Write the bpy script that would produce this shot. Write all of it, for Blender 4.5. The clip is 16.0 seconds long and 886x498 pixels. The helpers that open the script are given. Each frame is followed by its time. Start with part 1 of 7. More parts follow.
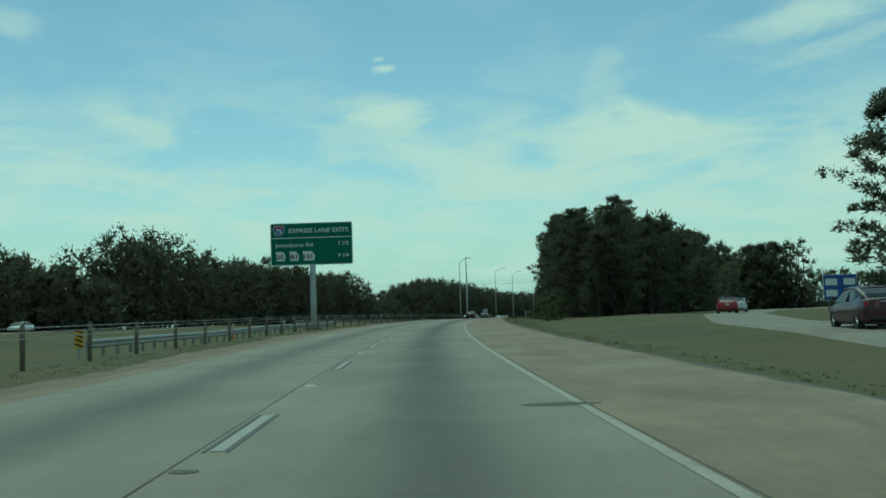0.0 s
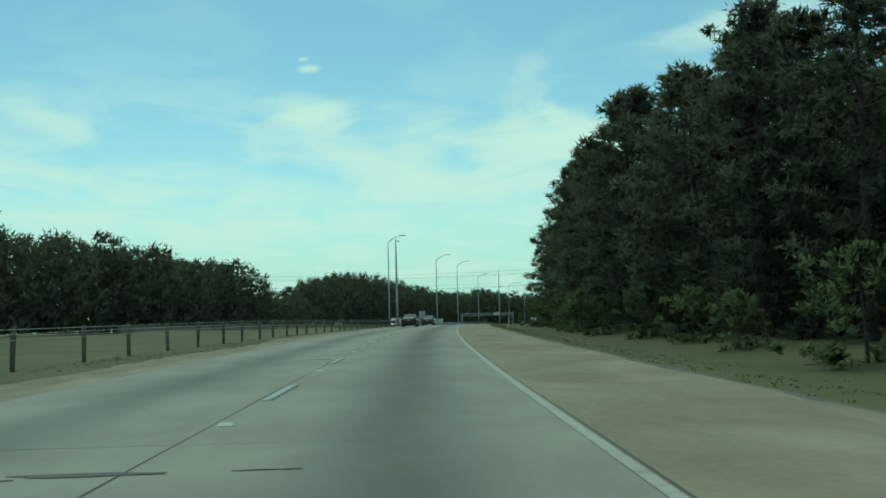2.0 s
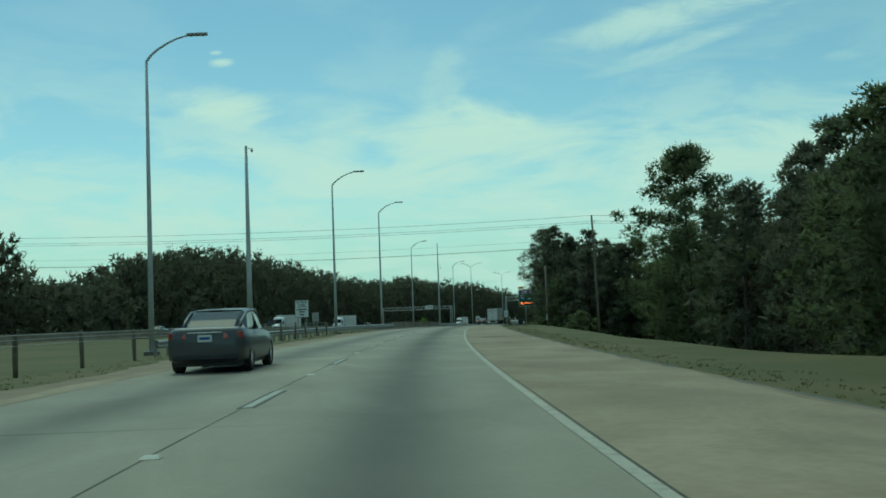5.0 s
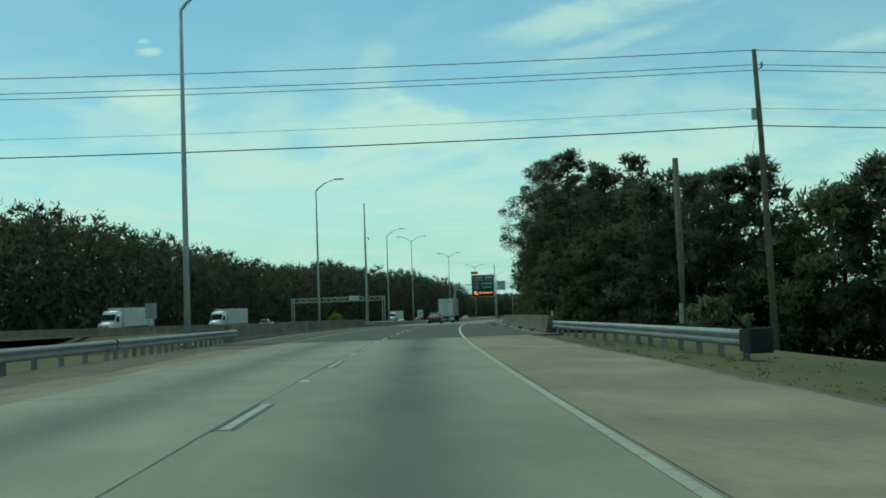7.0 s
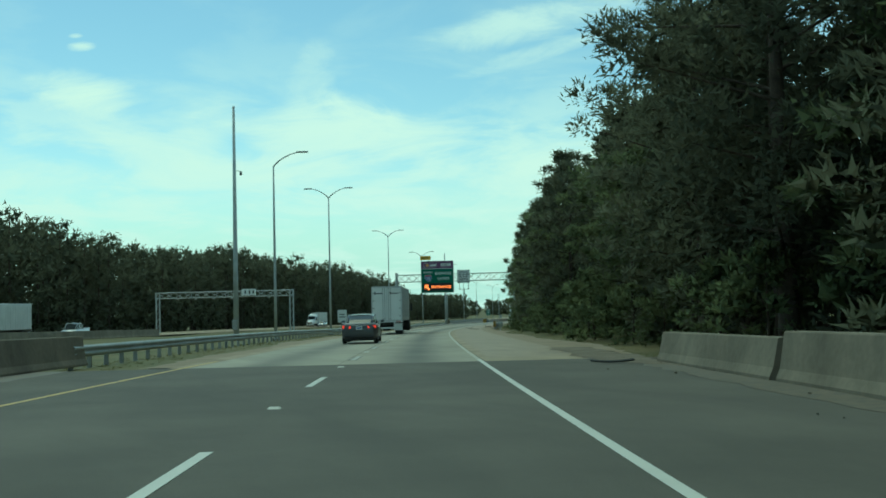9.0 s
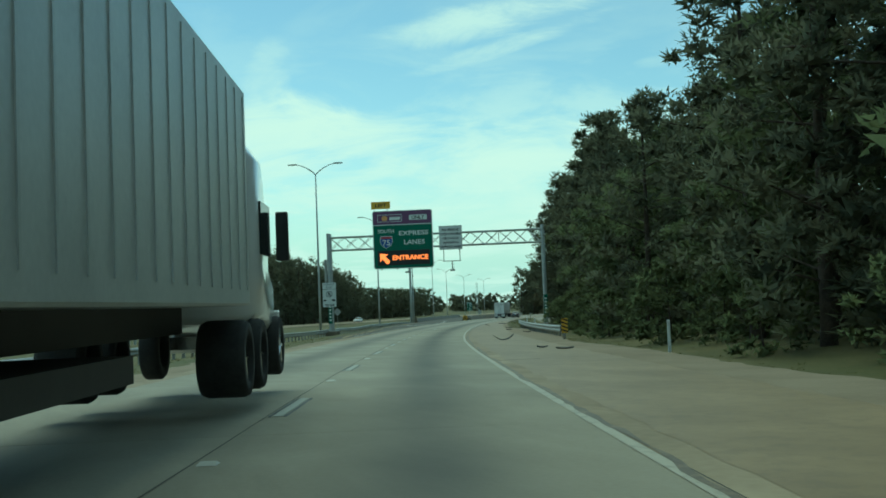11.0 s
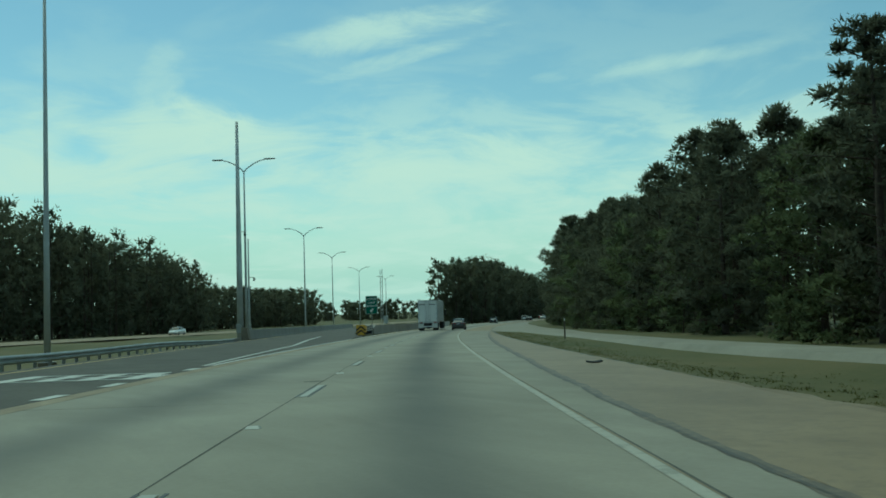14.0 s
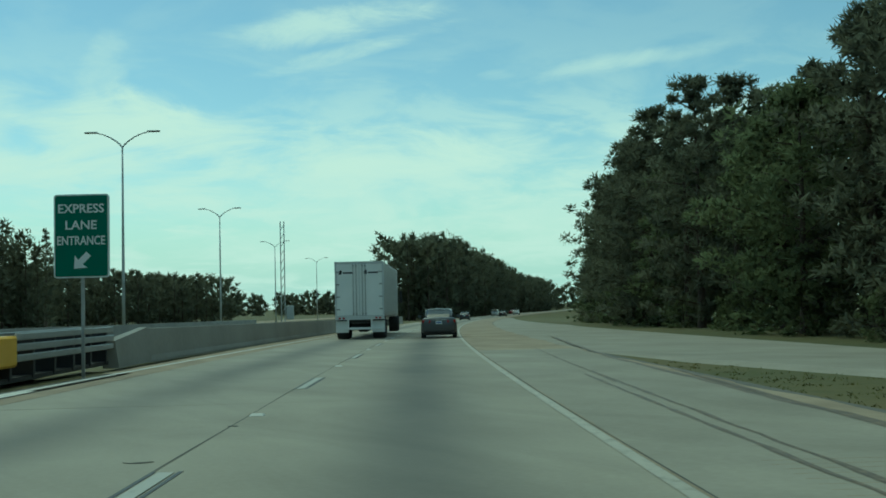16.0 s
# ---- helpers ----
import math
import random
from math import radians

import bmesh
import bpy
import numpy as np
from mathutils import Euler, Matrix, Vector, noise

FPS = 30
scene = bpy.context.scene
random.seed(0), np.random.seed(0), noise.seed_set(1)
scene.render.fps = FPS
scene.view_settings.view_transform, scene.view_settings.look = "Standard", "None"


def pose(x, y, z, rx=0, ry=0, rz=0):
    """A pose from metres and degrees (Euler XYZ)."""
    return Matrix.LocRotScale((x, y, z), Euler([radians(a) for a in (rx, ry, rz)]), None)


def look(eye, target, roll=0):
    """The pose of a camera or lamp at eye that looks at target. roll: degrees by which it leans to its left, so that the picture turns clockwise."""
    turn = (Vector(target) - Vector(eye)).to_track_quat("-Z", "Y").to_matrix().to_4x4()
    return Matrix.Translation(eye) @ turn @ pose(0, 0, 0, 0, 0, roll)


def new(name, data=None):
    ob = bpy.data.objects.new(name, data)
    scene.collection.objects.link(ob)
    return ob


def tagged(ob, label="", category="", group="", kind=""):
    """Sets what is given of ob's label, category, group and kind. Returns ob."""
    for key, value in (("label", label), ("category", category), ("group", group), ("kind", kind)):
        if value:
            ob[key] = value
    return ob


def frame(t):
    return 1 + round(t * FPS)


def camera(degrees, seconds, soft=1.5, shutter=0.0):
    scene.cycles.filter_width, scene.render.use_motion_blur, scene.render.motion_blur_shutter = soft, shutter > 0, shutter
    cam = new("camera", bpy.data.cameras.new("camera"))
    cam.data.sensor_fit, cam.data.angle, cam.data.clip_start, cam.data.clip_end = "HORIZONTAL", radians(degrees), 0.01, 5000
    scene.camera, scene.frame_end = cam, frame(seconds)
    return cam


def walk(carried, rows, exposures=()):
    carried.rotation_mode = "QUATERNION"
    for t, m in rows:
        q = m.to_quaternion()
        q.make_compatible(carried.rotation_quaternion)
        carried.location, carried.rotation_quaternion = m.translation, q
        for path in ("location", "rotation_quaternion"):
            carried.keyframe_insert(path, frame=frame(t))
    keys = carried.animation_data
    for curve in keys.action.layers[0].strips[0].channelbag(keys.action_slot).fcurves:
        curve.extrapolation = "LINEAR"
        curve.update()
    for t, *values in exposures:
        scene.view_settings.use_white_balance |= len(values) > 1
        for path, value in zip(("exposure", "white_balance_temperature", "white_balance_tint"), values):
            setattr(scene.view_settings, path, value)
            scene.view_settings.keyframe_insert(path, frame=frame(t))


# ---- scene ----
# ---------------------------------------------------------------- camera
cam = camera(45.84, 16.0, soft=1.7)

# seconds, x, y, z, yaw, pitch, lean to the right
PATH = [
    (0, -0.129, -0.003, 0.977, -0.67, 3.95, 1.76), (0.5, -0.477, 19.663, 1.190, -1.24, 4.05, 1.79),
    (1, -0.346, 39.264, 1.402, -2.22, 4.07, 2.19), (1.5, 0.234, 58.787, 1.614, -3.52, 3.96, 2.19),
    (2, 1.089, 78.230, 1.791, -4.85, 3.96, 1.41), (2.5, 2.358, 97.579, 1.933, -5.87, 4.08, 2.35),
    (3, 3.772, 116.844, 2.074, -6.70, 3.95, 2.02), (3.5, 5.475, 136.013, 2.214, -7.26, 3.88, 2.21),
    (4.2, 8.073, 162.714, 2.268, -8.10, 3.73, 2.16), (5, 11.595, 193.144, 2.321, -9.41, 3.56, 2.09),
    (5.6, 14.802, 215.908, 2.316, -10.83, 3.44, 2.05), (6, 17.254, 231.044, 2.276, -11.77, 3.35, 2.01),
    (6.5, 20.508, 249.967, 2.226, -12.56, 3.23, 1.89), (7, 24.225, 268.857, 2.176, -13.17, 3.08, 1.99),
    (7.5, 28.060, 287.778, 2.051, -14.00, 2.85, 1.93), (8, 32.153, 306.698, 1.903, -14.78, 2.81, 1.77),
    (8.5, 36.591, 325.570, 1.754, -15.65, 3.28, 1.03), (9, 41.489, 344.330, 1.588, -16.70, 3.15, 1.37),
    (9.7, 48.535, 370.548, 1.265, -17.48, 3.08, 1.68), (10.3, 54.847, 392.928, 0.988, -18.09, 3.02, 1.95),
    (11, 62.514, 418.764, 0.619, -19.00, 2.95, 2.27), (11.5, 68.243, 437.000, 0.318, -19.83, 2.90, 2.50),
    (12, 73.954, 455.130, 0.019, -20.75, 3.08, 2.19), (12.5, 80.319, 472.911, -0.275, -21.86, 3.20, 2.58),
    (13, 87.085, 490.402, -0.479, -23.08, 3.32, 1.77), (13.5, 93.955, 507.706, -0.681, -23.95, 3.28, 2.18),
    (14, 101.044, 524.780, -0.883, -24.72, 3.31, 1.72), (14.5, 108.332, 541.669, -1.090, -25.43, 3.18, 1.82),
    (15, 115.763, 558.438, -1.312, -26.01, 3.02, 1.78), (15.5, 123.410, 575.051, -1.533, -26.79, 2.93, 1.51),
    (16, 131.123, 591.575, -1.754, -27.67, 3.01, 1.36),
]
EV, KELVIN, TINT = -0.06, 6080, -36
walk(cam, [(t, pose(x, y, z, 90 + pitch, 0, yaw) @ pose(0, 0, 0, 0, 0, -lean)) for t, x, y, z, yaw, pitch, lean in PATH],
     [(t, EV + e, KELVIN, TINT) for t, e in ((0, -0.2), (1, 0.02), (2.5, 0.05), (3.7, 0.03), (6, -0.15), (7.5, 0.05), (8.5, 0.2), (12.5, 0.22), (13, 0.02), (14, -0.08), (14.8, -0.06), (16, 0.02))])

# ---------------------------------------------------------------- world and sun
SUN_EL, SUN_AZ = 58, 8           # degrees; the sun stands high and ahead of the road's start
world = bpy.data.worlds.new("world")
scene.world = world
world.use_nodes = True
wt = world.node_tree
wt.nodes.clear()


def wmath(op, a, b=None, clamp=False):
    n = wt.nodes.new("ShaderNodeMath")
    n.operation, n.use_clamp = op, clamp
    for i, v in enumerate((a, b)):
        if v is None:
            continue
        if isinstance(v, (int, float)):
            n.inputs[i].default_value = v
        else:
            wt.links.new(v, n.inputs[i])
    return n.outputs[0]


def wrange(v, a, b, c=0.0, d=1.0):
    n = wt.nodes.new("ShaderNodeMapRange")
    n.interpolation_type = "SMOOTHSTEP"
    wt.links.new(v, n.inputs[0])
    for i, q in enumerate((a, b, c, d)):
        n.inputs[1 + i].default_value = q
    return n.outputs[0]


sky = wt.nodes.new("ShaderNodeTexSky")
sky.sky_type, sky.sun_disc = "NISHITA", False
sky.sun_elevation, sky.sun_rotation = radians(SUN_EL), radians(-SUN_AZ)
sky.air_density, sky.dust_density, sky.ozone_density = 1.05, 0.15, 1.5
coord = wt.nodes.new("ShaderNodeTexCoord")
sep = wt.nodes.new("ShaderNodeSeparateXYZ")
wt.links.new(coord.outputs["Generated"], sep.inputs[0])
dx, dy, dz = sep.outputs
lift = wmath("ADD", wmath("MAXIMUM", dz, 0.0), 0.15)
plane = wt.nodes.new("ShaderNodeCombineXYZ")
wt.links.new(wmath("DIVIDE", dx, lift), plane.inputs[0])
wt.links.new(wmath("DIVIDE", dy, lift), plane.inputs[1])


def wnoise(vec, scale, detail, rough, distort=0.0):
    n = wt.nodes.new("ShaderNodeTexNoise")
    n.inputs["Scale"].default_value, n.inputs["Detail"].default_value = scale, detail
    n.inputs["Roughness"].default_value, n.inputs["Distortion"].default_value = rough, distort
    wt.links.new(vec, n.inputs["Vector"])
    return n.outputs["Fac"]


broad = wnoise(plane.outputs[0], 2.3, 9, 0.58, 0.5)
veil = wmath("MULTIPLY", wrange(broad, 0.42, 0.62), wrange(dz, 0.26, 0.12, 0.12, 0.66))
# unseen high cloud above the camera's view, added to brighten faces turned from the sun
veil = wmath("MAXIMUM", veil, wmath("MULTIPLY", wrange(broad, 0.34, 0.62), wrange(dz, 0.34, 0.62, 0.0, 0.55)))
bearing = wmath("MULTIPLY", wmath("ARCTAN2", dx, dy), 180 / math.pi)          # degrees to the right of north
height_angle = wmath("MULTIPLY", wmath("ARCSINE", dz), 180 / math.pi)
fibre_map = wt.nodes.new("ShaderNodeMapping")
fibre_map.inputs["Rotation"].default_value = (0, radians(-10), 0)
fibre_map.inputs["Scale"].default_value = (0.6, 0.6, 1.9)
wt.links.new(coord.outputs["Generated"], fibre_map.inputs[0])
ragged = wmath("MULTIPLY", wmath("SUBTRACT", wnoise(fibre_map.outputs[0], 13.0, 10, 0.64, 0.8), 0.5), 7.5)


def mad(a, b, c):
    n = wt.nodes.new("ShaderNodeMath")
    n.operation = "MULTIPLY_ADD"
    for i, v in enumerate((a, b, c)):
        if isinstance(v, (int, float)):
            n.inputs[i].default_value = v
        else:
            wt.links.new(v, n.inputs[i])
    return n.outputs[0]


def puff(right, up, wide, high, tilt, strength):
    """A soft bank of cloud: its bearing, height, half sizes and slant in degrees; ragged by noise."""
    c, q = math.cos(radians(tilt)), math.sin(radians(tilt))
    along = mad(bearing, c / wide, mad(height_angle, q / wide, -(right * c + up * q) / wide))
    across = mad(bearing, -q / high, mad(height_angle, c / high, (right * q - up * c) / high))
    r = wmath("ADD", mad(along, along, wmath("MULTIPLY", across, across)), ragged)
    return wmath("MULTIPLY", wrange(r, 2.3, -0.9), strength)


CLOUDS = (
    (-2.2, 11.3, 2.1, 1.05, -12, 1.0), (0.2, 9.3, 2.8, 0.75, -26, 0.66), (-2.4, 13.75, 0.55, 0.20, 6, 1.0), (-2.6, 14.3, 0.30, 0.10, 6, 0.7),
    (3.8, 9.7, 1.6, 1.2, 50, 0.62), (10.4, 9.6, 3.2, 1.5, 8, 0.92), (14.3, 9.2, 2.8, 1.3, -15, 0.90), (9.6, 12.0, 0.9, 1.9, -20, 0.34),
    (-15.8, 10.8, 2.4, 0.7, -22, 0.66), (-19.5, 8.3, 4.5, 0.8, -10, 0.72), (-14, 6.0, 11, 0.9, -4, 0.72), (-4.0, 7.2, 6.0, 0.9, -10, 0.62),
    (5.0, 7.0, 5.5, 1.0, 4, 0.66), (17.8, 6.7, 5.0, 1.4, 6, 0.78), (22, 3.8, 7.0, 1.2, 4, 0.55), (-22, 15.6, 1.6, 0.7, -10, 0.5),
    (21.6, 15.1, 5.2, 0.75, 9, 0.74), (22.6, 13.7, 4.6, 0.36, 14, 0.62), (37.5, 12.7, 6.0, 0.42, 6, 0.55), (31.0, 12.3, 1.0, 0.3, 0, 0.35),
    (23.8, 8.4, 5.0, 1.4, 2, 0.92), (30.3, 8.0, 4.0, 1.4, -8, 0.90), (11.6, 7.2, 4.6, 0.9, -4, 0.66), (23, 5.6, 9.0, 0.9, 3, 0.70),
    (34, 4.6, 7.0, 1.5, 0, 0.6), (43, 8.5, 7.0, 1.7, 5, 0.6), (-32, 10, 7.0, 1.6, -6, 0.6), (-42, 14, 8.0, 1.2, 8, 0.5))
total = wmath("SUBTRACT", 1.0, veil)
for spec in CLOUDS:
    total = wmath("MULTIPLY", total, wmath("SUBTRACT", 1.0, puff(*spec)))
total = wmath("SUBTRACT", 1.0, total)
haze = wrange(dz, 0.16, 0.0, 0.0, 0.92)
mix = wt.nodes.new("ShaderNodeMix")
mix.data_type = "RGBA"
wt.links.new(total, mix.inputs[0])
dim = wt.nodes.new("ShaderNodeMix")
dim.data_type = "RGBA"
wt.links.new(haze, dim.inputs[0])
wt.links.new(sky.outputs[0], dim.inputs[6])
dim.inputs[7].default_value = (4.9, 6.35, 6.85, 1)
wt.links.new(dim.outputs[2], mix.inputs[6])
mix.inputs[7].default_value = (6.95, 7.55, 7.75, 1)
back = wt.nodes.new("ShaderNodeBackground")
back.inputs[1].default_value = 0.105
wt.links.new(mix.outputs[2], back.inputs[0])
wout = wt.nodes.new("ShaderNodeOutputWorld")
wt.links.new(back.outputs[0], wout.inputs[0])

sun = new("sun", bpy.data.lights.new("sun", "SUN"))
sun.data.energy, sun.data.angle, sun.data.color = 1.0, radians(40), (1.0, 0.95, 0.86)
ca, ce = radians(SUN_AZ), radians(SUN_EL)
sun.matrix_world = look((-math.sin(ca) * math.cos(ce) * 100, math.cos(ca) * math.cos(ce) * 100, math.sin(ce) * 100), (0, 0, 0))


# ---------------------------------------------------------------- materials
def material(name, a, b=None, scale=3.0, fine=40.0, rough=0.7, metal=0.0, bump=0.0, spread=0.0, world_space=True, coat=0.0):
    """Two colours mixed by noise at two scales; spread: brightness from object to object."""
    m = bpy.data.materials.new(name)
    m.use_nodes = True
    t = m.node_tree
    s = t.nodes["Principled BSDF"]
    s.inputs["Roughness"].default_value, s.inputs["Metallic"].default_value = rough, metal
    s.inputs["Coat Weight"].default_value = coat
    if b is None:
        s.inputs["Base Color"].default_value = (*a, 1)
        return m
    if world_space:
        vec = t.nodes.new("ShaderNodeNewGeometry").outputs["Position"]
    else:
        vec = t.nodes.new("ShaderNodeTexCoord").outputs["Object"]

    def noise_at(sc, detail):
        n = t.nodes.new("ShaderNodeTexNoise")
        n.inputs["Scale"].default_value, n.inputs["Detail"].default_value = sc, detail
        t.links.new(vec, n.inputs["Vector"])
        return n.outputs["Fac"]
    big, small = noise_at(scale, 4), noise_at(fine, 3)
    add = t.nodes.new("ShaderNodeMath")
    add.operation = "MULTIPLY_ADD"
    t.links.new(small, add.inputs[0])
    add.inputs[1].default_value = 0.4
    t.links.new(big, add.inputs[2])
    r = t.nodes.new("ShaderNodeMapRange")
    r.inputs[1].default_value, r.inputs[2].default_value = 0.45, 0.95
    t.links.new(add.outputs[0], r.inputs[0])
    mx = t.nodes.new("ShaderNodeMix")
    mx.data_type = "RGBA"
    t.links.new(r.outputs[0], mx.inputs[0])
    mx.inputs[6].default_value, mx.inputs[7].default_value = (*a, 1), (*b, 1)
    out = mx.outputs[2]
    if spread:
        h = t.nodes.new("ShaderNodeHueSaturation")
        info = t.nodes.new("ShaderNodeObjectInfo")
        q = t.nodes.new("ShaderNodeMapRange")
        q.inputs[3].default_value, q.inputs[4].default_value = 1 - spread, 1 + spread
        t.links.new(info.outputs["Random"], q.inputs[0])
        t.links.new(q.outputs[0], h.inputs["Value"])
        t.links.new(out, h.inputs["Color"])
        out = h.outputs[0]
    t.links.new(out, s.inputs["Base Color"])
    if bump:
        bn = t.nodes.new("ShaderNodeBump")
        bn.inputs["Strength"].default_value, bn.inputs["Distance"].default_value = bump, 0.02
        t.links.new(small, bn.inputs["Height"])
        t.links.new(bn.outputs[0], s.inputs["Normal"])
    return m


def leaf_material(name, a, b, through_leaf=0.5):
    """Foliage: each blade a little apart in shade, patches and whole trees too; half of it is thrown back, half passes through the blades."""
    m = bpy.data.materials.new(name)
    m.use_nodes = True
    t = m.node_tree
    s = t.nodes["Principled BSDF"]
    s.inputs["Roughness"].default_value = 0.85
    s.inputs["Specular IOR Level"].default_value = 0.08
    geo = t.nodes.new("ShaderNodeNewGeometry")
    n = t.nodes.new("ShaderNodeTexNoise")
    n.inputs["Scale"].default_value, n.inputs["Detail"].default_value = 0.35, 2
    t.links.new(geo.outputs["Position"], n.inputs["Vector"])
    f = t.nodes.new("ShaderNodeMath")
    f.operation = "MULTIPLY_ADD"
    t.links.new(geo.outputs["Random Per Island"], f.inputs[0])
    f.inputs[1].default_value = 0.14
    r = t.nodes.new("ShaderNodeMapRange")
    r.inputs[1].default_value, r.inputs[2].default_value, r.inputs[4].default_value = 0.3, 0.7, 0.7
    fine = t.nodes.new("ShaderNodeTexNoise")
    fine.inputs["Scale"].default_value, fine.inputs["Detail"].default_value, fine.inputs["Roughness"].default_value = 4.0, 5, 0.7
    t.links.new(geo.outputs["Position"], fine.inputs["Vector"])
    both = t.nodes.new("ShaderNodeMath")
    both.operation = "MULTIPLY_ADD"
    t.links.new(fine.outputs["Fac"], both.inputs[0])
    both.inputs[1].default_value = 1.3
    t.links.new(n.outputs["Fac"], both.inputs[2])
    r.inputs[1].default_value, r.inputs[2].default_value = 0.85, 1.45
    t.links.new(both.outputs[0], r.inputs[0])
    t.links.new(r.outputs[0], f.inputs[2])
    mx = t.nodes.new("ShaderNodeMix")
    mx.data_type = "RGBA"
    t.links.new(f.outputs[0], mx.inputs[0])
    mx.inputs[6].default_value, mx.inputs[7].default_value = (*a, 1), (*b, 1)
    h = t.nodes.new("ShaderNodeHueSaturation")
    info = t.nodes.new("ShaderNodeObjectInfo")
    q = t.nodes.new("ShaderNodeMapRange")
    q.inputs[3].default_value, q.inputs[4].default_value = 0.82, 1.2
    t.links.new(info.outputs["Random"], q.inputs[0])
    t.links.new(q.outputs[0], h.inputs["Value"])
    t.links.new(mx.outputs[2], h.inputs["Color"])
    t.links.new(h.outputs[0], s.inputs["Base Color"])
    tr = t.nodes.new("ShaderNodeBsdfTranslucent")
    t.links.new(h.outputs[0], tr.inputs[0])
    ms = t.nodes.new("ShaderNodeMixShader")
    ms.inputs[0].default_value = through_leaf
    t.links.new(s.outputs[0], ms.inputs[1])
    t.links.new(tr.outputs[0], ms.inputs[2])
    t.links.new(ms.outputs[0], t.nodes["Material Output"].inputs["Surface"])
    return m


def lane_material(name, a, b, dark, width, depth):
    """Concrete with the oil-dark band that runs along the middle of a lane."""
    m = material(name, a, b, 0.35, 22.0, 0.82, 0.0, 0.12, 0.05)
    t = m.node_tree
    s = t.nodes["Principled BSDF"]
    old = s.inputs["Base Color"].links[0].from_socket
    sx = t.nodes.new("ShaderNodeSeparateXYZ")
    t.links.new(t.nodes.new("ShaderNodeTexCoord").outputs["Object"], sx.inputs[0])
    pos = t.nodes.new("ShaderNodeNewGeometry").outputs["Position"]
    n = t.nodes.new("ShaderNodeTexNoise")
    n.inputs["Scale"].default_value, n.inputs["Detail"].default_value = 0.22, 3
    t.links.new(pos, n.inputs["Vector"])

    def mth(op, p, q=None):
        k = t.nodes.new("ShaderNodeMath")
        k.operation = op
        for i, v in enumerate((p, q)):
            if isinstance(v, (int, float)):
                k.inputs[i].default_value = v
            elif v is not None:
                t.links.new(v, k.inputs[i])
        return k.outputs[0]
    off = mth("DIVIDE", sx.outputs[0], width)
    fac = mth("MULTIPLY", mth("POWER", 2.718, mth("MULTIPLY", mth("MULTIPLY", off, off), -1.0)), mth("ADD", mth("MULTIPLY", n.outputs["Fac"], 0.7), 0.45))
    fac = mth("MULTIPLY", fac, depth)
    mx = t.nodes.new("ShaderNodeMix")
    mx.data_type = "RGBA"
    mx.clamp_factor = True
    t.links.new(fac, mx.inputs[0])
    t.links.new(old, mx.inputs[6])
    mx.inputs[7].default_value = (*dark, 1)
    t.links.new(mx.outputs[2], s.inputs["Base Color"])
    return m


def paint_material(name, colour, under, wear):
    """Road paint, worn through in flakes to the surface below."""
    m = material(name, colour, tuple(c * 0.86 for c in colour), 1.3, 30, 0.6)
    t = m.node_tree
    s = t.nodes["Principled BSDF"]
    old = s.inputs["Base Color"].links[0].from_socket
    n = t.nodes.new("ShaderNodeTexNoise")
    n.inputs["Scale"].default_value, n.inputs["Detail"].default_value, n.inputs["Roughness"].default_value = 5.0, 6, 0.7
    t.links.new(t.nodes.new("ShaderNodeNewGeometry").outputs["Position"], n.inputs["Vector"])
    r = t.nodes.new("ShaderNodeMapRange")
    r.inputs[1].default_value, r.inputs[2].default_value = 1 - wear, 1 - wear + 0.12
    t.links.new(n.outputs["Fac"], r.inputs[0])
    mx = t.nodes.new("ShaderNodeMix")
    mx.data_type = "RGBA"
    t.links.new(r.outputs[0], mx.inputs[0])
    t.links.new(old, mx.inputs[6])
    mx.inputs[7].default_value = (*under, 1)
    t.links.new(mx.outputs[2], s.inputs["Base Color"])
    return m


def mottled(m, per_metre, low, high, stretch=0.3):
    """Soft stains in a surface, drawn out along the road."""
    t = m.node_tree
    s = t.nodes["Principled BSDF"]
    old = s.inputs["Base Color"].links[0].from_socket
    mp = t.nodes.new("ShaderNodeMapping")
    mp.inputs["Scale"].default_value = (1.0, stretch, 1.0)
    t.links.new(t.nodes.new("ShaderNodeNewGeometry").outputs["Position"], mp.inputs["Vector"])
    n = t.nodes.new("ShaderNodeTexNoise")
    n.inputs["Scale"].default_value, n.inputs["Detail"].default_value, n.inputs["Roughness"].default_value, n.inputs["Distortion"].default_value = per_metre, 5, 0.62, 0.8
    t.links.new(mp.outputs[0], n.inputs["Vector"])
    r = t.nodes.new("ShaderNodeMapRange")
    r.inputs[1].default_value, r.inputs[2].default_value, r.inputs[3].default_value, r.inputs[4].default_value = 0.32, 0.68, low, high
    t.links.new(n.outputs["Fac"], r.inputs[0])
    h = t.nodes.new("ShaderNodeHueSaturation")
    t.links.new(r.outputs[0], h.inputs["Value"])
    t.links.new(old, h.inputs["Color"])
    t.links.new(h.outputs[0], s.inputs["Base Color"])
    return m


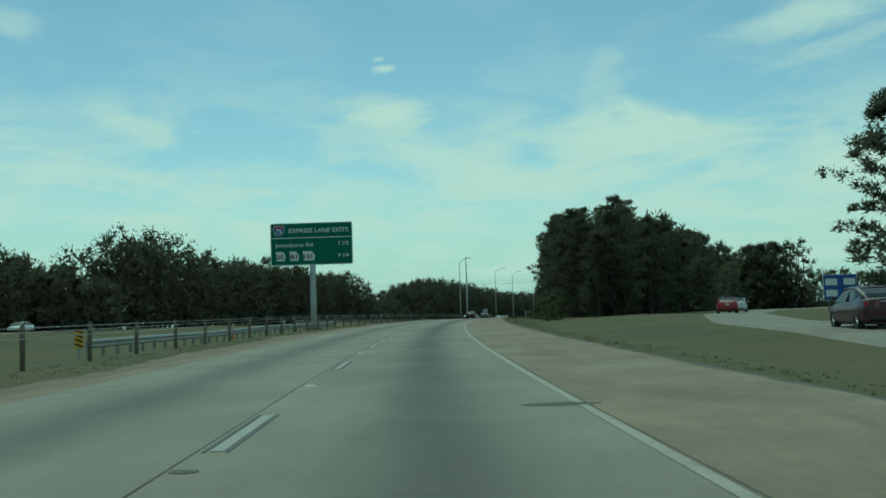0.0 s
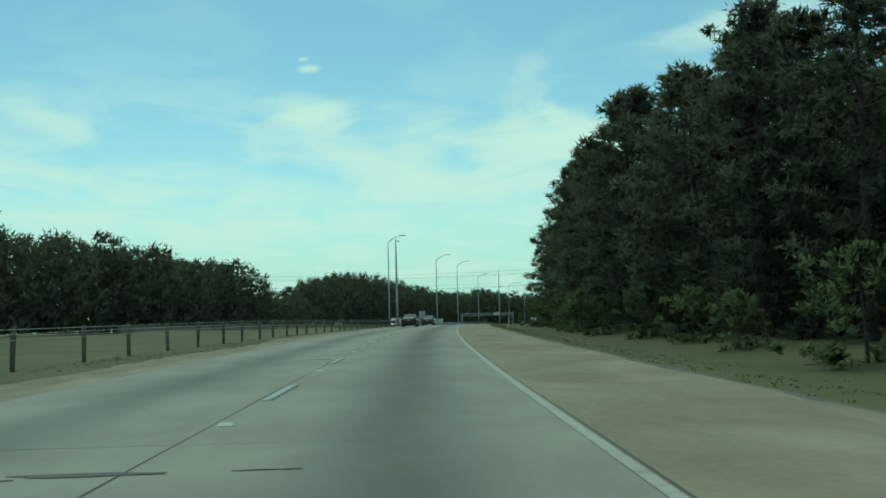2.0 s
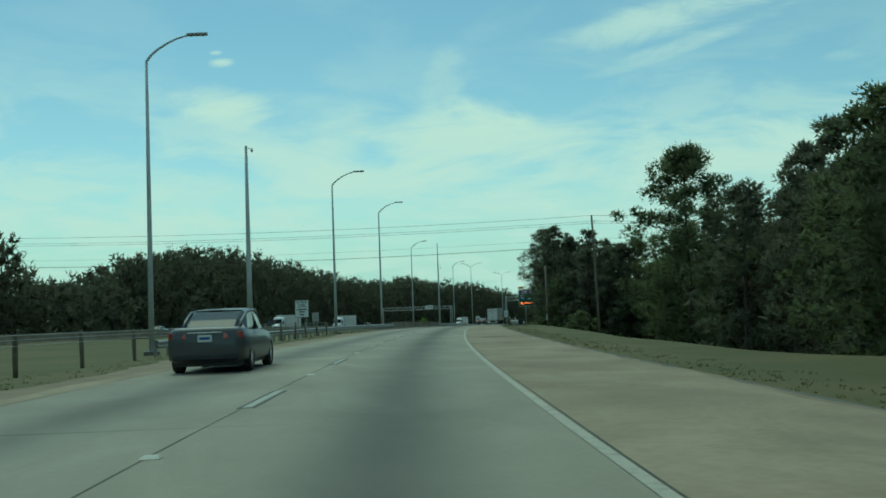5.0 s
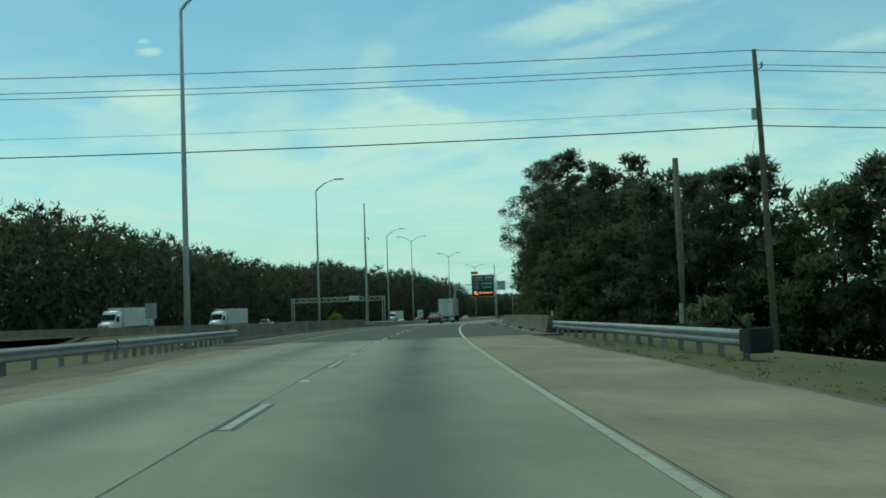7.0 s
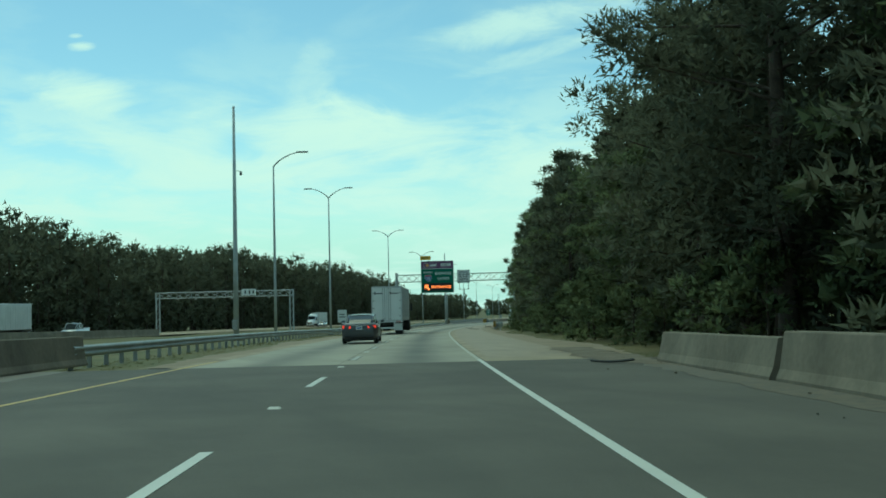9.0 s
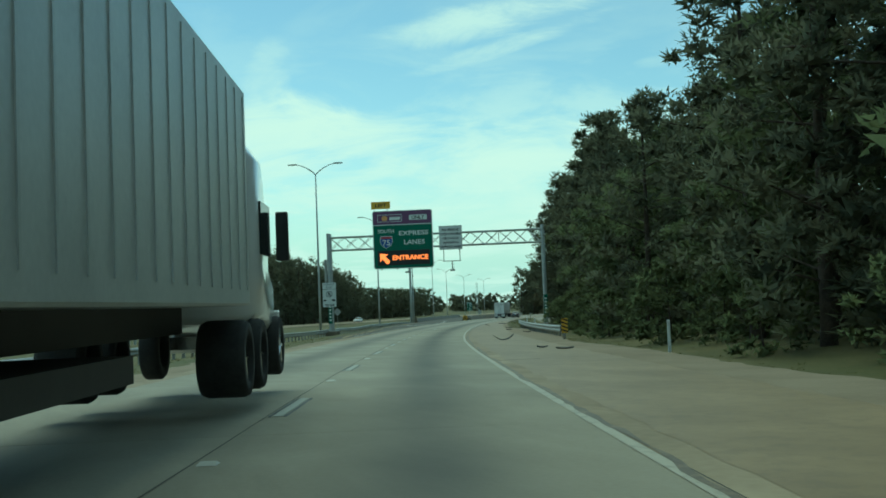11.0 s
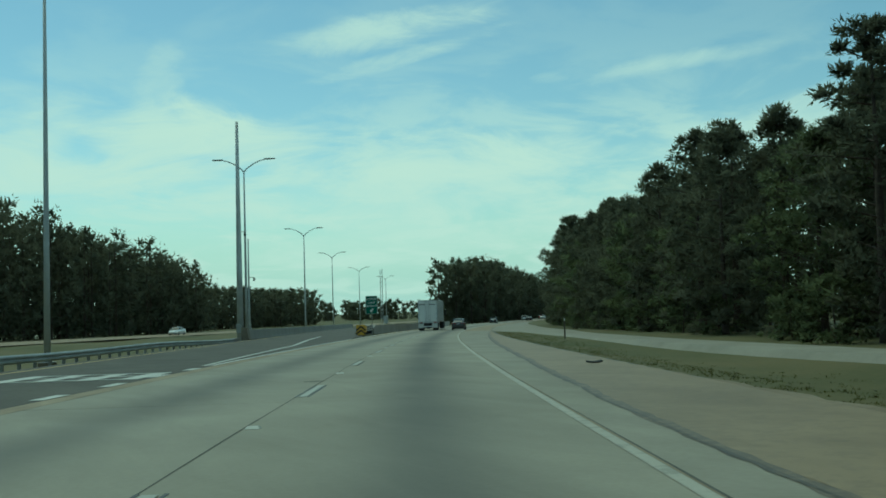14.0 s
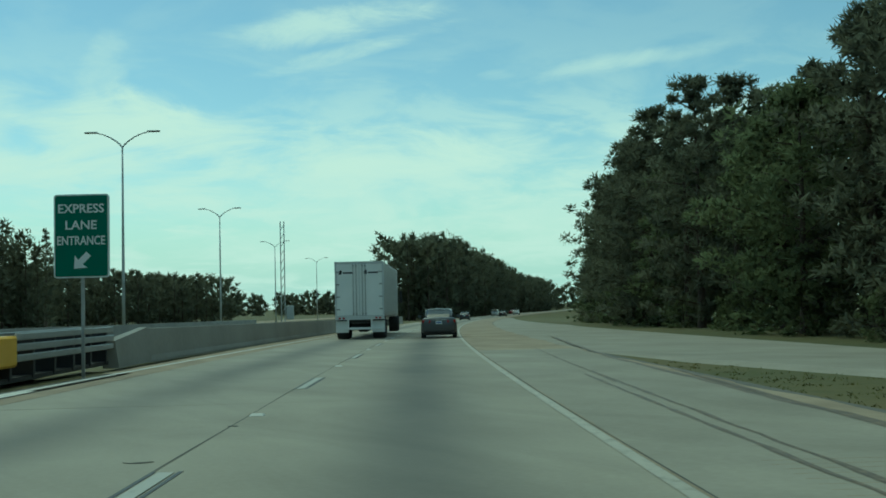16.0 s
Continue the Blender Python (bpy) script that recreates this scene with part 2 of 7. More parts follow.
M = {
    "grass": material("grass", (0.074, 0.079, 0.017), (0.158, 0.122, 0.043), 0.16, 5.0, 0.9, 0, 0.5),
    "blade": leaf_material("blade", (0.105, 0.112, 0.030), (0.185, 0.165, 0.060)),
    "dirt": material("dirt", (0.220, 0.165, 0.105), (0.32, 0.250, 0.170), 0.7, 14, 0.95, 0, 0.4),
    "seam_dark": material("dark_seam", (0.07, 0.064, 0.052), (0.14, 0.128, 0.104), 0.8, 14, 0.9),
    "joint": material("joint", (0.115, 0.106, 0.086), (0.17, 0.157, 0.128), 2, 30, 0.9),
    "lane": mottled(lane_material("lane_concrete", (0.285, 0.250, 0.188), (0.362, 0.320, 0.244), (0.080, 0.078, 0.070), 0.62, 0.88), 0.9, 0.88, 1.10),
    "lane_left": mottled(lane_material("left_lane_concrete", (0.292, 0.258, 0.196), (0.370, 0.328, 0.252), (0.09, 0.088, 0.08), 0.60, 0.72), 0.9, 0.88, 1.10),
    "shoulder": mottled(material("shoulder_concrete", (0.256, 0.191, 0.124), (0.388, 0.309, 0.208), 0.33, 9, 0.88, 0, 0.2), 0.75, 0.80, 1.16, 0.45),
    "sandy": mottled(paint_material("sandy_shoulder", (0.312, 0.222, 0.124), (0.250, 0.180, 0.104), 0.52), 0.8, 0.80, 1.12, 0.4),
    "rumble": material("rumble_groove", (0.262, 0.200, 0.133), (0.385, 0.308, 0.210), 1.2, 9, 0.9),
    "asphalt": mottled(material("asphalt", (0.075, 0.064, 0.048), (0.112, 0.097, 0.074), 0.5, 45, 0.85, 0, 0.25), 0.6, 0.84, 1.16),
    "paint": paint_material("white_paint", (0.49, 0.442, 0.345), (0.33, 0.295, 0.228), 0.49),
    "paint_new": paint_material("bright_white_paint", (0.64, 0.615, 0.54), (0.3, 0.29, 0.25), 0.32),
    "dash": paint_material("worn_dash_paint", (0.46, 0.44, 0.375), (0.33, 0.315, 0.26), 0.45),
    "stain": paint_material("tar_stain", (0.155, 0.120, 0.082), (0.215, 0.162, 0.104), 0.52),
    "stain_dark": paint_material("tar_dark", (0.098, 0.079, 0.056), (0.16, 0.124, 0.082), 0.52),
    "dirt_dark": material("dark_soil", (0.11, 0.085, 0.058), (0.22, 0.175, 0.12), 1.6, 16, 0.95, 0, 0.5),
    "deck_dust": paint_material("deck_dust", (0.150, 0.118, 0.080), (0.098, 0.083, 0.062), 0.55),
    "wall": material("pale_wall_concrete", (0.25, 0.235, 0.20), (0.34, 0.32, 0.275), 0.4, 7, 0.9, 0, 0.2),
    "yellow": paint_material("yellow_paint", (0.56, 0.37, 0.10), (0.14, 0.12, 0.09), 0.44),
    "ramp": mottled(material("ramp_concrete", (0.27, 0.238, 0.18), (0.355, 0.315, 0.245), 0.4, 14, 0.85, 0, 0.12), 0.7, 0.88, 1.10, 0.5),
    "barrier": mottled(material("barrier_concrete", (0.146, 0.118, 0.082), (0.245, 0.205, 0.148), 0.5, 9, 0.9, 0, 0.3, 0.05), 0.9, 0.78, 1.18, 1.0),
    "galv": material("galvanised_steel", (0.30, 0.295, 0.275), (0.46, 0.455, 0.43), 0.9, 18, 0.5, 0.4, 0.04),
    "pole": material("pole_steel", (0.42, 0.43, 0.42), (0.55, 0.56, 0.55), 1.2, 14, 0.5, 0.35, 0.03),
    "wood": material("weathered_wood", (0.13, 0.105, 0.075), (0.235, 0.195, 0.145), 3, 26, 0.9, 0, 0.5, 0.18),
    "bark": material("bark", (0.045, 0.033, 0.024), (0.115, 0.085, 0.062), 3, 12, 0.95, 0, 0.8),
    "pine": leaf_material("pine_needles", (0.142, 0.150, 0.104), (0.190, 0.199, 0.130)),
    "broad": leaf_material("broad_leaves", (0.150, 0.178, 0.094), (0.225, 0.258, 0.128)),
    "rusty": leaf_material("rusty_leaves", (0.07, 0.06, 0.024), (0.20, 0.10, 0.045)),
    "fresh": leaf_material("fresh_leaves", (0.22, 0.34, 0.08), (0.42, 0.55, 0.14)),
    "green": material("sign_green", (0.0, 0.115, 0.062), (0.0, 0.14, 0.078), 1.5, 30, 0.42),
    "white": material("sign_white", (0.72, 0.73, 0.70), (0.82, 0.82, 0.79), 2, 30, 0.45),
    "purple": material("sign_purple", (0.13, 0.045, 0.125), (0.16, 0.06, 0.15), 2, 30, 0.45),
    "sign_yellow": material("sign_yellow", (0.72, 0.40, 0.03), (0.80, 0.46, 0.05), 2, 30, 0.5),
    "blue": material("sign_blue", (0.016, 0.07, 0.28), (0.024, 0.09, 0.34), 2, 30, 0.45),
    "red": material("sign_red", (0.42, 0.04, 0.05), (0.48, 0.06, 0.06), 2, 30, 0.45),
    "peach": material("peach_orange", (0.75, 0.33, 0.10), (0.85, 0.45, 0.2), 4, 30, 0.5),
    "black": material("black_paint", (0.012, 0.012, 0.012), (0.028, 0.027, 0.026), 3, 30, 0.5),
    "rubber": material("rubber", (0.014, 0.014, 0.014), (0.035, 0.034, 0.032), 5, 30, 0.85),
    "glass": material("car_glass", (0.015, 0.02, 0.02), None, rough=0.10),
    "chrome": material("bright_metal", (0.62, 0.62, 0.62), None, rough=0.22, metal=1.0),
    "lamp_red": material("tail_lamp_red", (0.33, 0.012, 0.012), None, rough=0.15, coat=0.8),
    "lamp_clear": material("clear_lamp", (0.72, 0.72, 0.70), None, rough=0.12, coat=0.8),
    "plate": material("number_plate", (0.66, 0.67, 0.66), None, rough=0.4),
    "maroon": material("maroon_car_paint", (0.060, 0.012, 0.018), None, rough=0.42, coat=0.25),
    "grey_car": material("grey_car_paint", (0.085, 0.088, 0.092), None, rough=0.42, metal=0.4, coat=0.25),
    "dark_car": material("dark_car_paint", (0.022, 0.024, 0.028), None, rough=0.42, coat=0.25),
    "red_car": material("red_car_paint", (0.34, 0.018, 0.02), None, rough=0.42, coat=0.25),
    "white_car": material("white_car_paint", (0.74, 0.75, 0.75), None, rough=0.3, coat=0.8),
    "silver_car": material("silver_car_paint", (0.42, 0.43, 0.44), None, rough=0.3, metal=0.5, coat=0.8),
    "trailer": material("trailer_white", (0.76, 0.77, 0.74), (0.85, 0.85, 0.82), 0.9, 20, 0.45, world_space=False),
    "trailer_side": material("trailer_aluminium", (0.50, 0.51, 0.51), (0.64, 0.65, 0.64), 0.8, 14, 0.4, 0.35, world_space=False),
    "insulator": material("pale_ceramic", (0.45, 0.44, 0.42), None, rough=0.35),
    "crate_orange": material("orange_plastic", (0.70, 0.17, 0.03), None, rough=0.5),
    "wire": material("cable_black", (0.02, 0.02, 0.022), None, rough=0.6),
}
M["glass"].node_tree.nodes["Principled BSDF"].inputs["Specular IOR Level"].default_value = 0.22
glow = bpy.data.materials.new("lit_message")
glow.use_nodes = True
gs = glow.node_tree.nodes["Principled BSDF"]
gs.inputs["Base Color"].default_value = (0.7, 0.2, 0.08, 1)
gs.inputs["Emission Color"].default_value = (1.0, 0.20, 0.055, 1)
gs.inputs["Emission Strength"].default_value = 1.6
M["glow"] = glow
brake = bpy.data.materials.new("brake_light")
brake.use_nodes = True
bs = brake.node_tree.nodes["Principled BSDF"]
bs.inputs["Base Color"].default_value = (0.5, 0.02, 0.02, 1)
bs.inputs["Emission Color"].default_value = (1.0, 0.05, 0.03, 1)
bs.inputs["Emission Strength"].default_value = 0.7
M["brake"] = brake

# ---------------------------------------------------------------- the road's line
HEADING = [(-22, 2.06), (0, 1.19), (22, 0.32), (43, -0.81), (64, -2.08), (86, -3.26), (108, -4.2), (129, -5.02), (150, -5.68), (172, -6.38),
           (194, -7.39), (215, -8.73), (236, -10.05), (258, -10.82), (280, -11.6), (301, -12.49), (322, -13.55), (344, -14.57),
           (366, -15.26), (387, -15.83), (408, -16.47), (430, -17.29), (452, -18.31), (473, -19.31), (494, -20.68), (516, -21.95),
           (538, -22.82), (559, -23.62), (580, -24.35), (602, -25.32), (645, -27.17), (710, -29.93), (860, -36.37), (1000, -40)]
LEVEL = [(-200, -1.5), (0, 0), (69, 0.75), (138, 1.25), (206, 1.37), (275, 1.19), (344, 0.66), (413, -0.16), (482, -1.24), (550, -1.99), (619, -2.82),
         (688, -3.55), (757, -4.16), (826, -4.72), (1000, -5.4), (1400, -6)]
GS_ = np.arange(-900, 3201, 1.0)
GT_ = np.radians(np.interp(GS_ , [a for a, b in HEADING], [b for a, b in HEADING]))
_m = (GT_[1:] + GT_[:-1]) / 2
GX_ = np.concatenate([[0], np.cumsum(-np.sin(_m))])
GY_ = np.concatenate([[0], np.cumsum(np.cos(_m))])
GX_, GY_ = GX_ - GX_[900], GY_ - GY_[900]
_k = np.convolve(np.interp(GS_, [a for a, b in LEVEL], [b for a, b in LEVEL]), np.ones(41) / 41, "same")
GZ_ = np.where((GS_ > -850) & (GS_ < 3150), _k, np.interp(GS_, [a for a, b in LEVEL], [b for a, b in LEVEL]))


def level(s):
    return np.interp(s, GS_, GZ_)


def heading(s):
    return np.interp(s, GS_, GT_)


def road(s, u, z=0.0):
    """World places from metres along the road, metres to the right of our lane's middle, and height over the road."""
    s, u, z = np.broadcast_arrays(np.asarray(s, float), np.asarray(u, float), np.asarray(z, float))
    a = heading(s)
    return np.stack([np.interp(s, GS_, GX_) + np.cos(a) * u, np.interp(s, GS_, GY_) + np.sin(a) * u, level(s) + z], -1)


def smooth(x, a, b):
    t = np.clip((np.asarray(x, float) - a) / (b - a), 0, 1)
    return t * t * (3 - 2 * t)


def ground(s, u):
    """The ground's height over the road's level."""
    s, u = np.asarray(s, float), np.asarray(u, float)
    left = -0.30 * smooth(-u, 7.5, 13) + 0.30 * smooth(-u, 26, 32)
    bank = -smooth(u, 6.4, 27) * 4.2 * smooth(s, 196, 235) * (1 - smooth(s, 372, 400))
    gully = -4.6 * smooth(s, 318, 328) * (1 - smooth(s, 357, 366))
    swale = -0.28 * smooth(u, 5.2, 7) * (1 - smooth(u, 8, 11)) * (1 - smooth(s, 560, 600)) * (1 - 0.85 * smooth(s, 276, 286) * (1 - smooth(s, 316, 322)))
    mound = 0.30 * np.exp(-((s - 84) / 14) ** 2 - ((u - 16.5) / 4) ** 2)
    rise = 1.4 * smooth(u, 20, 60) * smooth(s, 420, 470)
    lump = 0.10 * np.sin(s * 0.13 + u * 0.21) * np.sin(u * 0.17 - s * 0.05) * smooth(np.abs(u + 0.8), 8, 14)
    return -0.05 + left + np.minimum(bank, 0) + gully + swale + mound + rise + lump


def place(s, u, z=0.0, turn=0.0, on_ground=False):
    """A pose at the road: x to the right, y ahead, z up."""
    x, y, q = road(s, u, z + (float(ground(s, u)) if on_ground else 0.0))
    return Matrix.Translation((x, y, q)) @ Matrix.Rotation(float(heading(s)) + radians(turn), 4, "Z")


# ---------------------------------------------------------------- building helpers
def quick_mesh(name, verts, faces, mat, shade=False, normals=None):
    """A mesh from arrays; all faces have the same number of corners."""
    verts, faces = np.asarray(verts, np.float32), np.asarray(faces, np.int32)
    me = bpy.data.meshes.new(name)
    me.vertices.add(len(verts))
    me.vertices.foreach_set("co", verts.ravel())
    n, k = faces.shape
    me.loops.add(n * k)
    me.loops.foreach_set("vertex_index", faces.ravel())
    me.polygons.add(n)
    me.polygons.foreach_set("loop_start", np.arange(0, n * k, k, dtype=np.int32))
    me.polygons.foreach_set("use_smooth", np.full(n, shade or normals is not None))
    me.update(calc_edges=True)
    if normals is not None:
        me.normals_split_custom_set_from_vertices(np.asarray(normals, np.float32))
    me.materials.append(mat)
    return me


def bm_mesh(name, bm, mat, shade=False):
    me = bpy.data.meshes.new(name)
    if shade:
        for f in bm.faces:
            f.smooth = True
    bm.to_mesh(me)
    bm.free()
    me.materials.append(mat)
    return me


def part(name, bm, mat, parent, label="", shade=False):
    ob = new(name, bm_mesh(name, bm, mat, shade))
    ob.parent = parent
    if label:
        ob["label"] = label
    return ob


def thing(name, label, category, m=None, group="", kind=""):
    ob = new(name)
    ob.empty_display_size = 0.2
    if m is not None:
        ob.matrix_world = m
    return tagged(ob, label, category, group, kind)


def box(bm, x0, x1, y0, y1, z0, z1, bevel=0.0):
    m = Matrix.Translation(((x0 + x1) / 2, (y0 + y1) / 2, (z0 + z1) / 2)) @ Matrix.Diagonal((x1 - x0, y1 - y0, z1 - z0, 1))
    got = bmesh.ops.create_cube(bm, size=1, matrix=m)
    if bevel:
        edges = list({e for v in got["verts"] for e in v.link_edges})
        bmesh.ops.bevel(bm, geom=edges, offset=bevel, segments=1, affect="EDGES")
    return bm


def rod(bm, a, b, r0, r1=None, n=8, caps=True):
    a, b = Vector(a), Vector(b)
    m = Matrix.Translation((a + b) / 2) @ (b - a).to_track_quat("Z", "Y").to_matrix().to_4x4()
    bmesh.ops.create_cone(bm, cap_ends=caps, segments=n, radius1=r0, radius2=r0 if r1 is None else r1, depth=(b - a).length, matrix=m)
    return bm


def tube(bm, pts, r, n=6):
    """A tube along points, r one radius or one for each point."""
    pts = [Vector(q) for q in pts]
    rings = []
    for i, q in enumerate(pts):
        d = (pts[min(i + 1, len(pts) - 1)] - pts[max(i - 1, 0)]).normalized()
        side = d.cross(Vector((0, 0, 1)))
        side = side.normalized() if side.length > 1e-3 else Vector((1, 0, 0))
        up = side.cross(d)
        rr = r[i] if isinstance(r, (list, tuple)) else r
        rings.append([bm.verts.new(q + (side * math.cos(2 * math.pi * k / n) + up * math.sin(2 * math.pi * k / n)) * rr) for k in range(n)])
    for a, b in zip(rings, rings[1:]):
        for k in range(n):
            bm.faces.new((a[k], a[(k + 1) % n], b[(k + 1) % n], b[k]))
    bm.faces.new(rings[0][::-1])
    bm.faces.new(rings[-1])
    return bm


def loft(bm, rings, cap=True, closed=True):
    vs = [[bm.verts.new(q) for q in r] for r in rings]
    n = len(vs[0])
    for a, b in zip(vs, vs[1:]):
        for k in range(n if closed else n - 1):
            bm.faces.new((a[k], a[(k + 1) % n], b[(k + 1) % n], b[k]))
    if cap:
        bm.faces.new(vs[0][::-1])
        bm.faces.new(vs[-1])
    bmesh.ops.recalc_face_normals(bm, faces=bm.faces)
    return bm


def panel(bm, w, h, thick, r, x=0.0, z=0.0, y=0.0):
    """An upright plate with rounded corners, facing -y."""
    pts = []
    for cx, cz, a0 in ((w / 2 - r, h / 2 - r, 0), (-w / 2 + r, h / 2 - r, 90), (-w / 2 + r, -h / 2 + r, 180), (w / 2 - r, -h / 2 + r, 270)):
        for k in range(5):
            a = radians(a0 + k * 22.5)
            pts.append((x + cx + r * math.cos(a), z + cz + r * math.sin(a)))
    return loft(bm, [[(px, y, pz) for px, pz in pts], [(px, y + thick, pz) for px, pz in pts]])


def flat_shape(bm, pts, y, thick=0.006):
    return loft(bm, [[(x, y - thick, z) for x, z in pts], [(x, y, z) for x, z in pts]])


def words(text, size, x, z, y, mat, parent, name="lettering", width=None, bold=0.0, lean=0.0):
    """A line of letters on a plate that faces -y, centred on x, resting on z."""
    c = bpy.data.curves.new(name, "FONT")
    c.body, c.size, c.align_x, c.extrude, c.offset, c.shear = text, size, "CENTER", 0.004, bold, lean
    c.resolution_u = 3
    ob = new(name, c)
    bpy.context.view_layer.update()
    me = bpy.data.meshes.new_from_object(ob.evaluated_get(bpy.context.evaluated_depsgraph_get()))
    bpy.data.objects.remove(ob)
    bpy.data.curves.remove(c)
    co = np.empty(len(me.vertices) * 3, np.float32)
    me.vertices.foreach_get("co", co)
    co = co.reshape(-1, 3)
    k = 1.0 if width is None else width / (co[:, 0].max() - co[:, 0].min())
    mid = (co[:, 0].max() + co[:, 0].min()) / 2
    out = np.stack([(co[:, 0] - mid) * k + x, y - 0.004 - co[:, 2], co[:, 1] + z], -1)
    me.vertices.foreach_set("co", out.ravel().astype(np.float32))
    me.update()
    me.materials.clear()
    me.materials.append(mat)
    ob = new(name, me)
    ob.parent = parent
    return ob


def strip(name, s0, s1, u0, u1, z, mat, step=4.0, parent=None, jag=0.0):
    """A ribbon along the road; u0 and u1 numbers or functions of s; jag: ragged edges."""
    s = np.linspace(s0, s1, max(2, int(round((s1 - s0) / step)) + 1))
    f0 = u0(s) if callable(u0) else np.full_like(s, u0)
    f1 = u1(s) if callable(u1) else np.full_like(s, u1)
    if jag:
        f0 = f0 + np.interp(s, s, np.random.uniform(-jag, jag, len(s)))
        f1 = f1 + np.interp(s, s, np.random.uniform(-jag, jag, len(s)))
    n = len(s)
    a, b = road(s, f0, z), road(s, f1, z)
    v = np.concatenate([a, b])
    i = np.arange(n - 1)
    faces = np.stack([i, i + n, i + n + 1, i + 1], -1)
    ob = new(name, quick_mesh(name, v, faces, mat))
    if parent is not None:
        ob.parent = parent
    return ob


def sweep(name, profile, s0, s1, uf, zf, mat, parent, step=2.0, shade=False):
    """A profile of (x, z) drawn along the road at u = uf(s)."""
    s = np.linspace(s0, s1, max(2, int(round((s1 - s0) / step)) + 1))
    u, z = uf(s), zf(s)
    k = len(profile)
    v = np.concatenate([road(s, u + px, z + pz)[:, None, :] for px, pz in profile], 1).reshape(-1, 3)
    i = np.arange(len(s) - 1)[:, None] * k
    j = np.arange(k)[None, :]
    faces = np.stack([i + j, i + (j + 1) % k, i + k + (j + 1) % k, i + k + j], -1).reshape(-1, 4)
    me = quick_mesh(name, v, faces, mat, shade)
    bm = bmesh.new()
    bm.from_mesh(me)
    bm.verts.ensure_lookup_table()
    bm.faces.new([bm.verts[q] for q in range(k)])
    bm.faces.new([bm.verts[len(v) - k + q] for q in range(k)][::-1])
    bmesh.ops.recalc_face_normals(bm, faces=bm.faces)
    bm.to_mesh(me)
    bm.free()
    ob = new(name, me)
    ob.parent = parent
    return ob


# ---------------------------------------------------------------- ground, road, bridge
def u_opp(s):
    return np.interp(s, [-200, 0, 125, 300, 450, 600, 900], [-70, -62, -55, -43, -42, -44, -52])


def u_ramp_out(s):
    return np.interp(s, [-200, 0, 24, 50, 80, 120, 170], [9.0, 10.3, 12.5, 15.5, 21.4, 33, 55])


def ramp_near(s):
    return np.interp(s, [470, 500, 525, 545, 560, 575, 592, 604, 618, 626, 632, 640, 700, 800], [42, 25, 15.5, 11.0, 9.7, 8.8, 8.0, 7.5, 7.0, 6.8, 5.4, 4.3, 4.3, 4.3])


def u_ramp_in(s):
    return ramp_near(s) + np.interp(s, [470, 626, 640, 700, 800], [1.6, 1.6, 3.0, 2.6, 0.6])


gs = np.concatenate([np.arange(-860, -60, 50), np.arange(-60, 900, 4), np.arange(900, 3150, 60)]).astype(float)
gu = np.concatenate([[-1200, -800, -500, -300, -200], np.arange(-150, -40, 10), np.arange(-40, 40, 1.6), np.arange(40, 150, 10), [200, 300, 500, 800, 1150]])


def sheet(s, u):
    """The height of the ground's sheet itself, between its grid lines."""
    i, j = np.clip(np.searchsorted(gs, s) - 1, 0, len(gs) - 2), np.clip(np.searchsorted(gu, u) - 1, 0, len(gu) - 2)
    a, b = (s - gs[i]) / (gs[i + 1] - gs[i]), (u - gu[j]) / (gu[j + 1] - gu[j])
    low = ground(gs[i], gu[j]) * (1 - a) + ground(gs[i + 1], gu[j]) * a
    return low * (1 - b) + (ground(gs[i], gu[j + 1]) * (1 - a) + ground(gs[i + 1], gu[j + 1]) * a) * b


def make_ground():
    S, U = np.meshgrid(gs, gu, indexing="ij")
    v = road(S, U, ground(S, U)).reshape(-1, 3)
    n = len(gu)
    i = (np.arange(len(gs) - 1)[:, None] * n + np.arange(n - 1)[None, :]).ravel()
    ob = new("ground", quick_mesh("ground", v, np.stack([i, i + 1, i + n + 1, i + n], -1), M["grass"], True))
    tagged(ob, "mown roadside grass with dry brown patches", "ground", kind="structure")


make_ground()

BR0, BR1 = 311.6, 371.8            # ends of the asphalt bridge deck
W = 1.574                          # half a lane
highway = thing("road", "pale worn concrete highway with two lanes and shoulders", "road", kind="structure")
for s0, s1 in ((-60, BR0), (BR1, 980)):
    strip("road_bed", s0, s1, -6.3, 4.5, -0.03, M["joint"], parent=highway)
    strip("shoulder", s0, s1, 1.729, lambda s: 4.22 + 0.05 * np.sin(s * 0.7) + 0.04 * np.sin(s * 1.9), 0.0, M["shoulder"], 0.8, highway)
    strip("shoulder", s0, min(s1, 496), lambda s: -5.62 - 0.07 * np.sin(s * 0.6) - 0.05 * np.sin(s * 1.7), -5.135, 0.0, M["shoulder"], 0.8, highway)
deck = thing("bridge_deck", "dark patched asphalt deck of the highway bridge", "bridge", kind="structure")
sweep("deck", [(-8.7, 0.0), (-8.7, -0.7), (5.5, -0.7), (5.5, 0.0)], BR0, BR1, lambda s: s * 0, lambda s: s * 0 + 0.002, M["asphalt"], deck)


strip("deck_dust", BR0 + 1, BR1, 4.45, 5.05, 0.006, M["deck_dust"], 0.8, deck, 0.12)
strip("deck_dust", BR0 + 4, BR1, -8.5, -7.7, 0.006, M["deck_dust"], 0.8, deck, 0.12)


# concrete pieces of the two lanes
def slab_mesh(name, w, length, mat):
    bm = bmesh.new()
    box(bm, -w / 2, w / 2, 0, length, -0.12, 0.0, 0.003)
    return bm_mesh(name, bm, mat)


SL = 9.0
right_slab = slab_mesh("slab", 3.449, SL - 0.003, M["lane"])
left_slab = slab_mesh("slab", 3.405, SL - 0.003, M["lane_left"])


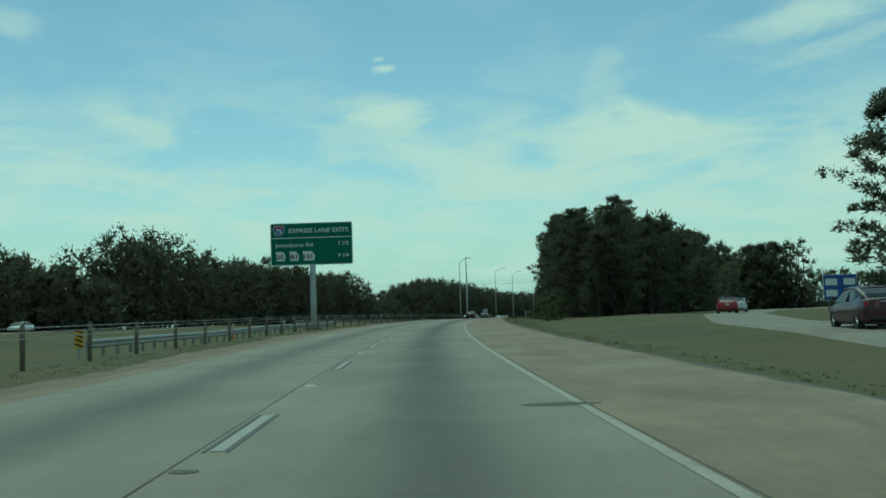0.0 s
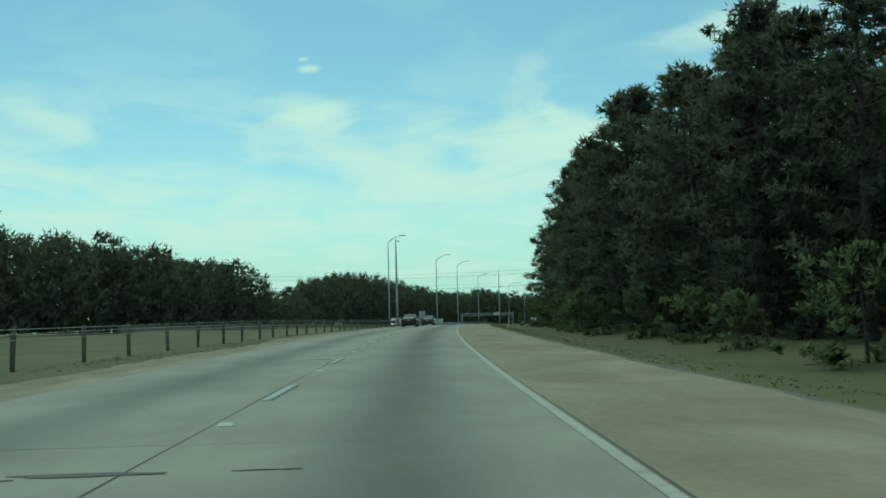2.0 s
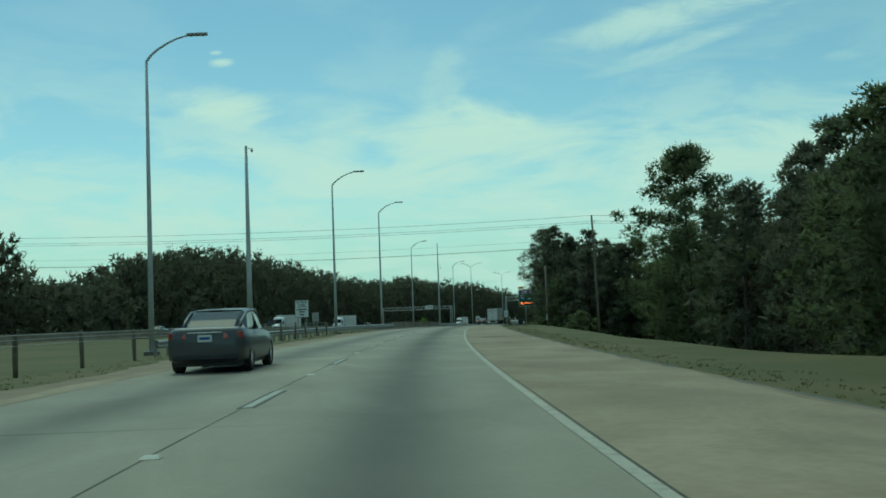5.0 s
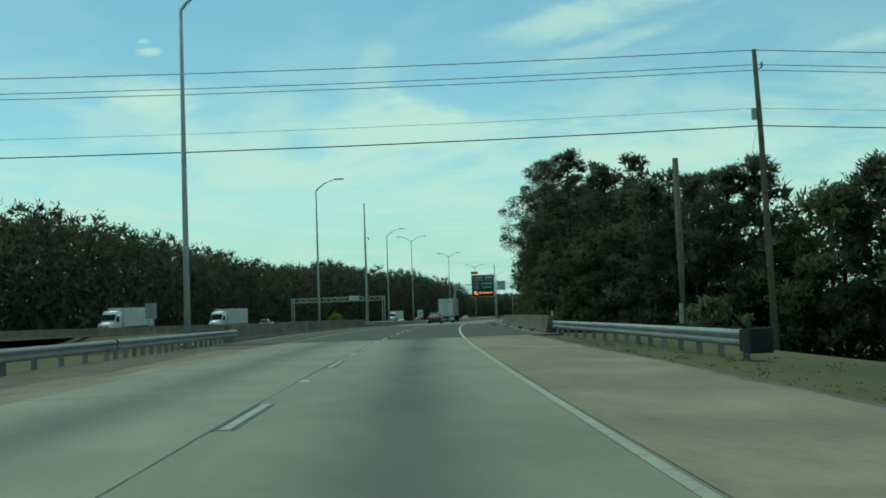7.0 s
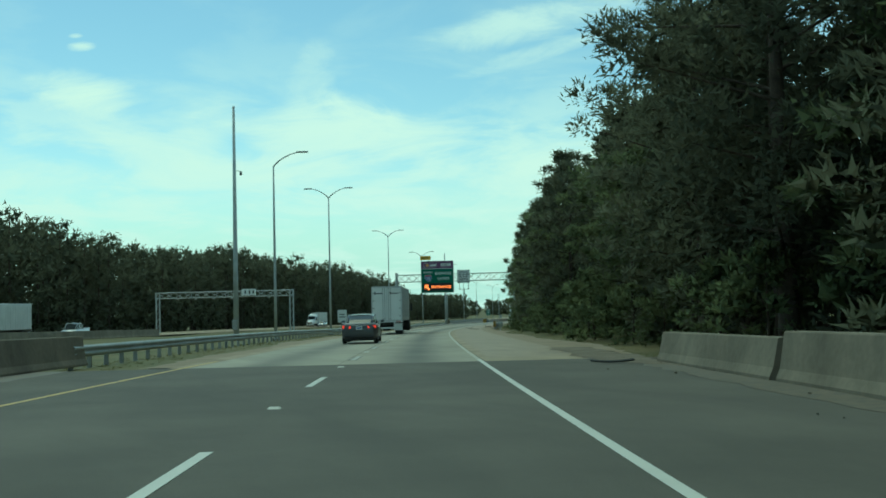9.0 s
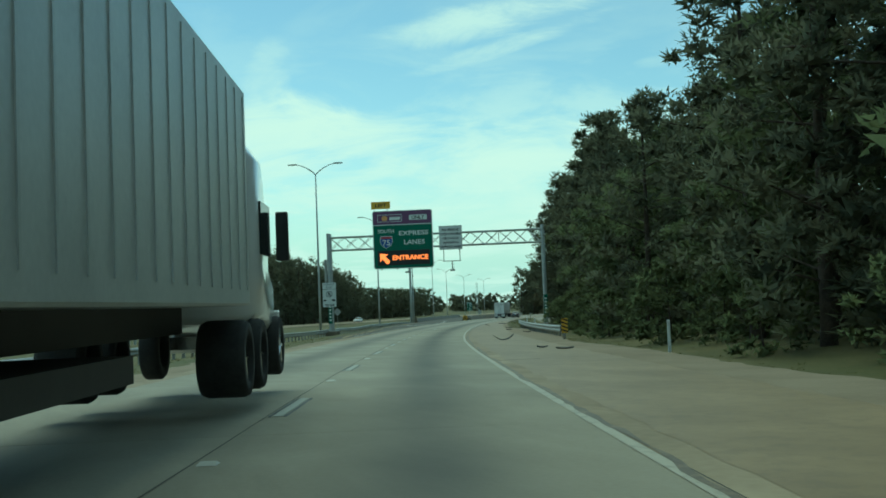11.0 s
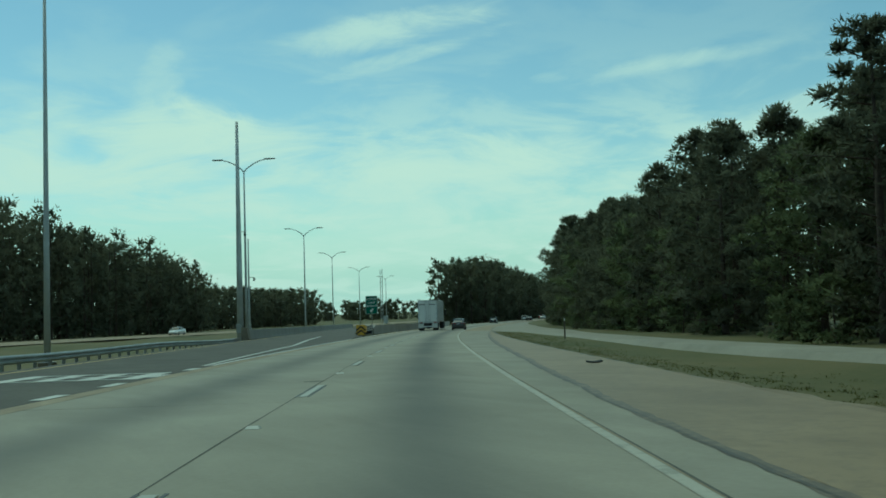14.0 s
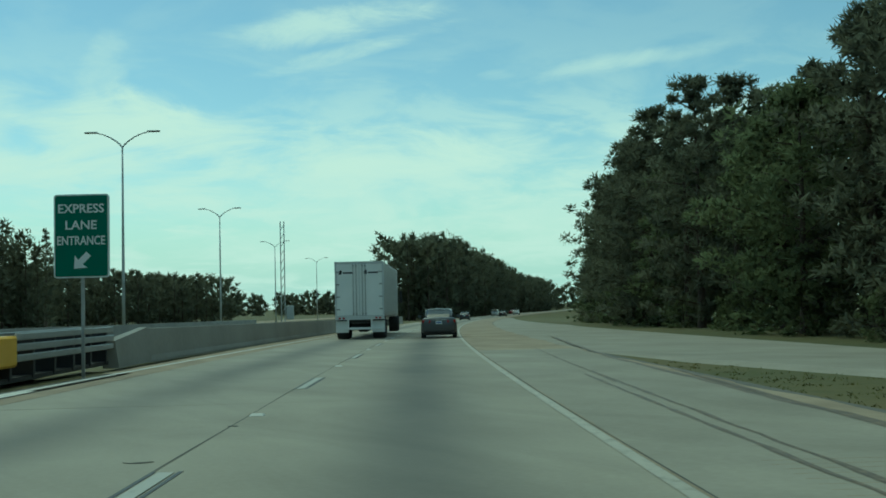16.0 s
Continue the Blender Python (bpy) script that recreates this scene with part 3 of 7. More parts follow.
def slab_pose(s, u):
    a, b = Vector(road(s, u)), Vector(road(s + SL, u))
    d = b - a
    return Matrix.Translation(a) @ Matrix.Rotation(math.atan2(-d.x, d.y), 4, "Z") @ Matrix.Rotation(math.atan2(d.z, math.hypot(d.x, d.y)), 4, "X")


for lo, hi in ((BR0 - 38 * SL, BR0), (BR1, BR1 + 56 * SL)):
    for k in range(int(round((hi - lo) / SL))):
        for me, u in ((right_slab, 0.0), (left_slab, -3.43)):
            ob = new("slab", me)
            ob.parent = highway
            ob.matrix_world = slab_pose(lo + k * SL, u)
strip("far_lane", BR1 + 56 * SL, 1400, -5.1, 1.72, 0.0, M["lane"], parent=highway)

# the seam between the two lanes
for s0, s1 in ((-60, BR0), (BR1, 980)):
    strip("lane_seam", s0, s1, lambda s: -1.735 + 0.006 * np.sin(s * 0.8), lambda s: -1.718 + 0.006 * np.sin(s * 0.8 + 0.5), 0.0015, M["seam_dark"], 1.0, highway)

# paint
EDGE = lambda s: np.interp(s, [6, 26, 85, 123, 238, 296, 354, 440, 470, 492, 507, 545, 581, 617], [1.51, 1.50, 1.52, 1.56, 1.56, 1.61, 1.54, 1.50, 1.42, 1.52, 1.57, 1.53, 1.55, 1.46])
DASH_U = lambda s: np.interp(s, [0, 72, 110, 152, 344, 500, 617], [-1.574, -1.55, -1.72, -1.72, -1.55, -1.63, -1.63])
DASH_S = lambda s: np.interp(s, [0, 60, 75, 108, 155, 240, 344, 430, 485, 502, 555], [0, 1.1, 1.2, -2.4, -2.2, -0.4, 0, -0.6, -1.7, -1.8, 0])
for s0, s1, mt in ((-60, 60, "paint"), (61.5, BR0 - 1, "paint"), (BR0 - 1, BR1 + 1, "paint_new"), (BR1 + 1, 980, "paint")):
    strip("edge_line", s0, s1, lambda s: EDGE(s) - 0.06, lambda s: EDGE(s) + 0.04, 0.004, M[mt], 2.0, highway)
for s0, s1 in ((-60, BR0), (BR1, 980)):
    strip("shoulder_edge", s0, s1, lambda s: EDGE(s) + 0.05, 1.80, 0.0015, M["shoulder"], 2.0, highway)
    strip("edge_seam", s0, s1, lambda s: EDGE(s) + 0.062 + 0.012 * np.sin(s * 0.37), lambda s: EDGE(s) + 0.080 + 0.012 * np.sin(s * 0.37 + 0.4), 0.003, M["seam_dark"], 1.0, highway)
strip("inner_shoulder", 498, 640, lambda s: EDGE(s) + 0.085, lambda s: np.interp(s, [498, 507, 514, 545, 569, 583, 598, 620, 634, 640], [1.70, 1.78, 1.84, 2.13, 2.62, 2.88, 3.26, 3.82, 4.1, 4.2]), 0.0025, M["ramp"], 1.0, highway)
strip("yellow_line", 308, BR1 + 4, -5.30, -5.19, 0.006, M["yellow"], 2.0, highway)
dash_bm = bmesh.new()
box(dash_bm, -0.052, 0.052, 0, 2.62, 0.0, 0.005)
dash_bm_2 = dash_bm.copy()
dash_me = bm_mesh("lane_dash", dash_bm, M["dash"])
bright_dash_me = bm_mesh("lane_dash", dash_bm_2, M["paint_new"])
groove_bm = bmesh.new()
for q in (-0.092, 0.084):
    box(groove_bm, q - 0.014, q + 0.014, -0.05, 2.68, 0.0, 0.003)
groove_me = bm_mesh("dash_border", groove_bm, M["black"])
stud_bm = bmesh.new()
loft(stud_bm, [[(-0.075, -0.075, 0), (0.075, -0.075, 0), (0.075, 0.075, 0), (-0.075, 0.075, 0)],
               [(-0.055, -0.03, 0.022), (0.055, -0.03, 0.022), (0.055, 0.03, 0.022), (-0.055, 0.03, 0.022)]])
stud_me = bm_mesh("road_stud", stud_bm, M["paint_new"])
CYCLE = 10.485
for k in range(-4, 84):
    s = 7.51 + CYCLE * k
    s += float(DASH_S(s))
    on_deck = BR0 - 1 < s < BR1 - 2
    for me, ds in ((bright_dash_me if on_deck else dash_me, 0.0), (groove_me, 0.0), (stud_me, 6.55)):
        if me is groove_me and on_deck:
            continue
        ob = new(me.name.split(".")[0], me)
        ob.parent = highway
        d = 0.0012 if me is groove_me else 0.003
        ob.matrix_world = Matrix.Translation((0, 0, d)) @ slab_pose(s + ds, float(DASH_U(s)))

# dark repairs and cracks in the concrete
for s, u, w, l in ((10.5, 1.30, 1.0, 0.5), (6.7, -1.6, 0.25, 0.25), (27.9, -1.6, 0.25, 0.3), (32, 1.24, 0.31, 0.06), (37.9, -2.3, 0.5, 0.1), (60.2, -2.6, 2.0, 0.25), (85.1, -1.95, 1.35, 0.24),
                   (85.0, -2.9, 1.1, 0.15), (85.1, -0.8, 0.46, 0.06), (102.3, -2.2, 0.9, 0.4), (104.9, -2.1, 0.6, 0.25), (130.8, -0.5, 0.47, 0.15), (135.5, 1.17, 0.63, 0.15), (125.7, -1.89, 0.16, 0.2),
                   (137, -4.7, 0.4, 0.3), (151, 0.6, 0.8, 0.10), (240, -1.95, 0.42, 0.12), (238.2, -1.54, 0.2, 0.1), (262, -1.7, 0.7, 0.12), (298.9, -1.6, 0.18, 0.25), (307.9, -0.1, 0.95, 0.5),
                   (310.2, -0.5, 1.35, 0.4), (399, -3.9, 1.3, 0.18), (449, 2.1, 1.0, 0.20), (473.6, -1.62, 0.13, 0.1), (469.1, 1.03, 0.1, 0.06), (508.2, -2.3, 0.5, 0.1), (508.2, -1.85, 0.13, 0.1),
                   (508.3, -0.89, 0.62, 0.07), (508.4, -0.31, 0.28, 0.1), (524.4, 1.15, 1.0, 0.2), (513.4, -1.9, 0.36, 0.15), (556.6, -1.9, 0.42, 0.3), (584.3, -1.55, 0.18, 0.2), (618.8, -1.95, 0.22, 0.1), (621.2, -1.7, 0.1, 0.1)):
    bm = bmesh.new()
    if l > 0.2:
        n = 26
        wide = [random.uniform(0.5, 1.0) for k in range(n)]
        wide = [(wide[k - 1] + 2 * wide[k] + wide[(k + 1) % n]) / 4 for k in range(n)]
        pts = [(math.cos(2 * math.pi * k / n) * w / 2 * wide[k], math.sin(2 * math.pi * k / n) * l / 2 * wide[k] * random.uniform(0.75, 1.0)) for k in range(n)]
    else:
        n = max(6, int(w / 0.07))
        path, y = [], 0.0
        for k in range(n + 1):
            y = max(-l * 0.4, min(l * 0.4, y + random.uniform(-0.3, 0.3) * l))
            path.append((w * (k / n - 0.5), y, 0.003 if k in (0, n) else random.uniform(0.006, 0.034)))
        pts = [(x, y - h) for x, y, h in path] + [(x, y + h) for x, y, h in reversed(path)]
    low, top = [bm.verts.new((x, y, 0)) for x, y in pts], [bm.verts.new((x, y, 0.003)) for x, y in pts]
    n = len(pts)
    if l > 0.2:
        bm.faces.new(top)
    else:
        for k in range(n // 2 - 1):
            bm.faces.new((top[k], top[k + 1], top[n - 2 - k], top[n - 1 - k]))
    for k in range(n):
        bm.faces.new((low[k], low[(k + 1) % n], top[(k + 1) % n], top[k]))
    ob = part("repair_patch", bm, M["joint"] if l > 0.2 else M["seam_dark"], highway)
    ob.matrix_world = Matrix.Translation((0, 0, 0.002)) @ slab_pose(s, u)

# pads of shallow rumble grooves across the shoulder
groove_pad = bmesh.new()
box(groove_pad, -0.55, 0.55, -0.006, 0.006, 0.0, 0.0008)
groove_pad = bm_mesh("rumble_groove", groove_pad, M["rumble"])
for s0 in (122.6, 237.2, 615.8):
    for k in range(13):
        ob = new("rumble_groove", groove_pad)
        ob.parent = highway
        ob.matrix_world = Matrix.Translation((0, 0, 0.0022)) @ slab_pose(s0 + k * 0.19, 2.75)

# tar-dark seam beyond the edge line where the shoulder has been cut
TAR = lambda s: np.interp(s, [430, 470, 507, 514, 545, 551, 569, 583, 598, 620, 634, 655], [1.54, 1.54, 1.76, 1.82, 2.10, 2.15, 2.58, 2.86, 3.22, 3.78, 4.06, 5.15]) + 0.03 * np.sin(s * 0.9) * np.sin(s * 0.31)
TAR_W = lambda s: np.interp(s, [430, 500, 540, 570, 590, 614, 655], [0.06, 0.09, 0.13, 0.20, 0.24, 0.14, 0.10])
strip("tar_stain", 430, 655, TAR, lambda s: TAR(s) + TAR_W(s), 0.005, M["stain"], 0.4, highway, 0.03)
strip("sand_cover", BR1 + 2, 612, lambda s: np.maximum(TAR(np.maximum(s, 430)) + TAR_W(np.maximum(s, 430)) * 0.8, 1.85), 4.3, 0.003, M["sandy"], 0.6, highway, 0.05)
strip("tar_stain", 505, 612, lambda s: TAR(s) + 0.01, lambda s: TAR(s) + TAR_W(s) * 0.35, 0.007, M["stain_dark"], 0.4, highway, 0.02)
for s0, s1, ua, ub, w in ((616, 628, 2.36, 2.62, 0.07), (617, 629, 2.56, 2.86, 0.07), (626, 642, 2.75, 3.2, 0.05), (612, 629, 3.3, 4.25, 0.12)):
    strip("tyre_mark", s0, s1, lambda s, s0=s0, s1=s1, ua=ua, ub=ub: ua + (ub - ua) * (s - s0) / (s1 - s0),
          lambda s, s0=s0, s1=s1, ua=ua, ub=ub, w=w: ua + (ub - ua) * (s - s0) / (s1 - s0) + w * 0.7, 0.006, M["stain"], 0.5, highway, 0.018)

# entrance lane of black asphalt to the left, and its paint
entry = thing("entrance_lane", "black asphalt entrance lane leaving to the left", "road", kind="structure")
def u_entry(s):
    return np.interp(s, [488, 498, 512, 540, 570, 600, 640, 700, 800], [-6.2, -6.8, -7.15, -9.0, -10.9, -13.0, -16.4, -23.2, -34])
def u_entry_in(s):
    return np.interp(s, [488, 497, 600, 628, 640, 700, 800], [-6.1, -5.5, -5.5, -6.6, -9.0, -17, -27])
strip("entrance_asphalt", 488, 800, lambda s: u_entry(s) - 0.5, u_entry_in, 0.004, M["asphalt"], 2.0, entry)
strip("inner_strip", 496, 634, -5.56, -5.13, 0.003, M["shoulder"], 2.0, entry)
strip("entrance_edge", 492, 640, lambda s: u_entry(s) + 0.05, lambda s: u_entry(s) + 0.19, 0.010, M["yellow"], 2.0, entry)
strip("gore_line", 566, 627, lambda s: -5.66 - 0.1 * smooth(s, 610, 626), lambda s: -5.52 - 0.1 * smooth(s, 610, 626), 0.010, M["paint_new"], 2.0, entry)
strip("gore_line", 566, 632, lambda s: np.interp(s, [566, 592, 632], [-5.85, -7.05, -11.2]), lambda s: np.interp(s, [566, 592, 632], [-5.72, -6.88, -11.0]), 0.010, M["paint_new"], 2.0, entry)
strip("left_line", 626, 900, lambda s: np.interp(s, [626, 638, 666, 700], [-5.95, -5.86, -5.5, -5.45]), lambda s: np.interp(s, [626, 638, 666, 700], [-5.80, -5.71, -5.38, -5.33]), 0.006, M["paint_new"], 2.0, highway)
skip_bm = bmesh.new()
box(skip_bm, -0.11, 0.11, 0, 1.15, 0.0, 0.005)
skip_me = bm_mesh("entry_dash", skip_bm, M["paint_new"])
for k in range(22):
    ob = new("entry_dash", skip_me)
    ob.parent = entry
    ob.matrix_world = Matrix.Translation((0, 0, 0.008)) @ slab_pose(496 + k * 3.2, float(np.interp(496 + k * 3.2, [500, 526, 553, 566], [-5.95, -5.8, -5.6, -5.6])))
hatch_bm = bmesh.new()
for q in (-1.0, -0.35, 0.3, 0.95):
    box(hatch_bm, q - 0.14, q + 0.14, 0, 3.2, 0.0, 0.005)
for q in (0.1, 1.5, 2.9):
    box(hatch_bm, -1.0, 0.95, q, q + 0.22, 0.0, 0.005)
ob = part("painted_words", hatch_bm, M["paint_new"], entry)
ob.matrix_world = Matrix.Translation((0, 0, 0.009)) @ slab_pose(559.4, -7.25) @ Matrix.Diagonal((1.4, 0.9, 1, 1))
strip("shoulder_fill", 632, 980, lambda s: np.interp(s, [632, 650, 980], [-6.2, -6.4, -6.4]), -5.1, 0.001, M["shoulder"], 3.0, highway)

# exit ramp at the start, entry ramp at the end, opposite carriageway
ramp_far = lambda s: np.interp(s, [470, 500, 525, 545, 563, 581, 600, 640, 695, 800], [45.2, 28.2, 18.2, 13.2, 11.4, 10.5, 10.2, 10.7, 9.8, 5.4])
for name, u0f, u1f, s0, s1, label in (("exit_ramp", lambda s: u_ramp_out(s) - 2.0, lambda s: u_ramp_out(s) + 2.0, -60, 170, "concrete exit ramp curving away through the grass"),
                                      ("entry_ramp", ramp_near, ramp_far, 470, 800, "concrete entry ramp joining the highway")):
    ramp = thing(name, label, "road", kind="structure")
    sgrid = np.arange(s0, s1 + 1, 3.0)
    n = len(sgrid)
    a, b = u0f(sgrid), u1f(sgrid)
    zz = np.maximum(ground(sgrid, a), ground(sgrid, b))
    zz = np.maximum(zz, np.where(sgrid < 200, -0.5, -0.055)) + 0.045 - 0.02 * smooth(sgrid, 626, 640)
    rows = [road(sgrid, a + (b - a) * q, zz) for q in (0, 0.5, 1)]
    skirt = [road(sgrid, a - 0.25, ground(sgrid, a - 0.25) - 0.03), road(sgrid, b + 0.25, ground(sgrid, b + 0.25) - 0.03)]
    rows = [skirt[0]] + rows + [skirt[1]]
    i = np.arange(n - 1)
    faces = np.concatenate([np.stack([i + k * n, i + (k + 1) * n, i + (k + 1) * n + 1, i + k * n + 1], -1) for k in range(4)])
    ob = new("ramp_surface", quick_mesh("ramp_surface", np.concatenate(rows), faces, M["ramp"]))
    ob.parent = ramp
opposite = thing("opposite_carriageway", "concrete carriageway for oncoming traffic across the median", "road", kind="structure")
sg = np.arange(-200, 1100, 8.0)
rows = [road(sg, u_opp(sg) + q, 0.06) for q in (-7.5, 7.5)]
i = np.arange(len(sg) - 1)
ob = new("opposite_surface", quick_mesh("opposite_surface", np.concatenate(rows), np.stack([i, i + len(sg), i + len(sg) + 1, i + 1], -1), M["shoulder"]))
ob.parent = opposite

# bare soil along the edges
verge = thing("verge_soil", "bare sandy soil along the edge of the concrete", "soil", kind="structure")
for s0, s1 in ((-60, BR0 - 6), (BR1 + 1, 494)):
    strip("soil", s0, s1, lambda s: -6.65 - 0.40 * np.sin(s * 0.23) * np.sin(s * 0.091), -5.5, -0.012, M["dirt"], 0.7, verge, 0.16)
    strip("soil", s0, s1, 4.1, lambda s: 4.34 + 0.07 * np.sin(s * 0.31), -0.014, M["dirt"], 0.7, verge, 0.10)
strip("soil", BR1 + 1, 632, 4.1, lambda s: np.interp(s, [372, 500, 514, 555, 585, 632], [5.7, 5.7, 4.75, 4.50, 4.1, 4.25]) + np.interp(s, [500, 514], [0.5, 0.08]) * np.sin(s * 0.2) * np.sin(s * 0.07), -0.010, M["dirt"], 0.8, verge, 0.10)


strip("soil", 284, BR0, lambda s: -7.0 - 1.9 * smooth(s, 284, 296), -5.5, -0.018, M["dirt_dark"], 0.7, verge, 0.16)
strip("washed_soil", BR1 - 4.5, BR1 + 9, lambda s: 4.9 - 0.25 * (s - BR1 + 4.5) * (s < BR1 - 1) - 0.9 * (s >= BR1 - 1), 5.3, 0.008, M["dirt_dark"], 0.5, verge, 0.22)


def make_grass():
    """Short tufts along the verges."""
    rng = np.random.default_rng(4)
    spots = []
    for n, s0, s1, u0, u1 in ((2800, 5, 312, 4.35, 7.5), (2000, 5, 312, -10, -6.8), (1300, 372, 560, 5.0, 8.5), (1700, 372, 500, -12, -7.0), (1300, 545, 632, 4.5, 7.2)):
        spots.append(np.stack([rng.uniform(s0, s1, n), u0 + (u1 - u0) * rng.beta(1, 1.7, n) if u0 > 0 else u1 - (u1 - u0) * rng.beta(1, 1.7, n)], -1))
    p = np.concatenate(spots)
    base = road(p[:, 0], p[:, 1], sheet(p[:, 0], p[:, 1]) - 0.004)
    k = 5
    base = np.repeat(base, k, 0) + np.concatenate([rng.normal(0, 0.05, (len(base) * k, 2)), np.zeros((len(base) * k, 1))], 1)
    a = rng.uniform(0, 2 * np.pi, len(base))
    side = np.stack([np.cos(a), np.sin(a), 0 * a], -1) * 0.012
    tip = base + np.stack([rng.normal(0, 0.035, len(a)), rng.normal(0, 0.035, len(a)), rng.uniform(0.02, 0.05, len(a))], -1)
    v = np.stack([base - side, base + side, tip], 1).reshape(-1, 3)
    ob = new("grass_tufts", quick_mesh("grass_tufts", v, np.arange(len(v)).reshape(-1, 3), M["blade"], normals=np.tile([(0.0, 0.0, 1.0)], (len(v), 1))))
    tagged(ob, "short uneven grass tufts on the roadside verge", "grass", kind="stuff")


make_grass()


# ---------------------------------------------------------------- trees
def foliage(mids, radii, outward, leaves, size, rng, long=1.6, squash=0.8):
    """Clumps of leaf blades: corners, faces and soft normals."""
    n = len(mids)
    flat = np.array([1, 1, squash])
    d = rng.normal(size=(n, leaves, 3)) + outward[:, None] * 0.5
    d /= np.linalg.norm(d, axis=2)[..., None]
    spot = mids[:, None] + d * (radii[:, None] * rng.uniform(0.75, 1.2, (n, leaves)))[..., None] * flat
    nrm = d * 0.25 + outward[:, None] + np.array([0, 0, 0.35])
    way = d + rng.normal(0, 0.45, d.shape) + np.array([0, 0, 0.25])
    way /= np.linalg.norm(way, axis=2)[..., None]
    e = np.cross(way, rng.normal(size=d.shape))
    e /= np.linalg.norm(e, axis=2)[..., None] + 1e-9
    sz = rng.uniform(0.65, 1.3, (n, leaves))[..., None] * size
    lv = np.stack([spot - way * sz * long * 0.45 - e * sz * 0.30, spot - way * sz * long * 0.3 + e * sz * 0.30, spot + way * sz * long * 0.6], 2)
    lv = lv.reshape(-1, 3)
    ln = np.repeat((nrm + rng.normal(0, 0.05, nrm.shape)).reshape(-1, 3), 3, 0)
    lf = np.arange(len(lv)).reshape(-1, 3)
    return lv, lf, ln / (np.linalg.norm(ln, axis=1)[:, None] + 1e-9)


def joined(a, b):
    return np.concatenate([a[0], b[0]]), np.concatenate([a[1], b[1] + len(a[0])]), np.concatenate([a[2], b[2]])


def pine_shape(rng, H, R, low, branches, clumps, top=0.5):
    """Leaf clumps and limbs of one tree, base at the origin."""
    limbs, mids, radii = [], [], []
    for k in range(branches):
        f = low + (1 - low) * (k + rng.uniform(0, 1)) / branches
        g = (f - low) / (1 - low)
        reach = R * (0.34 + 0.66 * np.sin(np.pi * min(0.14 + g * 0.78, 1.0)) ** 0.8) * rng.uniform(0.62, 1.12)
        if g > top:
            reach *= max(0.38, 1 - (g - top) / (1.02 - top) * 0.66)
        az = k * 2.39996 + rng.uniform(-0.5, 0.5)
        rise = rng.uniform(0.0, 0.40)
        end = np.array([np.cos(az) * reach, np.sin(az) * reach, f * H + reach * rise])
        start = np.array([0, 0, f * H - 0.12 * reach])
        limbs.append((start, end))
        for c in range(clumps):
            q = 0.42 + 0.62 * (c + rng.uniform(0.2, 0.9)) / clumps
            mids.append(start + (end - start) * q + rng.normal(0, 0.14, 3))
            radii.append(R * 0.19 * rng.uniform(0.65, 1.25) * (1.25 - 0.35 * q))
    for q in (0.94, 0.975, 1.0):
        mids.append(np.array([rng.normal(0, 0.1), rng.normal(0, 0.1), H * q]))
        radii.append(R * 0.15)
    return np.array(mids), np.array(radii), limbs


def tree_kind(seed, H, R, low, branches, clumps, leaves, size, mat, top=0.5, long=1.6, inner=16, card=0.30):
    rng = np.random.default_rng(seed)
    mids, radii, limbs = pine_shape(rng, H, R, low, branches, clumps, top)
    outward = mids * np.array([1, 1, 0]) / R * 0.9
    outward[:, 2] = 0.15 + 0.45 * mids[:, 2] / H
    leafage = foliage(mids, radii, outward, leaves, size, rng, long)
    if inner:
        leafage = joined(leafage, foliage(mids, radii * 0.62, outward, inner, card, rng, 1.2))
    v, f, nrm = leafage
    crown = quick_mesh("crown", v, f, mat, normals=nrm)
    bm = bmesh.new()
    tube(bm, [(0.06 * math.sin(q * 3 + seed), 0.05 * math.cos(q * 2.2 + seed), q * H - (0.3 if q == 0 else 0)) for q in (0, 0.04, 0.2, 0.45, 0.7, 0.97)],
         [0.021 * H, 0.016 * H, 0.0135 * H, 0.010 * H, 0.006 * H, 0.002 * H], 8)
    for a, b in limbs[::2]:
        rod(bm, a, a + (b - a) * 0.85, 0.0035 * H, 0.001 * H, 4, False)
    trunk = bm_mesh("trunk", bm, M["bark"], True)
    return trunk, crown


PINES = [tree_kind(11, 14.5, 3.2, 0.04, 50, 3, 32, 0.155, M["pine"], 0.72, 2.0, 19, 0.33), tree_kind(12, 15.5, 3.0, 0.08, 50, 3, 32, 0.155, M["pine"], 0.76, 2.0, 19, 0.33),
         tree_kind(13, 13.5, 3.4, 0.03, 50, 3, 32, 0.160, M["pine"], 0.70, 2.0, 19, 0.33)]
BACK_PINES = [tree_kind(15, 14.8, 3.4, 0.10, 36, 2, 12, 0.22, M["pine"], 0.72, 1.6, 13, 0.42), tree_kind(16, 15.5, 3.2, 0.16, 36, 2, 12, 0.22, M["pine"], 0.76, 1.6, 13, 0.42)]
LONE_PINE = tree_kind(14, 15.0, 3.6, 0.18, 58, 4, 74, 0.115, M["pine"], 0.80, 1.9, 9, 0.26)
LEAFY = [tree_kind(21, 11, 3.4, 0.03, 54, 3, 40, 0.150, M["broad"], 0.75, 1.2, 26, 0.28), tree_kind(22, 9, 3.2, 0.03, 52, 3, 40, 0.150, M["broad"], 0.75, 1.2, 26, 0.28)]
NEAR_LEAFY = tree_kind(27, 11, 3.2, 0.03, 72, 3, 88, 0.115, M["broad"], 0.75, 1.1, 26, 0.26)
RUSTY = tree_kind(23, 6.4, 3.0, 0.22, 34, 3, 44, 0.14, M["rusty"], 0.7, 1.3, 0)
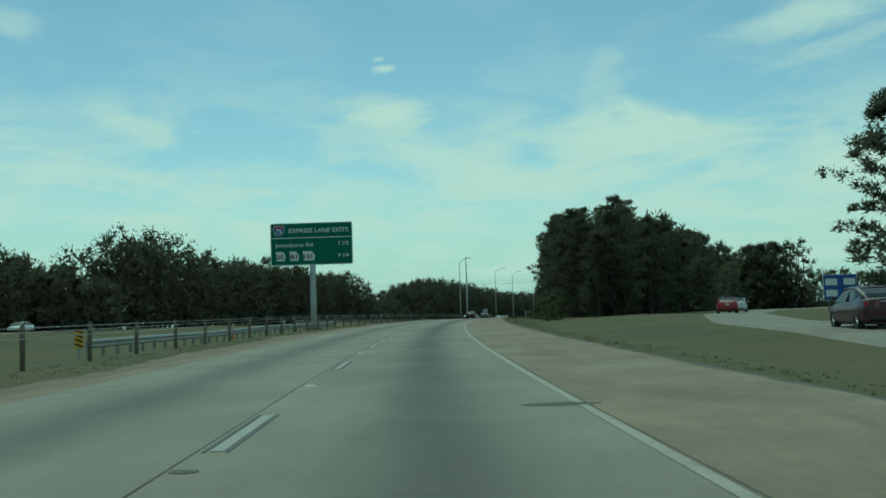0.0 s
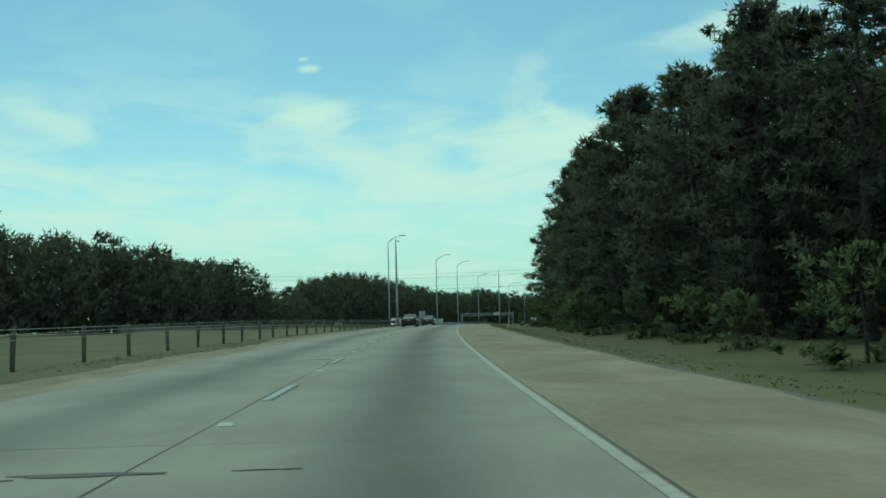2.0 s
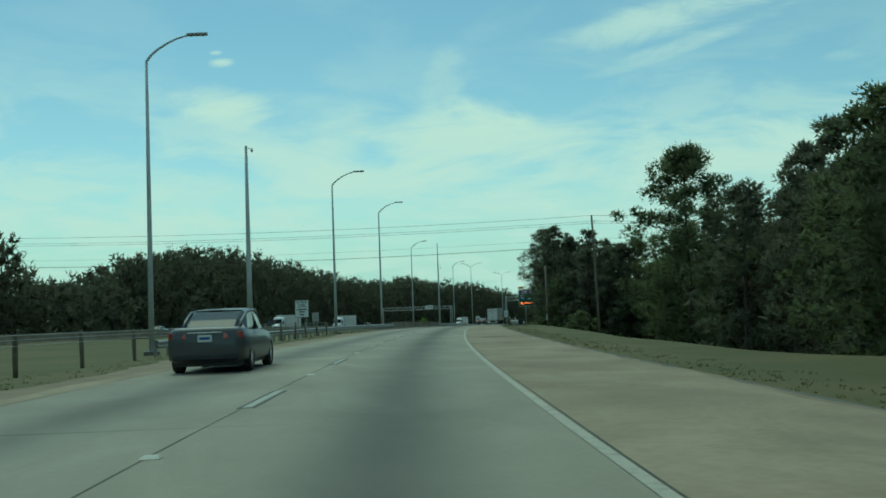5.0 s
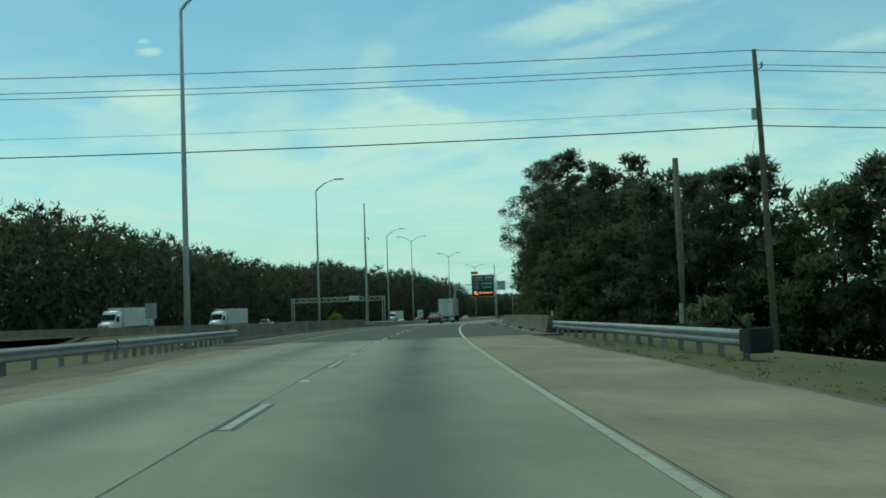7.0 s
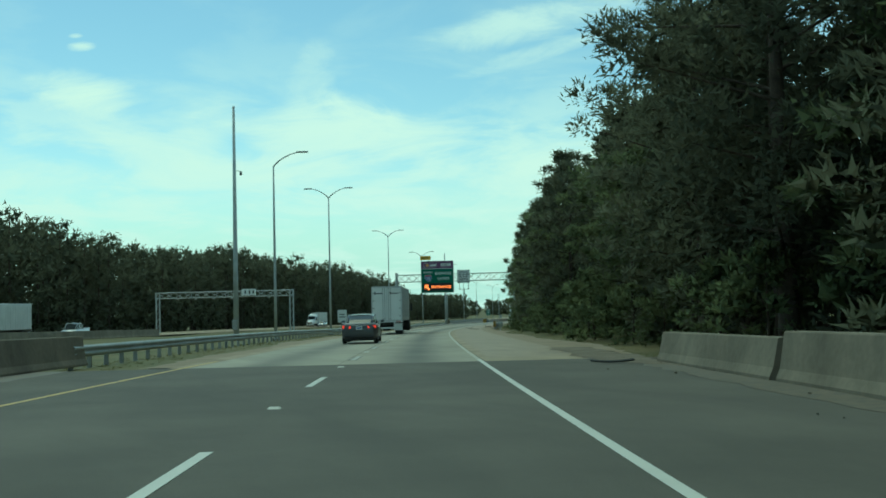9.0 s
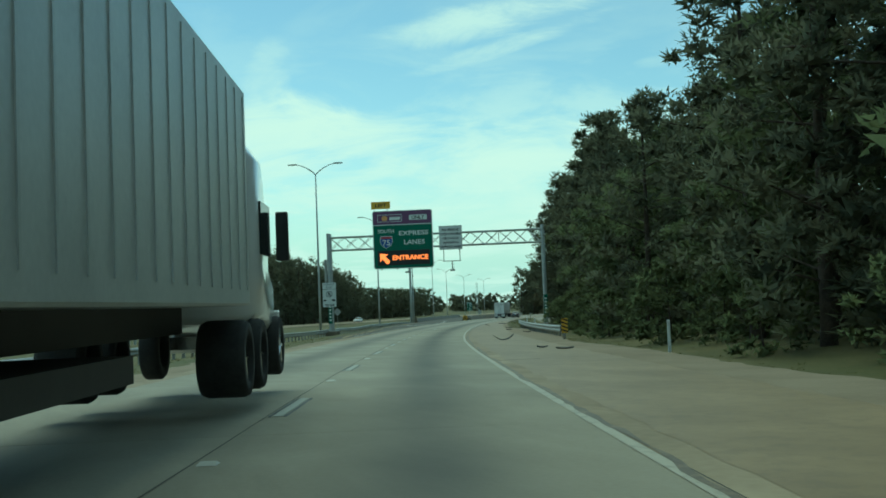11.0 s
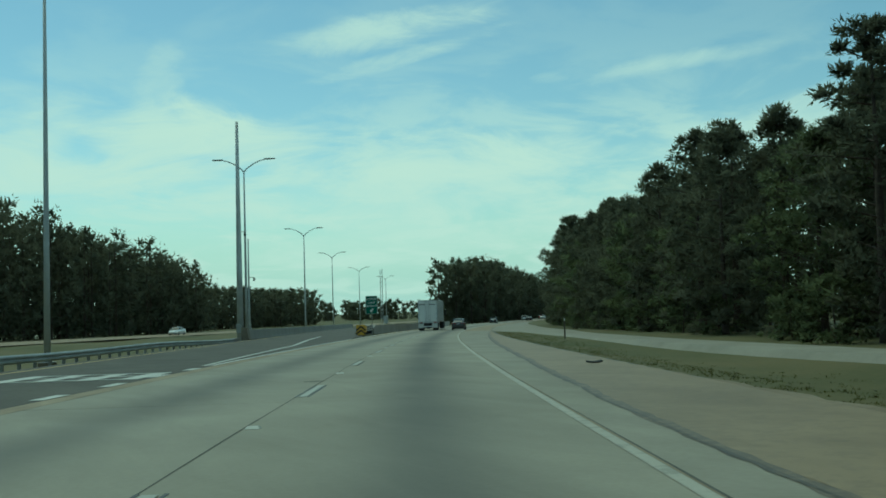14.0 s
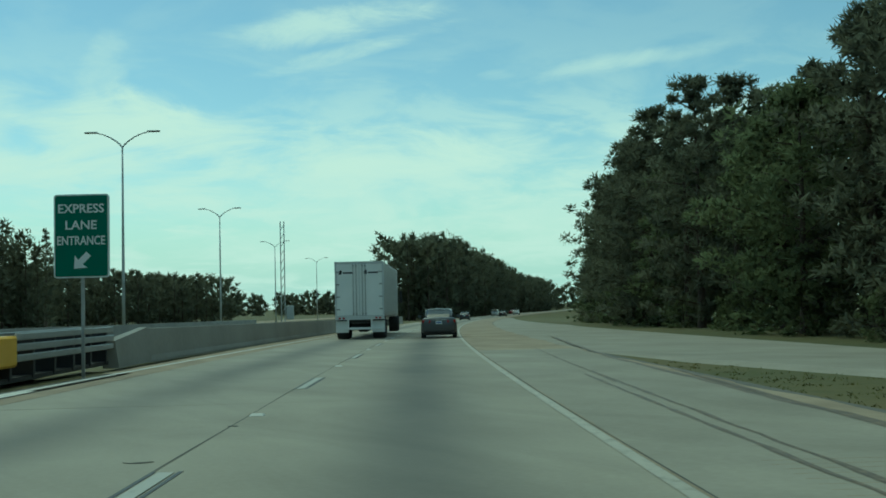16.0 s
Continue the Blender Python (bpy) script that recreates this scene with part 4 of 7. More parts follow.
SHRUB = tree_kind(24, 2.6, 1.5, 0.02, 22, 2, 22, 0.13, M["broad"], 0.7, 1.1, 14, 0.20)
FRESH = tree_kind(25, 3.0, 1.6, 0.05, 24, 2, 40, 0.13, M["fresh"], 0.7, 1.2, 0)
SPIRE = tree_kind(26, 18, 1.7, 0.25, 40, 2, 22, 0.24, M["pine"], 0.4, 1.7, 0)


def plant(kind, s, u, k=1.0, name="pine_tree", label="tall dark green pine with dense ragged crown", category="tree", group="roadside pines", sink=0.15):
    """One tree of a kind at the road's place (s, u)."""
    m = place(s, u, -sink, random.uniform(0, 360), True) @ Matrix.Diagonal((k * random.uniform(1.02, 1.28), k * random.uniform(1.02, 1.28), k, 1))
    t = thing(name, label, category, m, group)
    for nm, me in zip(("trunk", "crown"), kind):
        ob = new(nm, me)
        ob.parent = t
    return t


FAR = []          # trees behind the front rows: s, u, height, spread


def wood(front, depth, spacing, hi_rows, height, leafy=0.15, name="roadside pines", low_front=1.0, keep=None, spread=3.4, vary=(0.94, 1.04)):
    """Trees behind a front line of (s, u) points; the first rows are single trees, the rest one mass."""
    pts = [Vector(q) for q in front]
    length = [0.0]
    for a, b in zip(pts, pts[1:]):
        length.append(length[-1] + (b - a).length)
    rows = int(depth / spacing) + 1
    for r in range(rows):
        d = r * spacing
        n = int(length[-1] / (spacing * (0.80 if r < 2 else 1.0)))
        for k in range(n + 1):
            q = length[-1] * (k + random.uniform(-0.32, 0.32)) / max(n, 1)
            q = min(max(q, 0.0), length[-1])
            i = max(j for j in range(len(pts) - 1) if length[j] <= q + 1e-6)
            f = (q - length[i]) / (length[i + 1] - length[i])
            a = pts[i].lerp(pts[i + 1], f)
            t = (pts[i + 1] - pts[i]).normalized()
            nrm = Vector((-t.y, t.x))
            if nrm.y * SIDE < 0:
                nrm = -nrm
            p = a + nrm * (d + (0.4 if r < hi_rows else 0.0) + random.uniform(-0.3, 0.3) * spacing)
            if keep is not None and not keep(p.x, p.y):
                continue
            if (470 <= p.x <= 640 and abs(p.y - u_ramp_in(p.x)) < 3.6) or (p.x < 170 and abs(p.y - u_ramp_out(p.x)) < 3.6):
                continue
            h = float(height(p.x)) if callable(height) else height
            h *= random.uniform(*vary) * ((float(low_front(p.x)) if callable(low_front) else low_front) if r == 0 else 1.0)
            if r < hi_rows:
                if random.random() < leafy:
                    plant(random.choice(LEAFY), p.x, p.y, h / 13.5, "broadleaf_tree", "dark green broadleaf tree at the wood's edge", "tree", "roadside broadleaf trees")
                else:
                    plant(random.choice(PINES if r == 0 else BACK_PINES), p.x, p.y, h / 14.8, group=name)
            else:
                FAR.append((p.x, p.y, h, spread * random.uniform(0.8, 1.3)))


SIDE = 1
CLUMP_H = lambda s: np.interp(s, [93, 105, 120, 136, 165, 193], [9.7, 11.8, 12.5, 12.9, 12.7, 11.8])
CLUMP_LOW = lambda s: np.interp(s, [97, 104, 112, 121], [0.66, 0.74, 0.86, 0.98])
CLUMP_KEEP = lambda s, u: u < 11.4 + (s - 92) * 0.33 and s < 198
wood([(96, 13.4), (106, 12.4), (130, 11.9), (165, 11.7), (195, 12.0)], 27, 4.4, 2, CLUMP_H, 0.08, "roadside pines", CLUMP_LOW, CLUMP_KEEP)
wood([(100, 13.4), (119, 19.6), (142, 27.0), (157, 31.5)], 0.5, 4.2, 1, lambda s: CLUMP_H(s) * 0.92, 0.1, "roadside pines", 0.97)
wood([(262, 62), (246, 84), (236, 110), (230, 150)], 10, 4.8, 0, 13.4, spread=4.2)
wood([(205, 13.5), (235, 16.0), (258, 17.5)], 10, 5.0, 1, 10.5, 0.5)
wood([(262, 60), (290, 52), (312, 44), (332, 35), (346, 23)], 11, 4.2, 1, lambda s: np.interp(s, [262, 312, 333, 340, 346], [22.0, 22.0, 22.2, 21.6, 19.0]), 0.30)
wood([(346, 20), (360, 14), (372, 11.9), (395, 11.4), (430, 11.2), (470, 11.4), (526, 11.7)], 11, 4.8, 2,
     lambda s: np.interp(s, [346, 357, 366, 380, 400, 430, 480, 530], [18.2, 18.0, 16.3, 14.4, 13.2, 13.2, 12.9, 13.6]), 0.22)
wood([(530, 13), (537, 17), (552, 15.2), (600, 14.8), (660, 14.8), (722, 15.5)], 11, 4.8, 2,
     lambda s: np.interp(s, [530, 582, 593, 610, 624, 637, 650, 664, 675, 690, 702, 722], [12.4, 10.7, 11.5, 11.4, 11.7, 12.8, 12.8, 13.0, 14.3, 15.2, 15.3, 14.6]) * 0.98, 0.08, "roadside pines", 0.95)
plant(LONE_PINE, 376, 10.0, 1.08)
plant(LONE_PINE, 386, 10.4, 0.98)
plant(PINES[1], 373, 12.6, 0.78)
plant(PINES[1], 524, 10.3, 0.88)
plant(PINES[0], 527.5, 10.2, 0.84)
plant(LONE_PINE, 531, 10.0, 0.72)
plant(PINES[2], 534, 10.6, 0.74)
for s, u, k in ((75, 32.0, 1.08), (78, 35.4, 1.1), (83, 38.5, 1.0)):
    plant(PINES[0], s, u, k)
plant(PINES[1], 553, 11.2, 0.84)
plant(PINES[2], 547.5, 14.5, 1.05)
plant(PINES[0], 556.5, 12.6, 0.84)
plant(NEAR_LEAFY, 262.0, 16.2, 1.20, "broadleaf_tree", "green broadleaf tree leaning over the grass bank", "tree", "roadside broadleaf trees")
plant(NEAR_LEAFY, 268.5, 17.2, 0.80, "broadleaf_tree", "green broadleaf tree leaning over the grass bank", "tree", "roadside broadleaf trees")
plant(RUSTY, 545, 10.8, 0.74, "broadleaf_tree", "broadleaf tree with rusty brown dying leaves", "tree", "roadside broadleaf trees")
plant(RUSTY, 549, 13.0, 0.8, "broadleaf_tree", "broadleaf tree with rusty brown dying leaves", "tree", "roadside broadleaf trees")
plant(FRESH, 365.5, -10.1, 0.55, "roadside_shrub", "bright green shrub behind the bridge barrier", "shrub")
for s in np.arange(374, 520, 6.5):
    plant(SHRUB, s + random.uniform(-2, 2), 8.6 + random.uniform(0, 1.2), random.uniform(0.7, 1.25), "roadside_shrub", "dark green shrub at the foot of the pines", "shrub", "edge shrubs")
for s in np.arange(100, 192, 7.5):
    plant(SHRUB, s + random.uniform(-2, 2), 8.7 + random.uniform(0, 1.0), random.uniform(0.6, 1.0), "roadside_shrub", "dark green shrub at the foot of the pines", "shrub", "edge shrubs")
for s in np.arange(322, 372, 4.2):
    plant(SHRUB, s, 9.0 + random.uniform(0, 5.0), random.uniform(1.0, 1.9), "roadside_shrub", "dark green shrub growing up beside the bridge", "shrub", "edge shrubs", 0.1)
for s in np.arange(552, 730, 9.0):
    plant(SHRUB, s + random.uniform(-3, 3), 13.2 + random.uniform(0, 0.8), random.uniform(0.6, 1.2), "roadside_shrub", "dark green shrub at the foot of the pines", "shrub", "edge shrubs")
SIDE = -1
LEFT_FRONT = [(-60, -80), (60, -74), (125, -69), (180, -64), (268, -58), (382, -59), (500, -62), (620, -64), (700, -66), (772, -69)]
LEFT_H = lambda s: np.interp(s, [148, 160, 172, 177, 182, 194, 208, 222, 250, 266, 290, 311, 331, 353, 366, 396, 408, 430, 470, 500, 516, 530, 545, 560, 600, 640, 660, 690, 710, 735, 757, 772],
                             [11.3, 10.6, 8.6, 10.3, 18.0, 19.6, 16.5, 14.8, 17.0, 15.0, 15.8, 15.6, 13.8, 13.8, 13.4, 17.0, 19.0, 19.3, 18.3, 18.0, 17.6, 16.0, 17.2, 17.2, 20.6, 20.5, 19.5, 21.0, 19.8, 19.0, 17.0, 14.5])
wood(LEFT_FRONT, 9, 4.4, 0, lambda s: LEFT_H(s) * 1.05, spread=4.9, vary=(0.80, 1.0))
wood([(810, -92), (850, -88), (910, -88)], 14, 5.6, 0, lambda s: 13.0, spread=4.0)
wood([(825, -12.5), (870, -11.5), (960, -11), (1080, -11)], 11, 4.6, 0, lambda s: np.interp(s, [818, 850, 940, 1000], [17.5, 19.5, 17, 14]), spread=4.2)
plant(SPIRE, 796, -80, 1.0, "pine_tree", "single thin ragged pine standing above the far wood")
SIDE = 1
wood([(800, 25), (900, 20), (1060, 15)], 12, 5.6, 0, 12.5)


def far_trees(name, label, trees, leaves, size, seed, b=26, every=1, cards=10):
    """Many trees as one mass: trunks and crowns of leaf clumps."""
    rng = np.random.default_rng(seed)
    T = np.array(trees)
    n = len(T)
    base = road(T[:, 0], T[:, 1], ground(T[:, 0], T[:, 1]))
    g = (np.arange(b)[None, :] + rng.uniform(0, 1, (n, b))) / b
    f = 0.03 + 0.95 * g
    reach = T[:, 3:4] * (0.40 + 0.60 * np.sin(np.pi * np.minimum(0.15 + g * 0.8, 1)))
    reach = np.where(g > 0.80, reach * np.maximum(0.4, 1 - ((g - 0.80) / 0.20) ** 2 * 0.5), reach) * rng.uniform(0.5, 1.08, (n, b))
    az = np.arange(b)[None, :] * 2.39996 + rng.uniform(0, 2 * np.pi, (n, 1)) + rng.uniform(-0.5, 0.5, (n, b))
    local = np.stack([np.cos(az) * reach, np.sin(az) * reach, f * T[:, 2:3]], -1)
    outward = local / T[:, 3][:, None, None] * 0.4
    outward[..., 2] = 0.30 + 0.45 * f
    rad = T[:, 3:4] * rng.uniform(0.24, 0.36, (n, b)) * (1.0 - 0.35 * g)
    leafage = foliage((local + base[:, None, :]).reshape(-1, 3), rad.ravel(), outward.reshape(-1, 3), leaves, size, rng, 1.6)
    inner = foliage((local * np.array([0.8, 0.8, 0.97]) + base[:, None, :])[:, ::every].reshape(-1, 3), rad[:, ::every].ravel() * 0.7, outward[:, ::every].reshape(-1, 3), cards, size * 2.4, rng, 1.2)
    v, faces, nrm = joined(leafage, inner)
    ob = new(name, quick_mesh(name, v, faces, M["pine"], normals=nrm))
    tagged(ob, label, "woods", kind="stuff")
    tv, tf = [], []
    ang = np.arange(5) * 2 * np.pi / 5
    for i in range(n):
        o = i * 10
        r = 0.013 * T[i, 2]
        for q, rr in ((-0.4, r), (T[i, 2] * 0.9, r * 0.25)):
            tv.append(base[i] + np.stack([np.cos(ang) * rr, np.sin(ang) * rr, np.full(5, q)], -1))
        for k in range(5):
            tf.append((o + k, o + (k + 1) % 5, o + 5 + (k + 1) % 5, o + 5 + k))
    tr = new("trunks", quick_mesh("trunks", np.concatenate(tv), np.array(tf), M["bark"]))
    tr.parent = ob


right_far = [t for t in FAR if t[1] > 0 and t[0] < 745]
left_far = [t for t in FAR if t[1] < 0 and t[0] < 790]
ahead_far = [t for t in FAR if t not in right_far and t not in left_far]
far_trees("pine_wood", "dense dark pine wood behind the front trees", right_far, 8, 0.40, 5, 20)
far_trees("pine_wood", "long dark pine wood beyond the oncoming carriageway", left_far, 12, 0.40, 6, 30)
far_trees("pine_wood", "dark pine woods on both sides of the road ahead", ahead_far, 10, 0.48, 7, 24)


def horizon_woods():
    rng = np.random.default_rng(9)
    trees = [(rng.uniform(1100, 1180), u + rng.uniform(-3, 3), rng.uniform(9.5, 12.5), 5.5) for u in np.arange(-420, -20, 3.2)]
    trees += [(rng.uniform(1160, 1240), u + rng.uniform(-3, 3), rng.uniform(11, 14), 6.0) for u in np.arange(-120, 260, 5.0)]
    trees += [(rng.uniform(-330, -250), u, rng.uniform(12, 18), 6.0) for u in np.arange(-260, 260, 12.0)]
    far_trees("distant_woods", "hazy distant line of woods on the horizon", trees, 8, 0.8, 10, 16)


horizon_woods()


# ---------------------------------------------------------------- barriers, rails and fences
def world_child(ob, parent):
    """Hang a part that is built in world places under its thing."""
    ob.parent = parent
    ob.matrix_parent_inverse = parent.matrix_world.inverted()
    return ob


W_BEAM = [(0.0, -0.155), (0.03, -0.15), (0.075, -0.10), (0.075, -0.055), (0.02, -0.015), (0.02, 0.015), (0.075, 0.055), (0.075, 0.10), (0.03, 0.15), (0.0, 0.155),
          (-0.008, 0.15), (0.016, 0.146), (0.06, 0.10), (0.06, 0.055), (0.008, 0.018), (0.008, -0.018), (0.06, -0.055), (0.06, -0.10), (0.016, -0.146), (-0.008, -0.15)]
rail_post_bm = bmesh.new()
box(rail_post_bm, -0.012, 0.012, -0.045, 0.045, -0.5, 0.66)
for q in (-0.045, 0.04):
    box(rail_post_bm, -0.055, 0.055, q, q + 0.006, -0.5, 0.66)
rail_post = bm_mesh("post", rail_post_bm, M["galv"])
block_bm = bmesh.new()
box(block_bm, -0.06, 0.06, -0.05, 0.05, 0.36, 0.66, 0.006)
rail_block = bm_mesh("blockout", block_bm, M["wood"])


def guardrail(name, s0, s1, uf, face, label, top=0.62, gap=1.65, double=False):
    """W-beam rail; face 1: its beam faces right, -1 left."""
    g = thing(name, label, "guardrail", place(s0, float(uf(np.array(s0))), 0, 0, True), "guardrails")
    zf = lambda s: ground(s, uf(s)) * 1.0 + top - 0.155
    for side in ((face, -face) if double else (face,)):
        prof = [(side * (x + 0.14), z) for x, z in W_BEAM]
        ob = sweep("beam", prof, s0, s1, uf, zf, M["galv"], None, 1.65)
        world_child(ob, g)
    n = int((s1 - s0) / gap)
    for k in range(n + 1):
        s = s0 + 0.3 + k * gap
        if s > s1:
            break
        u = float(uf(np.array(s)))
        for me, du in ((rail_post, 0.0), (rail_block, face * 0.085)):
            ob = new(me.name.split(".")[0], me)
            ob.parent = g
            ob.matrix_world = place(s, u + du, top - 0.66, 0, True)
    return g


const = lambda v: (lambda s: np.full_like(np.asarray(s, float), v))
guardrail("guardrail", 36, 99, const(-11.8), 1, "dull galvanised steel guardrail below the large green sign")
LEAD_U = lambda s: np.interp(s, [232, 270, 290, 305, 320], [-9.9, -9.6, -9.0, -8.55, -8.55])
guardrail("guardrail", 232, 300.2, LEAD_U, 1, "dull galvanised steel guardrail leading up to the bridge barrier")
guardrail("guardrail", 300.4, 317, LEAD_U, 1, "galvanised guardrail on closely set posts before the bridge barrier", gap=0.85)
end_rail = guardrail("guardrail", 289.3, 314.6, lambda s: 6.1 - 0.55 * smooth(s, 300, 314), -1, "galvanised guardrail with a dark end terminal before the bridge", 0.55)
bm = bmesh.new()
loft(bm, [[(-0.20, 0.55, 0.17), (-0.05, 0.55, 0.17), (-0.05, 0.55, 0.54), (-0.20, 0.55, 0.54)], [(-0.22, 0.2, 0.14), (0.10, 0.2, 0.14), (0.10, 0.2, 0.56), (-0.22, 0.2, 0.56)],
          [(-0.20, -0.05, 0.14), (0.22, -0.05, 0.14), (0.22, -0.05, 0.60), (-0.20, -0.05, 0.60)], [(-0.18, -0.09, 0.17), (0.19, -0.09, 0.17), (0.19, -0.09, 0.57), (-0.18, -0.09, 0.57)]])
term = part("end_terminal", bm, M["rubber"], None, "dark end terminal")
term.matrix_world = place(288.8, 6.1, 0, 0, True)
world_child(term, end_rail)
guardrail("guardrail", 374.8, 621.5, lambda s: np.interp(s, [371, 390, 470, 491, 520, 545, 577, 600, 622], [-8.75, -9.2, -10.4, -10.8, -11.7, -12.7, -14.2, -15.2, -16.2]), 1,
          "long galvanised guardrail along the grass median")
guardrail("guardrail", 472.5, 523, lambda s: 5.9 + 0 * s, -1, "galvanised guardrail at the outer shoulder below the pines", 0.64)


def barrier_profile(h, w, face):
    return [(face * x, z) for x, z in ((w, 0.0), (w, 0.05), (w * 0.80, 0.18), (w * 0.52, h - 0.02), (w * 0.48, h), (-w * 0.30, h), (-w * 0.36, 0.0))]


def concrete_wall(name, s0, s1, uf, face, label, h=0.74, w=0.30, joints=6.0, mat="barrier", down=0.0):
    t = thing(name, label, "barrier", place(s0, float(uf(np.array(s0)))), "concrete barriers")
    n = max(1, int(round((s1 - s0) / joints)))
    for k in range(n):
        a, b = s0 + (s1 - s0) * k / n + 0.004, s0 + (s1 - s0) * (k + 1) / n - 0.004
        zf = lambda s: 0 * s - down + random.Random(k).uniform(-0.004, 0.004)
        ob = sweep("barrier_segment", barrier_profile(h + down, w, face), a, b, uf, zf, M[mat], None, 1.5)
        world_child(ob, t)
    return t


concrete_wall("bridge_barrier", 314.6, 362.4, const(5.35), -1, "stained concrete barrier along the bridge, lower at its end", 0.70, joints=24.0)
concrete_wall("bridge_barrier", 362.6, 369.6, const(5.33), -1, "lower stained concrete end of the bridge barrier", 0.60)
concrete_wall("bridge_barrier", 317.0, 375.6, const(-8.85), 1, "stained concrete barrier along the bridge on the median side", 0.76, joints=30.0)
concrete_wall("median_barrier", 205, 470, lambda s: u_opp(s) + 8.4, 1, "long concrete barrier beside the oncoming carriageway", 0.8, 0.42, 12.0)
WALL_U = lambda s: np.interp(s, [632, 640, 660, 700, 760], [-6.75, -6.85, -6.75, -6.9, -7.3])
concrete_wall("entrance_wall", 637.2, 740, WALL_U, 1, "clean pale concrete wall beginning behind the crash cushion", 0.84, 0.24, 26.0, "wall")
concrete_wall("entrance_wall", 622.0, 760, lambda s: u_entry(s) - 0.8, 1, "pale concrete wall at the far side of the entrance lane", 0.84, 0.24, 20.0, "wall")
bm = bmesh.new()
loft(bm, [[(-0.12, 0, 0), (0.24, 0, 0), (0.15, 0, 0.60), (-0.09, 0, 0.60)], [(-0.12, 2.75, 0), (0.24, 2.75, 0), (0.125, 2.75, 0.84), (-0.075, 2.75, 0.84)]])
ob = tagged(new("wall_end", bm_mesh("wall_end", bm, M["wall"])), "sloped pale concrete start of the entrance wall", "barrier", "concrete barriers")
ob.matrix_world = place(634.4, float(WALL_U(634.4)))

# fence of wooden posts and cables
fence = thing("post_fence", "old wooden posts with thin steel cables in the grass", "fence", place(-8, -9.25, 0, 0, True))
fp_bm = bmesh.new()
tube(fp_bm, [(0, 0, -0.4), (0, 0, 0.5), (0.01, 0, 1.02), (0.01, 0, 1.05)], [0.068, 0.066, 0.062, 0.045], 10)
fp = bm_mesh("post", fp_bm, M["wood"], True)
fence_s = [-8 + 4.62 * k + random.uniform(-0.25, 0.25) for k in range(62)]
for s in fence_s:
    ob = new("post", fp)
    ob.parent = fence
    ob.matrix_world = place(s, -9.25 + random.uniform(-0.06, 0.06), random.uniform(-0.04, 0.03), random.uniform(0, 360), True) @ pose(0, 0, 0, random.uniform(-1.6, 1.6), random.uniform(-1.6, 1.6))
for h in (0.97, 0.86, 0.72):
    bm = bmesh.new()
    ss = np.linspace(fence_s[0], fence_s[-1], 200)
    tube(bm, [Vector(q) for q in road(ss, -9.18, ground(ss, -9.18) + h)], 0.009, 4)
    world_child(part("cable", bm, M["galv"], None), fence)


# ---------------------------------------------------------------- poles
def taper_pole(bm, h, r0, r1, n=14):
    tube(bm, [(0, 0, -0.2), (0, 0, h * 0.33), (0, 0, h * 0.66), (0, 0, h)], [r0, r0 + (r1 - r0) * 0.33, r0 + (r1 - r0) * 0.66, r1], n)


def pole_foot(t, r):
    bm = bmesh.new()
    rod(bm, (0, 0, -0.4), (0, 0, 0.16), r * 2.4, n=16)
    part("footing", bm, M["barrier"], t)
    bm = bmesh.new()
    box(bm, -r * 1.8, r * 1.8, -r * 1.8, r * 1.8, 0.16, 0.20, 0.006)
    part("base_plate", bm, M["galv"], t)


def lamp_arm(t, z, sign, reach=2.3, rise=1.15):
    bm = bmesh.new()
    tube(bm, [(sign * reach * q, 0, z + rise * math.sin(q * math.pi / 2) ** 0.75) for q in (0, 0.08, 0.2, 0.38, 0.6, 0.82)], [0.065, 0.062, 0.058, 0.052, 0.045, 0.04], 8)
    arm = part("arm", bm, M["pole"], t)
    bm = bmesh.new()
    x0 = sign * reach * 0.80
    loft(bm, [[(x0 + sign * q * 0.95, y * w, z + rise * 0.985 + dz) for y, dz in ((-0.13, 0.0), (-0.10, 0.07), (0.10, 0.07), (0.13, 0.0), (0.09, -0.05), (-0.09, -0.05))]
              for q, w in ((0, 0.5), (0.2, 1.0), (0.85, 1.0), (1.0, 0.6))])
    part("lamp_head", bm, M["galv"], arm, "flat grey lamp head")


def street_lamp(s, u, h, arms, label):
    t = thing("street_lamp", label, "street lamp", place(s, u, 0, 0, True), "street lamps")
    bm = bmesh.new()
    taper_pole(bm, h, 0.135, 0.062)
    part("pole", bm, M["pole"], t, shade=True)
    pole_foot(t, 0.15)
    for a in arms:
        lamp_arm(t, h, a)
    return t


ONE, TWO = "tall grey steel street lamp with one curved arm", "tall grey steel street lamp with two curved arms"
for s, u, h in ((240.1, -12.33, 13.2), (282.7, -9.75, 12.7), (310.5, -8.95, 13.1), (373.5, -12.86, 14.0), (430.8, -12.24, 13.8)):
    street_lamp(s, u, h, (1,), ONE)
for s, u, h in ((465.7, -12.6, 15.5), (529.6, -14.0, 16.1), (580.6, -15.3, 15.5), (629.4, -17.2, 15.0), (687.4, -23.0, 14.2), (742.6, -30.4, 14.0), (800, -38, 14.0), (860, -46, 14.0)):
    street_lamp(s, u, h, (-1, 1), TWO)


